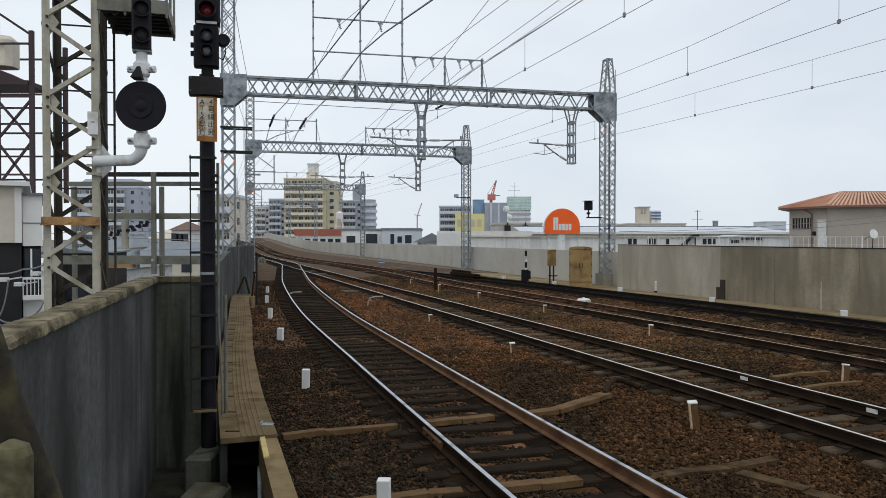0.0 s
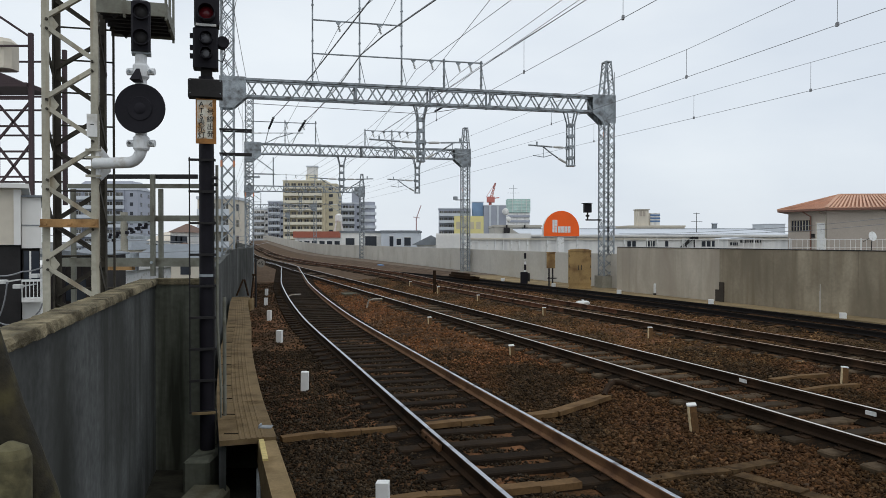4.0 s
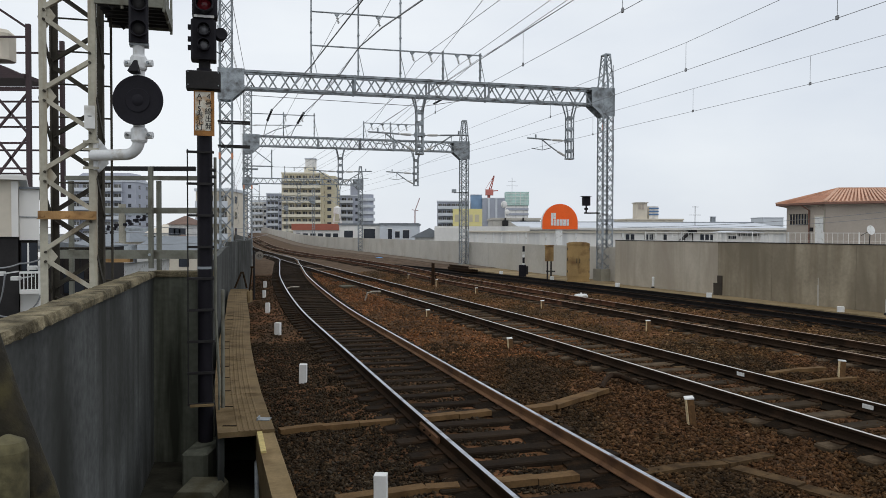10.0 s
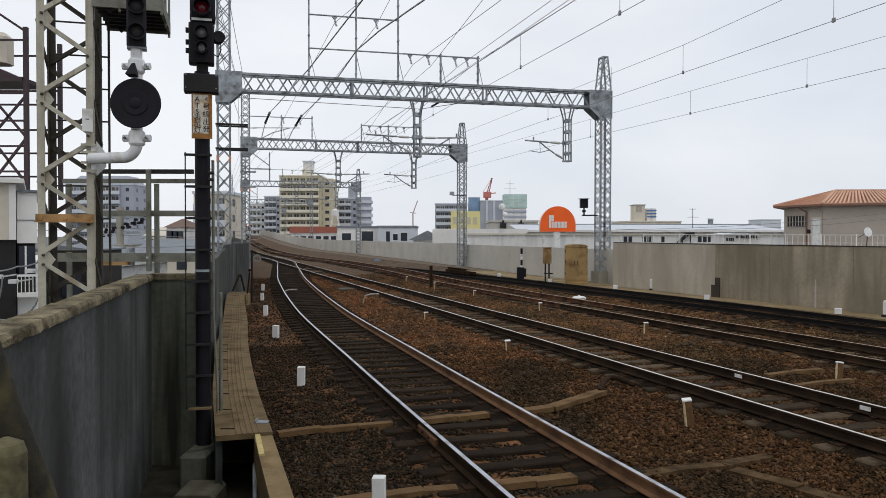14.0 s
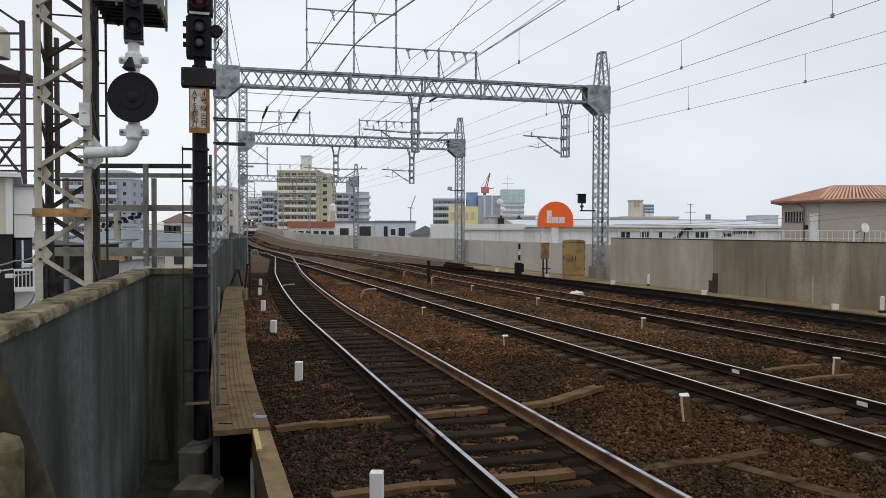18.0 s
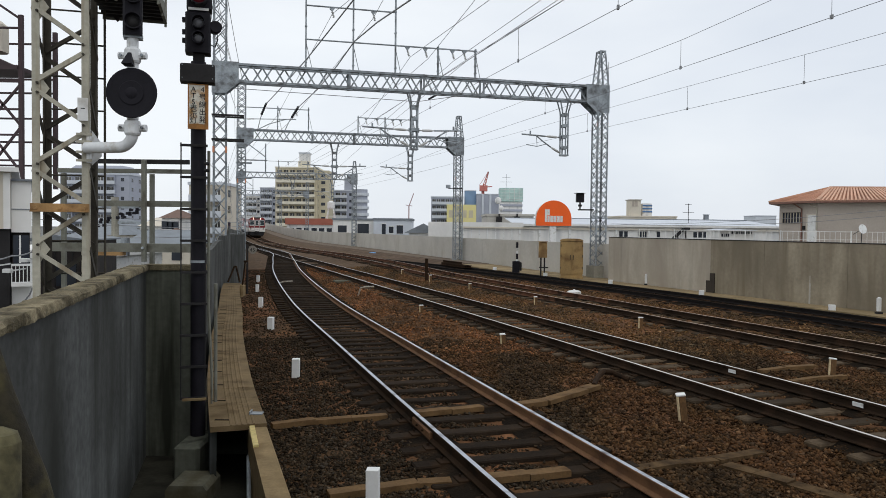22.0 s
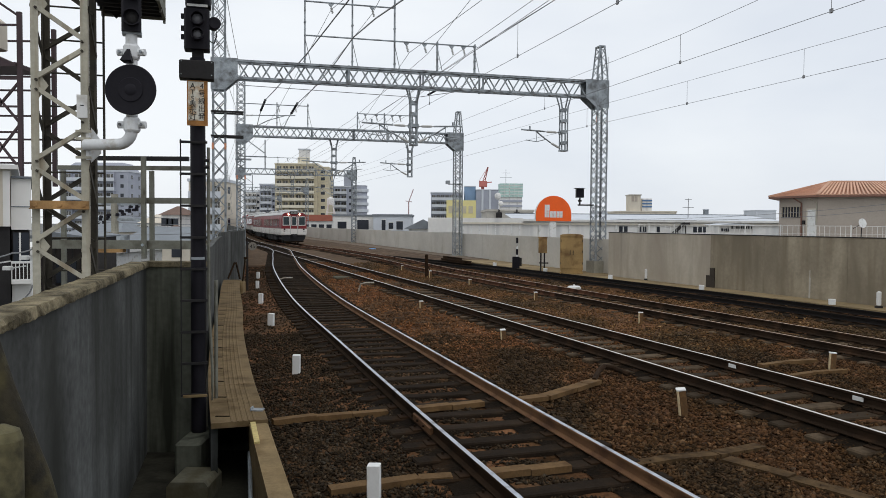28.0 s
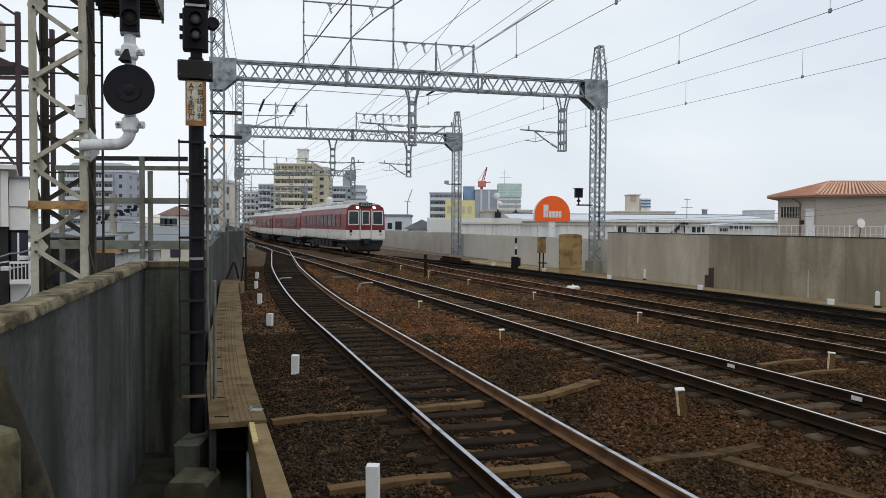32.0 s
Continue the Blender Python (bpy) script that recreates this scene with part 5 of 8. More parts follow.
def main_signal():
    x, y = 0.0, 0.0
    sg = thing("signal_post", "tall black signal post with lamp heads and rusty sign plate", "signal", m=pose(-2.83, 9.1, 0, 0, 0, 15))
    part("post", Geo().tube((x, y, -0.5), (x, y, 4.35), 0.087, 18), M_BLACK, sg, smooth=True)
    part("post_band", Geo().tube((x, y, 1.96), (x, y, 1.99), 0.09, 18), M_GALV, sg, "thin pale band")
    up = part("lamp_head", Geo().soft(x - 0.13, x + 0.155, y - 0.14, y + 0.1, 4.95, 5.38, 0.02), M_BLACK, sg, "upper black lamp head")
    part("hood", Geo().lathe([(0.1, 0.0), (0.1, 0.13), (0.09, 0.13), (0.085, 0.02), (0.01, 0.01)], pose(x + 0.01, y - 0.14, 5.07, 90, 0, 0), 20), M_BLACK, up, smooth=True)
    part("lens", Geo().lathe([(0.083, 0.022), (0.06, 0.04), (0.005, 0.05)], pose(x + 0.01, y - 0.14, 5.07, 90, 0, 0), 20), M_LENS_RED, up, "dark red lens", smooth=True)
    part("label_strip", Geo().box(x - 0.11, x + 0.12, y - 0.147, y - 0.141, 4.925, 4.955), M_WHITE, up)
    lo = part("lamp_head", Geo().soft(x - 0.145, x + 0.14, y - 0.14, y + 0.1, 4.44, 4.92, 0.02), M_BLACK, sg, "lower black lamp head")
    for z, r in ((4.78, 0.062), (4.6, 0.056)):
        part("hood", Geo().lathe([(r + 0.016, 0.0), (r + 0.016, 0.09), (r + 0.008, 0.09), (r + 0.006, 0.01), (0.01, 0.004)], pose(x + 0.005, y - 0.14, z, 90, 0, 0), 20), M_BLACK, lo, smooth=True)
        part("lens", Geo().lathe([(r, 0.013), (r * 0.7, 0.03), (0.005, 0.036)], pose(x + 0.005, y - 0.14, z, 90, 0, 0), 20), M_LENS, lo, "unlit grey lens", smooth=True)
    for z in (4.82, 4.68, 4.58):
        part("hinge", Geo().box(x - 0.18, x - 0.145, y - 0.1, y - 0.04, z - 0.025, z + 0.025), M_BLACK, lo)
    part("side_lamp", Geo().lathe([(0.07, -0.06), (0.075, 0.04), (0.06, 0.05), (0.01, 0.045)], pose(x + 0.19, y - 0.05, 4.76, 90, 0, 8), 18), M_BLACK, sg, smooth=True)
    part("cable", Geo().pipe([(x + 0.13, y - 0.05, 4.56), (x + 0.19, y - 0.05, 4.53), (x + 0.22, y - 0.05, 4.62), (x + 0.21, y - 0.04, 4.72)], 0.008, 6), M_BLACK, sg)
    part("neck", Geo().box(x - 0.06, x + 0.07, y - 0.06, y + 0.06, 4.3, 4.44), M_STEEL_DARK, sg)
    bx = part("relay_box", Geo().soft(x - 0.2, x + 0.19, y - 0.17, y + 0.05, 4.09, 4.3, 0.012), M_STEEL_DARK, sg, "flat black box")
    for sx in (-0.175, 0.165):
        for z in (4.13, 4.28):
            part("screw", Geo().tube((x + sx, y - 0.176, z), (x + sx, y - 0.17, z), 0.008, 6), M_GALV, bx)
    pl = part("sign_plate", Geo().box(x - 0.115, x + 0.118, y - 0.13, y - 0.122, 3.54, 4.07), M_PLATE_RUST, sg, "rusty-edged white sign plate")
    part("plate_face", Geo().box(x - 0.1, x + 0.075, y - 0.134, y - 0.129, 3.6, 4.055), M_PLATE, pl)
    cols = (("ATS\u8868\u793a\u706f", x - 0.05, 0.073), ("4\u53f7\u7dda\u51fa\u767a", x + 0.052, 0.088))
    for body, cx, pitch in cols:
        for k, ch in enumerate(body):
            me = text_mesh(ch, 0.085)
            me.materials.append(M_BLACK)
            part("letter", me, None, pl, m=pose(cx, y - 0.137, 3.975 - k * pitch, 90, 0, 0))
    # step irons on thin stiles
    for sx in (-0.19, 0.085):
        part("ladder_stile", Geo().tube((x + sx, y - 0.1, 0.35), (x + sx, y - 0.1, 3.38), 0.008, 6), M_STEEL_DARK, sg)
    for k in range(9):
        z = 3.35 - 0.375 * k
        part("step_iron", Geo().box(x - 0.2, x + 0.11, y - 0.12, y - 0.085, z - 0.014, z + 0.014), M_STEEL_DARK, sg)
    for z in (3.14, 3.06):
        part("bolt", Geo().tube((x + 0.07, y - 0.1, z), (x + 0.13, y - 0.1, z), 0.02, 8), M_STEEL_DARK, sg)
    part("foot_plate", Geo().box(x - 0.17, x + 0.1, y - 0.16, y - 0.09, 0.33, 0.355), M_LEDGE, sg, "pale rusty step")
    part("side_pipe", Geo().pipe([(x + 0.15, y, -0.3), (x + 0.16, y, 0.6), (x + 0.12, y, 1.4), (x + 0.12, y, 3.3)], 0.02, 6), M_RAILING, sg)
    part("side_conduit", Geo().tube((x + 0.2, y + 0.1, -0.4), (x + 0.2, y + 0.1, 1.7), 0.022, 8), M_RAILING, sg)
    return sg


main_signal()
M_FOOT = paint("footing_concrete", (0.098, 0.094, 0.068), 0.9, var=0.35, scale=3, fine=30, bump=0.4, stain=(0.07, 0.06, 0.035), amount=0.5, spec=0.12)
solo("footing_block", Geo().prism([(-2.76, -0.85), (-2.68, -0.85), (-2.67, -0.46), (-2.4, -0.46), (-2.39, -0.85), (-2.31, -0.85), (-2.32, -0.33), (-2.36, -0.28), (-2.71, -0.28), (-2.75, -0.33)], 7.75, 8.25), M_FOOT, "worn yellowish concrete channel block in the gully", "footing")
solo("footing_step", Geo().box(-2.8, -2.26, 7.7, 8.3, -1.0, -0.852), M_FOOT, "low concrete step under the channel block", "footing")
solo("footing_block", Geo().soft(-2.96, -2.66, 8.6, 9.35, -0.8, -0.12, 0.03), M_MOSS, "dark concrete footing under the signal post", "footing")


def steel_frame():
    fr = thing("railing", "grey steel railing of posts and bars behind the parapet", "railing")
    y = 10.5
    g = M_RAILING
    part("top_rail", Geo().box(-4.75, -3.4, y, y + 0.06, 3.25, 3.31), M_STEEL_DARK, fr, "dark top rail")
    part("rail", Geo().box(-5.35, -3.4, y + 0.3, y + 0.36, 3.14, 3.2), g, fr)
    part("rail", Geo().box(-4.75, -3.35, y, y + 0.06, 2.66, 2.74), g, fr)
    part("beam", Geo().box(-5.3, -3.35, y, y + 0.1, 2.03, 2.15), g, fr)
    part("post", Geo().box(-4.02, -3.965, y - 0.08, y - 0.02, 1.9, 3.3), M_RAILING, fr)
    part("post", Geo().box(-4.05, -3.995, y + 0.3, y + 0.36, 1.2, 3.13), g, fr)
    part("post", Geo().box(-5.3, -5.245, y + 0.3, y + 0.36, 1.0, 3.13), g, fr)
    part("bracket", Geo().box(-4.72, -4.3, y - 0.02, y + 0.1, 1.98, 2.03), M_RUST_ORANGE, fr)
    for x in (-4.7, -4.0):
        part("bolt", Geo().tube((x, y - 0.1, 2.09), (x, y, 2.09), 0.02, 6), M_GALV, fr)
    return fr


steel_frame()

# close by the camera: the end of a rusty hand rail on a pale post
hr = thing("handrail_end", "rusty bent hand rail on a mossy post", "handrail")
part("rail", Geo().pipe([(-1.02, 1.5, 2.5), (-0.93, 1.5, 2.25), (-0.868, 1.5, 2.06), (-0.802, 1.5, 1.89), (-0.752, 1.5, 1.72), (-0.72, 1.52, 1.45), (-0.71, 1.52, 1.05)], 0.036, 14), paint("rail_brown", (0.02, 0.0165, 0.009), 0.9, var=0.6, scale=11, fine=60, bump=0.4, stain=(0.06, 0.05, 0.02), amount=0.4), hr, smooth=True)
part("post", Geo().tube((-0.81, 1.42, 1.05), (-0.812, 1.42, 1.99), 0.036, 16).lathe([(0.036, 0), (0.03, 0.018), (0.006, 0.03)], pose(-0.812, 1.42, 1.99), 16), paint("post_mossy", (0.1, 0.088, 0.045), 0.9, var=0.6, scale=12, fine=50, bump=0.4, stain=(0.03, 0.026, 0.014), amount=0.6), hr, smooth=True)
part("post_base", Geo().box(-0.87, -0.75, 1.36, 1.48, 1.05, 1.07), M_STEEL_DARK, hr)


# ---- frames on top of the gantries ----
M_ORANGE = paint("orange_band", (0.6, 0.25, 0.14), 0.6, var=0.15, scale=8, fine=40, bump=0.05)


def strain_insulator(parent, a, b, r=0.05, n=5):
    part("insulator", ribbed(a, b, r, n), M_INS, parent)


def top_frame(ga, mb, zt, posts, bars, drops):
    """Posts on the beam, cross bars between them and insulators below the bars."""
    fr = None
    for s, z in posts:
        p = part("frame_post", Geo().bar((s, -0.06, zt), (s, -0.06, z), 0.06, 0.04, (0, 1, 0)).bar((s, 0.06, zt), (s, 0.06, z), 0.06, 0.04, (0, 1, 0)), M_GALV, ga, m=mb)
        part("stay", Geo().bar((s + 0.3, 0.12, zt), (s + 0.02, 0.1, zt + 1.2), 0.03, 0.025), M_GALV, p)
        for k in range(4):
            z_ = zt + 0.25 + k * (z - zt - 0.4) / 3
            part("cleat", Geo().box(s - 0.05, s + 0.05, -0.09, 0.09, z_, z_ + 0.05), M_GALV, p)
    for s0, s1, z in bars:
        fr = part("cross_bar", Geo().box(s0, s1, -0.03, 0.03, z - 0.035, z + 0.02).box(s0, s1, -0.06, -0.03, z - 0.035, z - 0.02), M_GALV, ga, m=mb)
    for s, z in drops:
        part("hook_plate", Geo().add([(s - 0.12, -0.05, z), (s + 0.12, -0.05, z), (s, -0.05, z - 0.16), (s - 0.12, 0.05, z), (s + 0.12, 0.05, z), (s, 0.05, z - 0.16)],
                                     [(0, 1, 2), (5, 4, 3), (0, 3, 4, 1), (1, 4, 5, 2), (2, 5, 3, 0)]), M_GALV, fr)
        strain_insulator(fr, (s, 0, z - 0.14), (s + 0.08, 0, z - 0.42), 0.06, 4)


top_frame(G1, m1, 9.68, ((3.78, 15.04), (5.96, 15.04), (7.96, 15.04), (10.04, 11.12), (11.91, 11.12)), ((3.74, 8.01, 12.58), (3.74, 11.99, 11.03)),
          ((4.97, 12.52), (6.9, 12.52), (8.54, 10.98), (9.42, 10.98), (10.76, 10.98), (11.35, 10.98)))
top_frame(G2, m2, 9.23, ((4.62, 10.94), (2.46, 10.94)), ((-0.35, 4.68, 10.77),), ((2.57, 10.71), (3.74, 10.71)))
top_frame(G2, m2, 9.23, ((8.19, 10.53), (10.18, 10.53), (12.29, 10.53)), ((8.19, 12.34, 10.41),), ((8.77, 10.36), (9.59, 10.36), (10.76, 10.36), (11.35, 10.36)))
top_frame(G3, m3, 9.09, ((4.68, 10.59), (8.19, 10.59)), ((0, 8.31, 10.47),), ((5.85, 10.41), (7.25, 10.41)))


def side_arm(ga, mb, z, s0, s1, material=None):
    part("side_arm", Geo().box(s0, s1, -0.36, -0.28, z - 0.04, z + 0.04).box(s0, s1, 0.28, 0.36, z - 0.035, z + 0.035), material or M_STEEL_DARK, ga, m=mb)


side_arm(G1, m1, 7.34, -0.35, 1.05)
side_arm(G1, m1, 6.26, -0.35, 1.05)
side_arm(G1, m1, 14.1, -0.7, 0.7)
side_arm(G2, m2, 6.85, -0.4, 0.7, M_GALV)
side_arm(G2, m2, 5.79, -0.4, 0.7, M_GALV)
for ga, mb, z, s in ((G1, m1, 5.79, 0.0), (G1, m1, 7.72, L1), (G2, m2, 5.56, 0.0), (G2, m2, 6.14, L2)):
    for q in (-0.27, 0.27):
        part("orange_band", Geo().box(s + q - 0.045, s + q + 0.045, -0.325, -0.305, z - 0.12, z + 0.16), M_ORANGE, ga, "faded orange marking", m=mb)
# cantilever on the left column of the second gantry
arm = part("cantilever", Geo().tube((0.58, 0, 9.95), (3.74, 0, 10.06), 0.03, 8).pipe([(0.35, 0, 8.83), (1.87, 0, 9.65), (3.04, 0, 10.03)], 0.03, 8), M_GALV, G2, m=m2)
part("insulator", ribbed((0.32, 0, 9.93), (0.82, 0, 9.96), 0.06), M_INS, arm)
for ga, mb, L in ((G3, m3, L3), (G2, m2, L2)):
    part("drop_bracket", Geo().bar((0.35, 0, 8.25), (1.64, 0, 7.31), 0.06, 0.06).bar((1.64, 0, 8.25), (1.64, 0, 6.14), 0.08, 0.08).bar((0.23, 0, 7.08), (1.75, 0, 7.08), 0.06, 0.06), M_GALV, ga, m=mb)


# horn and small camera box on the right column of the first gantry
def column_camera():
    cb = thing("track_side_camera", "small dark camera box on a bracket on the gantry column", "camera")
    part("bracket", Geo().box(7.31, 8.13, 38.55, 38.61, 3.39, 3.46), M_STEEL_DARK, cb)
    part("stem", Geo().tube((7.41, 38.55, 3.46), (7.41, 38.55, 3.8), 0.04, 8).box(7.32, 7.49, 38.49, 38.61, 3.59, 3.69), M_STEEL_DARK, cb)
    part("housing", Geo().soft(7.2, 7.57, 38.26, 38.67, 3.8, 4.25, 0.03), M_BLACK, cb)
    part("sunshade", Geo().box(7.11, 7.6, 38.14, 38.68, 4.25, 4.27), M_BLACK, cb)
    return cb


column_camera()
lc = thing("track_side_lamp", "small lamp on a bracket on the second gantry column", "lamp")
part("bracket", Geo().box(0.99, 2.05, 56.86, 56.93, 5.38, 5.44), M_STEEL_DARK, lc)
part("housing", Geo().soft(0.82, 1.17, 56.74, 57.04, 5.42, 5.68, 0.04), M_GALV, lc)


# ---- wires ----
def wire(name, label, pts, r=0.0065, sag=0.0, group="overhead wires"):
    """A wire through support points, hanging by sag in each span."""
    out = []
    pts = [Vector(p) for p in pts]
    for a, b in zip(pts, pts[1:]):
        n = 8 if sag else 1
        for k in range(n):
            t = k / n
            out.append(a.lerp(b, t) - Vector((0, 0, sag * 4 * t * (1 - t))))
    out.append(pts[-1])
    return solo(name, Geo().pipe(out, r, 5), M_WIRE, label, "wire", group=group)


def beyond(a, b, y):
    """The point at y on the straight line through a and b."""
    a, b = Vector(a), Vector(b)
    return a + (b - a) * ((y - a.y) / (b.y - a.y))


def catenary(contact, mess, far_c, far_m, drops):
    """Contact wire and messenger above the same plan line, with vertical droppers at the given y."""
    near_c = beyond(contact[0], contact[-1], -6)
    near_m = beyond(mess[0], mess[-1], -6)
    near_m.z = mess[-1][2] + 0.3
    wire("contact_wire", "thin dark contact wire over the track", [near_c, contact[0]] + far_c)
    wire("messenger_wire", "thin dark messenger wire over the track", [near_m] + list(reversed(mess)) + far_m, 0.006)
    for y, hz in drops:
        p = beyond(contact[0], contact[-1], y)
        solo("dropper", Geo().pipe([p, p + Vector((0, 0, hz))], 0.006, 4).box(p.x - 0.02, p.x + 0.02, p.y - 0.04, p.y + 0.04, p.z - 0.03, p.z + 0.05), M_WIRE, "short vertical dropper between two wires", "wire", group="droppers")


catenary([(4.57, 38.14, 6.64), (11.16, 19.13, 6.61)], [(4.57, 38.14, 7.38), (11.16, 19.13, 7.41)],
         [(-2.81, 56.51, 6.14), (-15.56, 94.18, 6.03), (-34.52, 150.93, 6.03), (-50.89, 202.41, 6.03)], [(-2.81, 56.51, 7.08), (-15.56, 94.18, 6.96), (-34.52, 150.93, 6.85), (-50.89, 202.41, 6.85)], ((21.36, 0.78), (26.21, 0.77), (32.53, 0.76)))
catenary([(1.5, 37.21, 6.75), (8.04, 13.79, 6.61)], [(1.5, 37.21, 7.56), (6.36, 19.77, 7.36), (7.39, 16.09, 7.45)],
         [(-4.21, 56.16, 6.26), (-17.32, 93.83, 6.14), (-36.27, 150.93, 6.03), (-52.65, 202.41, 6.03)], [(-4.21, 56.16, 7.08), (-17.32, 93.83, 6.96), (-36.27, 150.93, 6.85), (-52.65, 202.41, 6.85)], ((14.86, 0.87), (19.77, 0.73), (28.08, 0.75)))
catenary([(-3.22, 36.27, 6.53), (3.71, 13.47, 6.61)], [(-3.22, 36.27, 7.31), (1.09, 22.11, 7.45), (2.97, 15.91, 7.4)],
         [(-7.72, 55.22, 6.14), (-20.59, 93.37, 6.03), (-39.78, 150.34, 6.03), (-56.16, 201.82, 6.03)], [(-7.72, 55.22, 7.08), (-20.59, 93.37, 6.96), (-39.78, 150.34, 6.85), (-56.16, 201.82, 6.85)], ((14.39, 0.82), (18.95, 0.84), (26.32, 0.82)))
wire("messenger_wire", "thin dark messenger wire over the track", [(5.73, 7.02, 7.66), (3.04, 15.91, 7.45), (1.05, 22.11, 7.38), (-2.92, 36.27, 7.55)], 0.010)
for a, b in (((-11.46, 51.60, 10.77), (-12.03, 52.60, 10.11)), ((-9.29, 51.60, 10.56), (-9.94, 52.60, 9.94))):
    solo("strain_insulator", ribbed(a, b, 0.09, 6), M_BLACK, "black ribbed insulator on a thick feeder cable", "insulator", group="black insulators")
solo("strain_rod", Geo().bar((-0.38, 38.50, 8.92), (0.39, 38.60, 9.37), 0.09, 0.09), M_BLACK, "short black insulated rod under the gantry beam", "insulator")
wire("span_wire", "thin wire slung below the gantry beam", [(-9.0, 34.0, 8.55), (-3.0, 35.6, 8.45), (-0.9, 36.1, 8.4), (0.9, 36.6, 8.75)], 0.016)
solo("earth_cable", Geo().pipe([(8.77, 38.61, 10.94), (8.8, 38.61, 6.61), (8.77, 38.61, 0.06)], 0.014, 5), M_WIRE, "thin vertical cable beside the gantry column", "cable")
for a, b, c in (((-0.37, 36.19, 10.47), (1.6, 26.57, 10.71), (-6.08, 55.69, 10)), ((-1.23, 35.95, 10.47), (2.29, 26.57, 10.71), (-5.26, 55.81, 10)),
                ((0.84, 36.68, 10.47), (4.06, 26.57, 10.71), (-4.09, 56.16, 10)), ((1.43, 36.8, 10.47), (4.66, 26.57, 10.71), (-3.51, 56.28, 10)),
                ((-4.69, 34.34, 11.99), (-3.01, 31.44, 12.23), (-11.23, 53.94, 10.24)), ((-2.91, 34.99, 11.99), (-1.97, 31.44, 12.23), (-10.06, 54.17, 10.24))):
    wire("feeder_wire", "thin grey feeder wire between gantries", [beyond(a, b, -4), a, c, (c[0] - 12.4, c[1] + 38, c[2] - 0.12)], 0.012)
for pts in ([(-2.96, 26.00, 9.98), (-5.60, 33.00, 9.66), (-9.64, 46.00, 10.44), (-11.66, 52.00, 10.68), (-12.20, 53.00, 9.86), (-12.45, 53.20, 9.02)],
            [(-1.05, 24.00, 9.42), (-2.17, 28.00, 9.94), (-3.34, 31.00, 9.95), (-4.44, 34.00, 9.57), (-6.82, 44.00, 10.37), (-9.52, 52.00, 10.43), (-10.21, 53.00, 9.68), (-10.56, 53.20, 9.04)]):
    pts = [beyond(pts[0], pts[1], 12)] + pts
    wire("feeder_cable", "thick black feeder cable hung from the gantry", pts, 0.028)
for z, x in ((13.4, -9.95), (12.7, -9.36), (14.1, -10.18), (11.76, -10.06)):
    wire("feeder_wire", "thin grey feeder wire along the gantry columns", [(x + 11.1, 0.6, z + 0.2), (x, 34.16, z), (x - 3.9, 53.35, z - 1.2), (x - 14.2, 92.7, z - 1.9), (x - 31.6, 149.8, z - 2.3), (x - 46.8, 201, z - 2.3)], 0.014, 0.3)
for z, x in ((5.68, -10.5), (4.74, -10.5), (3.57, -10.4)):
    wire("telegraph_wire", "thin wire along the gantry columns", [(x, 34.16, z), (x - 3.9, 53.35, z), (x - 14.2, 92.7, z), (x - 31.6, 149.8, z)], 0.014, 0.23)


# ---- small trackside things ----
def stake(x, y, h, w, label, group, material=None, lean=0.0, name="white_marker_post"):
    m = pose(x, y, -0.3, lean, lean * 0.6, random.uniform(-8, 8))
    st = thing(name, label, "marker", m=m, group=group)
    part("post", Geo().soft(-w / 2, w / 2, -w / 2, w / 2, 0, h + 0.085, w * 0.04), material or M_WHITE, st)
    return st


for x, y, top, w in ((-0.56, 7.16, 0.118, 0.14), (-2.43, 13.36, 0.087, 0.15), (-4.23, 19.65, 0.068, 0.165), (-5.72, 25.03, 0.084, 0.15), (-7.18, 30.8, 0.06, 0.14), (-8.42, 36.26, 0.07, 0.15)):
    stake(x, y, top + 0.2, w * 0.88, "short square white marker post in the ballast", "white marker posts", lean=random.uniform(-2, 2))


M_RUST_PEG = paint("peg_timber", (0.13, 0.07, 0.028), 0.85, var=0.3, scale=12, fine=60, bump=0.3, stain=(0.2, 0.11, 0.045), amount=0.4)
M_PEG_EDGE = paint("peg_pale_side", (0.6, 0.47, 0.28), 0.8, var=0.25, scale=14, fine=60, bump=0.2, stain=(0.3, 0.2, 0.1), amount=0.3)


def capped_stake(x, y, h, lean):
    st = thing("peg", "brown survey peg with a pale edge and white cap", "marker", m=pose(x, y, -0.28, lean, -lean, 8 - math.degrees(math.atan2(x, y))), group="capped pegs")
    part("stem", Geo().soft(-0.03, 0.06, -0.05, 0.05, 0, h, 0.006), M_RUST_PEG, st)
    # narrow strip of a paler colour down one side of the stem
    part("pale_side", Geo().soft(-0.056, -0.032, -0.052, 0.052, 0, h, 0.004), M_PEG_EDGE, st, "pale strip along one side")
    part("cap", Geo().soft(-0.064, 0.064, -0.056, 0.056, h + 0.001, h + 0.022, 0.006), M_WHITE, st)
    return st


for x, y, h, l in ((3.48, 10.39, 0.42, 7), (5.6, 20.34, 0.32, 0), (3.62, 26.77, 0.28, 2), (1.62, 17.47, 0.24, 5), (-0.39, 23.83, 0.24, 2), (1.57, 32.84, 0.28, 0), (-0.17, 37.03, 0.38, 2), (-1.78, 42.46, 0.34, 0), (-3.69, 50.47, 0.3, 0), (7.37, 13.84, 0.34, -3)):
    capped_stake(x, y, h, l)

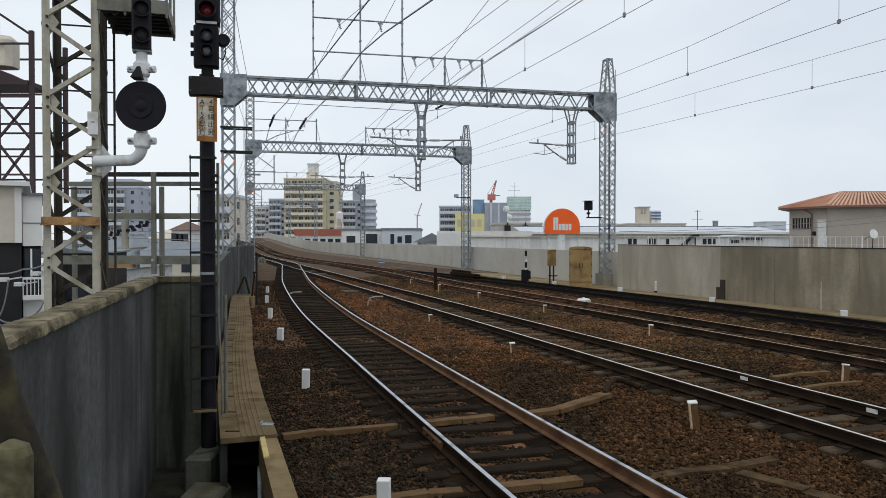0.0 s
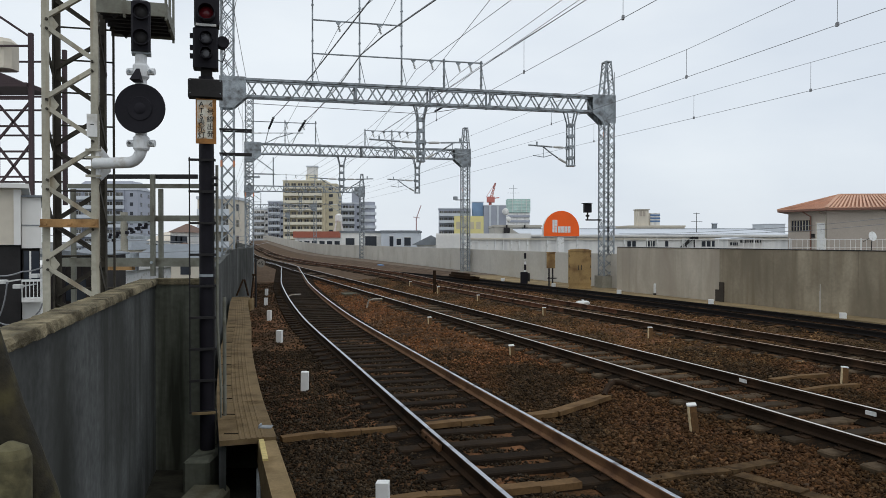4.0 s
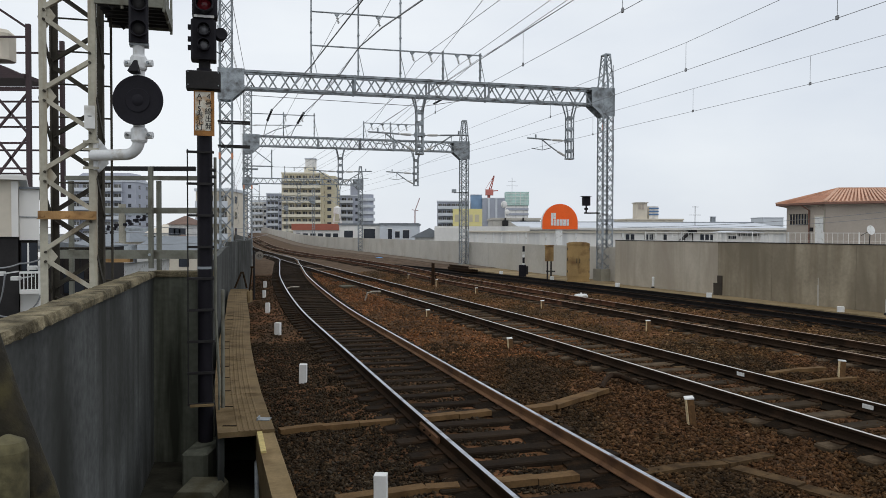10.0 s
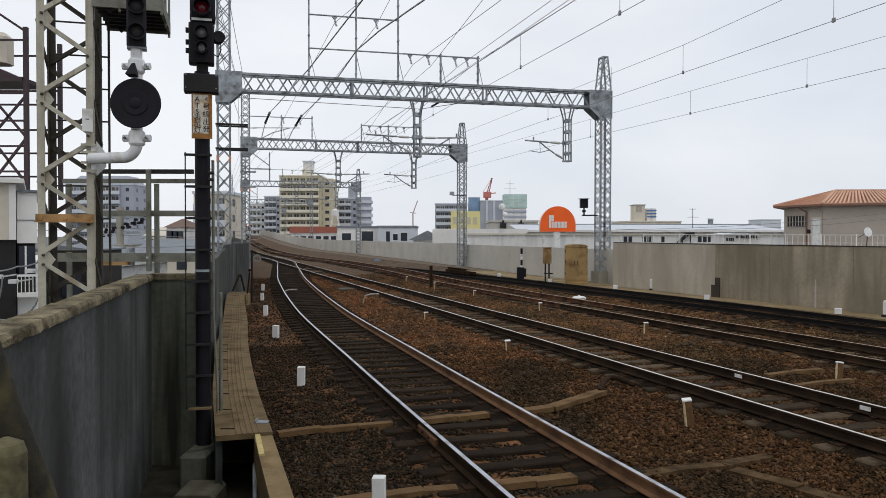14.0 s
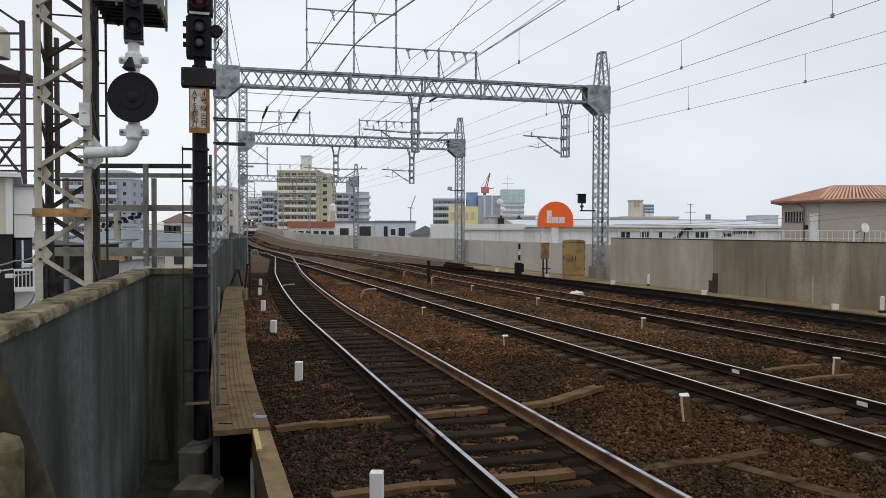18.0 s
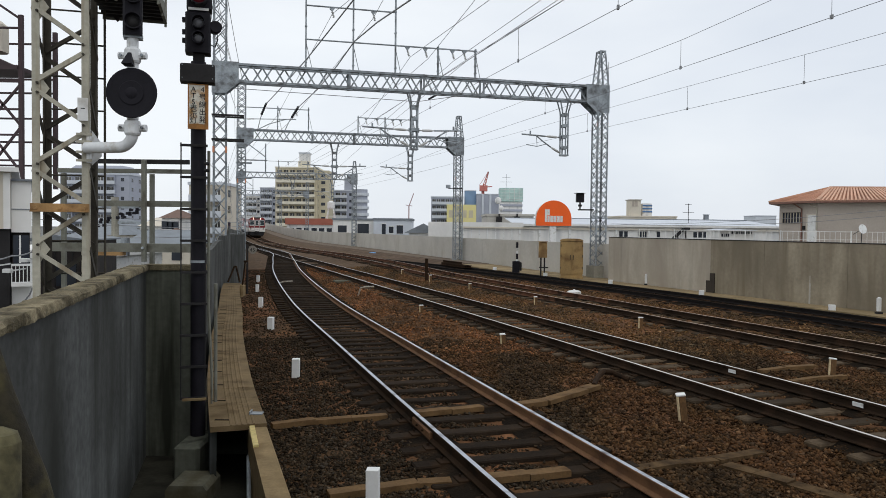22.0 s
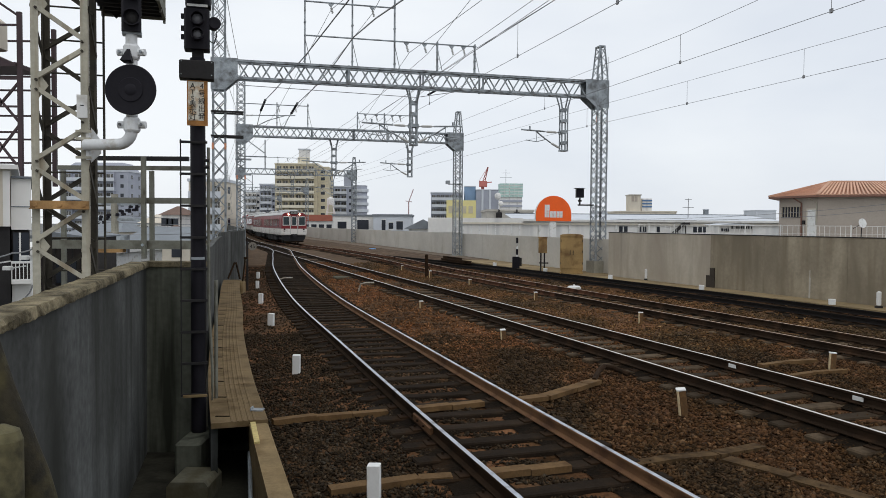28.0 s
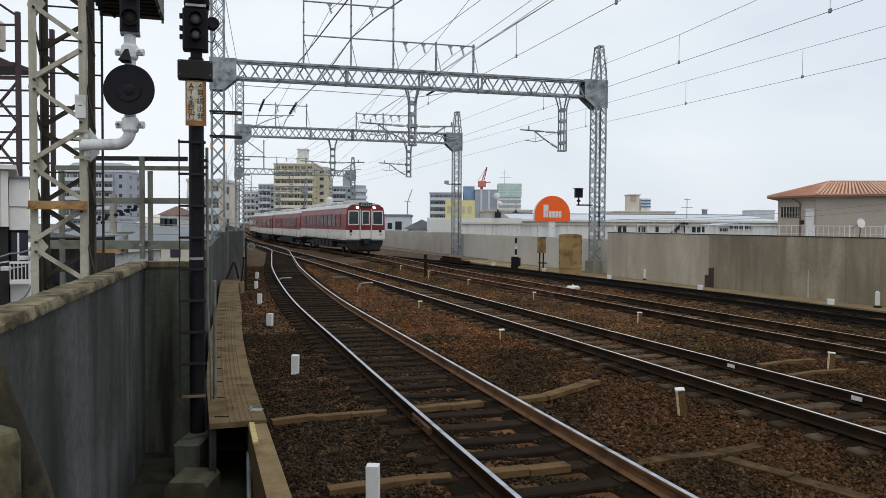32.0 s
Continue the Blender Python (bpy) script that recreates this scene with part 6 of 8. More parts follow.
for x, y in ((12.42, 23.4), (10.2, 28.66), (8.0, 34.16), (5.78, 39.2), (3.58, 44.6)):
    solo("white_kerb_block", Geo().soft(-0.1, 0.1, -0.08, 0.08, 0.0, 0.17, 0.01), M_WHITE, "white painted block on the walkway edge", "marker", pose(x, y, -0.02, 0, 0, -20), "kerb blocks")
tp = thing("white_post", "slim white post with a dark foot on the walkway", "marker", m=pose(9.43, 33.45, -0.02))
part("post", Geo().soft(-0.06, 0.06, -0.06, 0.06, 0.08, 0.5, 0.03), M_WHITE, tp)
part("foot", Geo().box(-0.08, 0.08, -0.08, 0.08, 0.0, 0.06), M_STEEL_DARK, tp)
tp = thing("white_post", "slim white post with a dark foot on the walkway", "marker", m=pose(13.33, 22.45, -0.02))
part("post", Geo().soft(-0.06, 0.06, -0.06, 0.06, 0.08, 0.5, 0.03), M_WHITE, tp)
part("foot", Geo().box(-0.08, 0.08, -0.08, 0.08, 0.0, 0.06), M_STEEL_DARK, tp)

# track magnet between the rails of the far line
tm = thing("track_beacon", "white rounded track beacon between the rails", "beacon", m=pose(5.45, 29.3, -0.16, 0, 0, 14))
part("housing", Geo().soft(-0.24, 0.24, -0.17, 0.17, 0.08, 0.2, 0.05), M_WHITE, tm, smooth=True)
part("knob", Geo().tube((0, 0, 0.2), (0, 0, 0.25), 0.04, 10), M_WHITE, tm)
part("base", Geo().box(-0.2, 0.2, -0.14, 0.14, -0.1, 0.08), M_STEEL_DARK, tm)
# white plates on the rail web
for x, y in ((5.285, 13.25), (6.115, 10.75)):
    solo("rail_tag", Geo().box(-0.09, 0.09, -0.006, 0.006, -0.03, 0.03), M_WHITE, "small white plate on the rail", "marker", pose(x, y, -0.07, 0, 0, 108), "rail tags")


jb = thing("rail_joint", "rust-brown joint bar bolted to the siding rail", "rail joint")
jp = spots(x_siding, 9.25, 10.0, 0.3, -0.785)
part("joint_bar", Geo().sweep([(-0.02, -0.135), (0.02, -0.135), (0.02, -0.05), (-0.005, -0.045), (-0.02, -0.06)], jp), M_RAIL_SIDE, jb)
for p in jp[1:]:
    part("bolt", Geo().tube((p.x - 0.045, p.y, -0.09), (p.x - 0.015, p.y, -0.09), 0.016, 6), M_RAIL, jb)

# brown cable ducts across the ballast
def duct(label, pts, w=0.16, cover=M_DUCT):
    d = thing("cable_duct", label, "cable duct", group="cable ducts")
    pts = [Vector(p) for p in pts]
    for a, b in zip(pts, pts[1:]):
        n = max(1, round((b - a).length / 0.5))
        for k in range(n):
            p, q = a.lerp(b, k / n), a.lerp(b, (k + 1) / n - 0.012)
            dz = Vector((0, 0, random.uniform(-0.026, -0.006)))
            part("duct_cover", Geo().bar(p + dz, q + dz * 0.7, w, 0.07), cover, d)
    return d


duct("pale brown cable duct crossing under the siding rails", [(-2.1, 9.85, -0.19), (-1.58, 10.1, -0.185), (-0.62, 10.38, -0.185)], 0.14)
duct("pale brown cable duct crossing under the siding rails", [(-0.22, 10.44, -0.165), (0.72, 10.85, -0.165)], 0.16)
duct("long timber-like duct crossing under the siding rails", [(-1.01, 7.33, -0.2), (-0.14, 7.65, -0.19), (0.2, 7.7, -0.19)], 0.16)
duct("long timber-like duct crossing under the siding rails", [(0.55, 7.76, -0.18), (1.47, 8.05, -0.18)], 0.17)
duct("curved pale brown cable duct ending beside the main line", [(1.23, 11.1, -0.19), (1.69, 11.3, -0.18), (2.19, 11.85, -0.175), (2.71, 12.45, -0.18)], 0.2)
duct("muddy brown cable duct half buried in the ballast", [(2.19, 8.18, -0.21), (2.75, 8.4, -0.2), (3.23, 8.52, -0.205), (3.91, 8.9, -0.225)], 0.17, M_DUCT_MUD)
duct("muddy brown cable duct half buried in the ballast", [(3.3, 8.4, -0.222), (3.76, 7.78, -0.222), (4.2, 7.12, -0.228), (4.6, 6.5, -0.235)], 0.2, M_DUCT_MUD)
duct("pale brown cable duct beside the far line", [(6.13, 14.05, -0.2), (6.7, 14.3, -0.19), (7.4, 14.5, -0.19)], 0.14)
duct("pale brown cable duct beside the far line", [(6.24, 13.08, -0.2), (6.8, 13.35, -0.195), (7.44, 13.5, -0.19)], 0.13)
duct("pale brown cable duct beside the far line", [(4.55, 14.6, -0.2), (5.1, 14.8, -0.2)], 0.1)
solo("hose", Geo().pipe([(2.66, 12.4, -0.16), (2.84, 12.9, -0.1), (3.0, 13.2, -0.08), (3.18, 13.3, -0.12), (3.42, 13.1, -0.2)], 0.045, 8), M_RAIL, "dark bent cable end at the duct", "cable")
M_BENT = paint("pipe_pale_dirty", (0.4, 0.37, 0.31), 0.8, var=0.3, scale=6, fine=40, stain=(0.2, 0.15, 0.1), amount=0.4)
for pts, lab in (([(-2.95, 29.5, -0.25), (-2.85, 29.4, 0.05), (-2.65, 29.5, 0.1), (-2.35, 29.6, 0.1)], "pale bent pipe in the ballast"), ([(-7.0, 34.5, -0.15), (-6.85, 34.6, -0.1), (-6.5, 34.8, -0.1)], "pale rod between the siding rails")):
    solo("bent_pipe", Geo().pipe(pts, 0.03, 8), M_BENT, lab, "pipe")
solo("junction_slab", Geo().soft(-0.75, 0.75, -0.5, 0.5, 0, 0.08, 0.03), M_FOOT, "grey concrete slab beside the main line", "slab", pose(-4.1, 36.8, -0.25, 0, 0, 18))
solo("board", Geo().soft(-0.35, 0.35, -0.12, 0.12, 0, 0.05, 0.01), M_LEDGE, "pale board lying by the rail", "board", pose(-2.3, 32.2, -0.16, 0, 0, 10))
solo("rusty_stump", Geo().soft(-0.08, 0.08, -0.07, 0.07, 0, 1.15, 0.02).pipe([(0.1, 0, 0.5), (0.25, -0.1, 0.2), (0.45, -0.1, 0.0)], 0.03, 6), M_RAIL, "rusty square post stump between the tracks", "post", pose(-0.38, 38.2, -0.28))

# ---- on the far walkway ----
M_OCHRE = paint("ochre_enamel", (0.33, 0.215, 0.085), 0.65, var=0.25, scale=1.6, fine=25, bump=0.1, stain=(0.15, 0.08, 0.03), amount=0.48)
cb = thing("signal_cabinet", "tall rust-stained ochre steel cabinet on the walkway", "cabinet", m=pose(6.87, 37.8, -0.02, 0, 0, -8) @ Matrix.Diagonal((1.05, 1.1, 1.17, 1)))
part("plinth", Geo().box(-0.54, 0.54, -0.39, 0.39, 0, 0.08).box(-0.5, 0.5, -0.36, 0.36, 0.08, 0.18), M_OCHRE, cb)
part("body", Geo().soft(-0.53, 0.53, -0.38, 0.38, 0.18, 1.58, 0.03), M_OCHRE, cb)
part("roof", Geo().prism([(-0.545, 1.582), (0.545, 1.582), (0.53, 1.63), (0.42, 1.675), (0.2, 1.69), (-0.2, 1.69), (-0.42, 1.675), (-0.53, 1.63)], -0.395, 0.395), M_OCHRE, cb)
for s in (-1, 1):
    d = part("door", Geo().box(s * 0.26 - 0.245, s * 0.26 + 0.245, -0.395, -0.381, 0.24, 1.53), M_OCHRE, cb)
    part("handle", Geo().box(s * 0.07 - 0.015, s * 0.07 + 0.015, -0.42, -0.396, 0.8, 1.0), M_STEEL_DARK, d)
    for z in (0.4, 0.9, 1.35):
        part("hinge", Geo().tube((s * 0.5, -0.4, z), (s * 0.5, -0.4, z + 0.1), 0.015, 6), M_STEEL_DARK, d)
bx = thing("relay_box", "small ochre box on two pipe legs beside the parapet", "cabinet", m=pose(5.65, 39.3, -0.02, 0, 0, -8) @ Matrix.Scale(1.17, 4))
part("body", Geo().soft(-0.19, 0.19, -0.14, 0.14, 0.82, 1.5, 0.03), M_OCHRE, bx)
part("lid", Geo().box(-0.21, 0.21, -0.16, 0.16, 1.502, 1.54), M_OCHRE, bx)
for s in (-0.08, 0.08):
    part("leg", Geo().tube((s, 0, 0), (s, 0, 0.82), 0.035, 8), M_STEEL_DARK, bx)
part("crossbar", Geo().box(-0.15, 0.25, -0.02, 0.02, 0.35, 0.4), M_STEEL_DARK, bx)
bp = thing("striped_post", "black and white post with a dark box at its foot", "post", m=pose(4.62, 42.1, -0.02) @ Matrix.Scale(1.17, 4))
for k in range(5):
    part("band", Geo().box(-0.05, 0.05, -0.05, 0.05, 0.1 + k * 0.27, 0.1 + (k + 1) * 0.27), M_WHITE if k % 2 else M_BLACK, bp)
part("box", Geo().soft(-0.22, 0.12, -0.1, 0.1, 0, 0.55, 0.02), M_BLACK, bp)
part("side_box", Geo().soft(0.13, 0.22, -0.08, 0.08, 0.1, 0.5, 0.02), M_STEEL_DARK, bp)
rs = thing("rail_stack", "stack of old rusty rails along the walkway", "rails", m=pose(1.17, 48.4, -0.02, 0, 0, -70) @ Matrix.Scale(1.17, 4))
for x0, x1, y0, z0 in ((-1.7, 1.7, -0.05, 0.0), (-1.3, 1.6, 0.1, 0.0), (-1.6, 1.2, 0.02, 0.142), (-0.6, 1.9, 0.26, 0.0)):
    part("old_rail", Geo().box(x0, x1, y0 - 0.03, y0 + 0.13, z0, z0 + 0.025).box(x0, x1, y0 + 0.04, y0 + 0.06, z0 + 0.025, z0 + 0.1).box(x0, x1, y0 + 0.015, y0 + 0.085, z0 + 0.1, z0 + 0.14), M_RAIL, rs)
# no hollow here: a dark plate gives the recess its shade by colour
solo("wall_recess", Geo().box(-0.03, 0.03, -0.23, 0.23, 0, 0.47).box(-0.03, 0.03, -0.23, 0.02, 0.47, 0.77), paint("recess_shade", (0.05, 0.04, 0.03), 0.9, var=0.3), "dark stepped plate, painted shade of a recess in the parapet foot", "recess", pose(10.92, 29.7, -0.018, 0, 0, 21.8))
solo("blue_sheet", Geo().soft(-0.5, 0.5, -0.2, 0.2, 0, 0.06, 0.02), paint("blue_plastic", (0.1, 0.3, 0.6), 0.5, bump=0.2), "scrap of blue sheet beside the parapet", "sheet", pose(-5.85, 72, 0.0, 0, 0, -70))

# speed sign beside the siding
M_SIGNW = paint("sign_face", (0.2, 0.18, 0.15), 0.6, var=0.1, bump=0.05)
sp = thing("speed_sign", "round weathered speed sign reading 45 on a post", "sign")
part("post", Geo().tube((-7.32, 29.7, -0.25), (-7.32, 29.7, 1.7), 0.04, 8), M_STEEL_DARK, sp)
fc = part("disc", Geo().lathe([(0.16, 0), (0.16, 0.02), (0.01, 0.02)], pose(-7.02, 29.3, 1.5, 90, 0, 12), 24), M_SIGNW, sp)
part("arm", Geo().bar((-7.32, 29.7, 1.5), (-7.02, 29.33, 1.5), 0.03, 0.03), M_STEEL_DARK, sp)
me = text_mesh("45", 0.2)
me.materials.append(M_BLACK)
part("number", me, None, fc, m=pose(-7.02, 29.274, 1.43, 90, 0, 12))
# foot of the first gantry's left column with its rusty braces
ft = thing("column_footing", "rusty braced footing of the gantry column by the trough", "footing")
part("block", Geo().soft(-7.85, -7.2, 28.5, 29.0, -0.4, 0.2, 0.05), M_LEDGE, ft)
part("strut", Geo().bar((-7.75, 28.5, 0.3), (-7.55, 28.7, 0.9), 0.05, 0.05).bar((-7.3, 28.5, 0.3), (-7.5, 28.7, 0.9), 0.05, 0.05), M_RAIL, ft)
part("handle", Geo().bar((-7.2, 28.5, 0.2), (-7.1, 28.5, 1.1), 0.05, 0.05).box(-7.15, -7.0, 28.45, 28.55, 1.05, 1.12), M_RAIL, ft)
# chipped yellow strip and bright rod at the open end of the trough
solo("edge_strip", Geo().bar((-1.965, 8.2, 0.226), (-1.745, 7.45, 0.226), 0.055, 0.02), paint("yellow_strip", (0.5, 0.4, 0.16), 0.8, var=0.2, scale=20), "chipped yellow strip on the kerb", "strip")
solo("white_bracket", Geo().box(-2.08, -1.95, 8.6, 8.72, 0.25, 0.262).box(-2.095, -2.08, 8.6, 8.72, 0.25, 0.285), M_GALV, "small pale bracket on the trough edge", "bracket")
solo("steel_rod", Geo().tube((-2.0, 8.2, -0.1), (-1.55, 6.4, -0.3), 0.022, 8), M_GALV, "bright steel rod in the open channel", "rod")


# ---- the town beyond the parapets ----
M_BEIGE = paint("tile_beige", (0.56, 0.5, 0.36), 0.8, var=0.08, scale=0.3, fine=3, bump=0.03, stain=(0.48, 0.42, 0.3), amount=0.25, streak=True)
M_BEIGE_L = paint("balcony_cream", (0.72, 0.67, 0.54), 0.8, var=0.06, scale=0.4, fine=3, bump=0.03)
M_GREYB = paint("wall_bluegrey", (0.38, 0.4, 0.46), 0.8, var=0.08, scale=0.3, fine=3, bump=0.03)
M_GREYL = paint("balcony_grey", (0.58, 0.61, 0.65), 0.8, var=0.06, scale=0.4, fine=3, bump=0.03)
M_PALE = paint("wall_pale", (0.76, 0.745, 0.71), 0.8, var=0.08, scale=0.3, fine=4, bump=0.03, stain=(0.56, 0.56, 0.55), amount=0.3, streak=True)
M_CREAMW = paint("wall_cream", (0.62, 0.565, 0.47), 0.8, var=0.08, scale=0.5, fine=8, bump=0.05)
M_BROWNW = paint("wall_taupe", (0.43, 0.375, 0.32), 0.85, var=0.1, scale=0.8, fine=10, bump=0.08)
M_TILE = paint("roof_tile_orange", (0.5, 0.26, 0.165), 0.75, var=0.15, scale=1.2, fine=10, bump=0.1, each=0.12)
M_TILE_LIT = paint("roof_tile_highlight", (0.58, 0.345, 0.235), 0.8, var=0.12, scale=1.2, fine=10, bump=0.1, each=0.1)
M_REDBAND = paint("red_fascia", (0.36, 0.12, 0.08), 0.8, var=0.1, scale=0.5, fine=5, bump=0.03)
M_BLUEB = paint("cladding_blue", (0.1, 0.19, 0.36), 0.7, var=0.1, scale=0.3, fine=3, bump=0.02)
M_BLUE_P = paint("cladding_pale_blue", (0.22, 0.33, 0.48), 0.7, var=0.12, scale=0.3, fine=3, bump=0.02)
M_YELLOW = paint("billboard_yellow", (0.75, 0.67, 0.3), 0.6, var=0.06, scale=0.5, fine=4, bump=0)
M_GREEN = paint("scaffold_net", (0.45, 0.62, 0.57), 0.9, var=0.2, scale=0.4, fine=3, bump=0.1)
M_CRANE = paint("crane_red", (0.5, 0.16, 0.13), 0.6, var=0.1, bump=0)
M_PALECRANE = paint("crane_pale", (0.5, 0.36, 0.36), 0.6, var=0.1, bump=0)
M_SIGN_O = paint("sign_orange", (0.95, 0.13, 0.012), 0.5, var=0.06, scale=1, fine=10, bump=0)
M_SLATE = paint("roof_grey", (0.2, 0.22, 0.24), 0.7, var=0.15, scale=1, fine=10, bump=0.1)


M_WIN_SOFT = paint("curtained_glass", (0.09, 0.088, 0.08), 0.25, var=0.7, scale=0.5, fine=2, bump=0, each=0.6)


def apartments(label, x0, x1, y, depth, top, floors, fh, wall, rail, bays, turn=0.0, balcony=(0.05, 0.82), kind="apartment_building"):
    """A slab block: walls, storey by storey balconies and windows on the front and windows on the right side."""
    b = thing(kind, label, "building", m=pose((x0 + x1) / 2, y, 0, 0, 0, turn))
    w = (x1 - x0) / 2
    part("wall", Geo().box(-w, w, 0, depth, -7, top), wall, b)
    part("roof", Geo().box(-w - 0.2, w + 0.2, -0.2, depth + 0.2, top + 0.004, top + 0.5), rail, b)
    a0, a1 = -w + 2 * w * balcony[0], -w + 2 * w * balcony[1]
    for k in range(floors):
        z = top - (k + 1) * fh
        if z < -6:
            break
        part("balcony", Geo().box(a0, a1, -1.3, -0.01, z - 0.12, z).box(a0, a1, -1.35, -1.25, z, z + 1.05), rail, b)
        n = bays
        for j in range(n):
            c0 = a0 + (a1 - a0) * (j + 0.12) / n
            c1 = a0 + (a1 - a0) * (j + 0.88) / n
            win = part("window", Geo().box(c0, c1, -0.06, 0.02, z + 0.05, z + fh * 0.74), M_WIN_SOFT, b)
            part("frame", Geo().box((c0 + c1) / 2 - 0.05, (c0 + c1) / 2 + 0.05, -0.09, -0.06, z + 0.05, z + fh * 0.78), M_PALE, win)
            part("divider", Geo().box(c1 + 0.05, c1 + 0.2, -1.2, -0.02, z, z + fh - 0.15), wall, b)
        if balcony[1] < 0.95:
            c = a1 + (w - a1) * 0.5
            part("window", Geo().box(c - 0.5, c + 0.5, -0.05, 0.02, z + 0.9, z + 2.0), M_GLASS_DARK, b)
        for j in range(2):
            yy = depth * (0.25 + 0.5 * j)
            part("window", Geo().box(w - 0.02, w + 0.05, yy - 0.7, yy + 0.7, z + 0.8, z + 2.0), M_GLASS_DARK, b)
    return b


ap = apartments("ten-storey beige apartment block with cream balconies", -63.0, -46.5, 300, 14, 25.6, 11, 2.85, M_BEIGE, M_BEIGE_L, 6, balcony=(0.03, 0.95))
part("side_wing", Geo().box(8.2, 12.5, 3, 16, -7, 25.0), M_BEIGE, ap)
ph = part("penthouse", Geo().box(0.8, 4.6, 2, 6, 26.1, 31.5), M_PALE, ap)
part("penthouse_cap", Geo().box(0.5, 4.9, 1.8, 6.2, 31.5, 32.0), M_GREYL, ph)
part("penthouse_base", Geo().box(0.4, 4.9, 1.7, 2.0, 26.1, 28.5), M_BEIGE_L, ph)
for z in range(10):
    part("wing_window", Geo().box(9.4, 11.0, 2.93, 3.02, 22.4 - z * 2.85, 23.6 - z * 2.85), M_GLASS_DARK, ap)
ap = apartments("blue-grey apartment block with rounded balconies", -45.0, -34.5, 322, 14, 17.8, 9, 2.85, M_GREYB, M_GREYL, 3, balcony=(0.0, 0.75))
part("stair_tower", Geo().box(1.2, 4.6, 1.0, 6, -7, 23.0), M_GREYB, ap)
part("stair_cap", Geo().box(1.0, 4.8, 0.8, 6.2, 23.0, 23.5), M_GREYL, ap)
for k in range(8):
    z = 16.0 - k * 2.85
    part("round_balcony", Geo().lathe([(3.4, z - 0.2), (3.6, z - 0.1), (3.6, z + 1.1), (3.4, z + 1.1)], pose(8.0, 2.0, 0), 20), M_GREYL, ap)
    part("round_core", Geo().tube((8.0, 2.0, z + 1.1), (8.0, 2.0, z + 2.65), 3.0, 18), M_GREYB, ap)
apartments("pale blue-grey office block", -80.5, -73.5, 350, 10, 20.0, 9, 2.9, M_GREYB, M_GREYL, 3)
apartments("pale grey apartment block", -88.5, -81.0, 352, 10, 16.5, 8, 2.9, M_PALE, M_GREYL, 3)
apartments("grey apartment block with stepped top floors", -118, -96.5, 240, 12, 18.2, 9, 2.95, M_GREYB, M_GREYL, 5)
solo("roof_storey", Geo().add([(-117, 240.5, 18.75), (-97, 240.5, 18.75), (-97, 251, 18.75), (-117, 251, 18.75), (-114, 242, 21.2), (-99, 242, 21.2), (-99, 250, 21.2), (-114, 250, 21.2)],
                            [(4, 5, 6, 7), (0, 1, 5, 4), (1, 2, 6, 5), (2, 3, 7, 6), (3, 0, 4, 7)]), M_GREYB, "sloped grey top storey of an apartment block", "building")
apartments("pale grey-beige apartment block close beside the viaduct", -42.0, -35.9, 130, 11, 9.4, 5, 2.75, M_CREAMW, M_GREYL, 3, balcony=(0.05, 0.95))
apartments("grey office block with rows of windows", -1.4, 11.3, 300, 12, 14.6, 8, 2.7, M_GREYB, M_GREYL, 7, balcony=(0.02, 0.98), kind="office_building")


def plain_block(name, label, x0, x1, y0, y1, top, wall, windows=(), cap=None, base=-7):
    b = thing(name, label, "building")
    part("wall", Geo().box(x0, x1, y0, y1, base, top), wall, b)
    part("roof", Geo().box(x0 - 0.15, x1 + 0.15, y0 - 0.15, y1 + 0.15, top + 0.004, top + 0.3), cap or M_GREYL, b)
    for a, c, z0, z1 in windows:
        w = part("window", Geo().box(a, c, y0 - 0.05, y0 + 0.02, z0, z1), M_GLASS_DARK, b)
        part("frame", Geo().box(a - 0.06, c + 0.06, y0 - 0.07, y0 - 0.002, z1, z1 + 0.08), M_PALE, w)
        part("sill", Geo().box(a - 0.06, c + 0.06, y0 - 0.1, y0 - 0.002, z0 - 0.08, z0), M_PALE, w)
    return b


plain_block("tower_block", "narrow blue-clad service tower beside offices", 12.1, 16.4, 302, 310, 17.4, M_BLUE_P)
gb = plain_block("tower_block", "blank blue-grey concrete block", 16.5, 25.4, 300, 314, 16.0, M_GREYB)
for x in (19.0, 22.0):
    part("pilaster", Geo().box(x - 0.4, x + 0.4, 299.6, 300, -7, 16.0), M_GREYL, gb)
for k in range(4):
    part("window", Geo().box(18.2, 19.6, 299.5, 299.62, -0.5 + k * 1.4, 0.3 + k * 1.4), M_GLASS_DARK, gb)
for x, z, r in ((25.0, 13.6, 1.4), (26.2, 10.6, 1.1)):
    part("dish_antenna", Geo().lathe([(r, 0), (r * 0.7, -0.3), (0.05, -0.5)], pose(x, 298.6, z, -90, 0, 20), 20), M_PALE, gb)
bb = thing("billboard", "yellow rooftop billboard with unreadable lettering", "billboard")
part("panel", Geo().box(4.6, 15.9, 290, 290.4, 4.4, 11.6), M_YELLOW, bb)
for k in range(4):
    part("letter_bar", Geo().box(5.4 + k * 2.55, 7.1 + k * 2.55, 289.9, 289.99, 6.6, 9.4), M_BEIGE, bb)
part("support", Geo().box(5, 5.4, 290.4, 291, -7, 4.4), M_GALV, bb)
part("support", Geo().box(15, 15.4, 290.4, 291, -7, 4.4), M_GALV, bb)

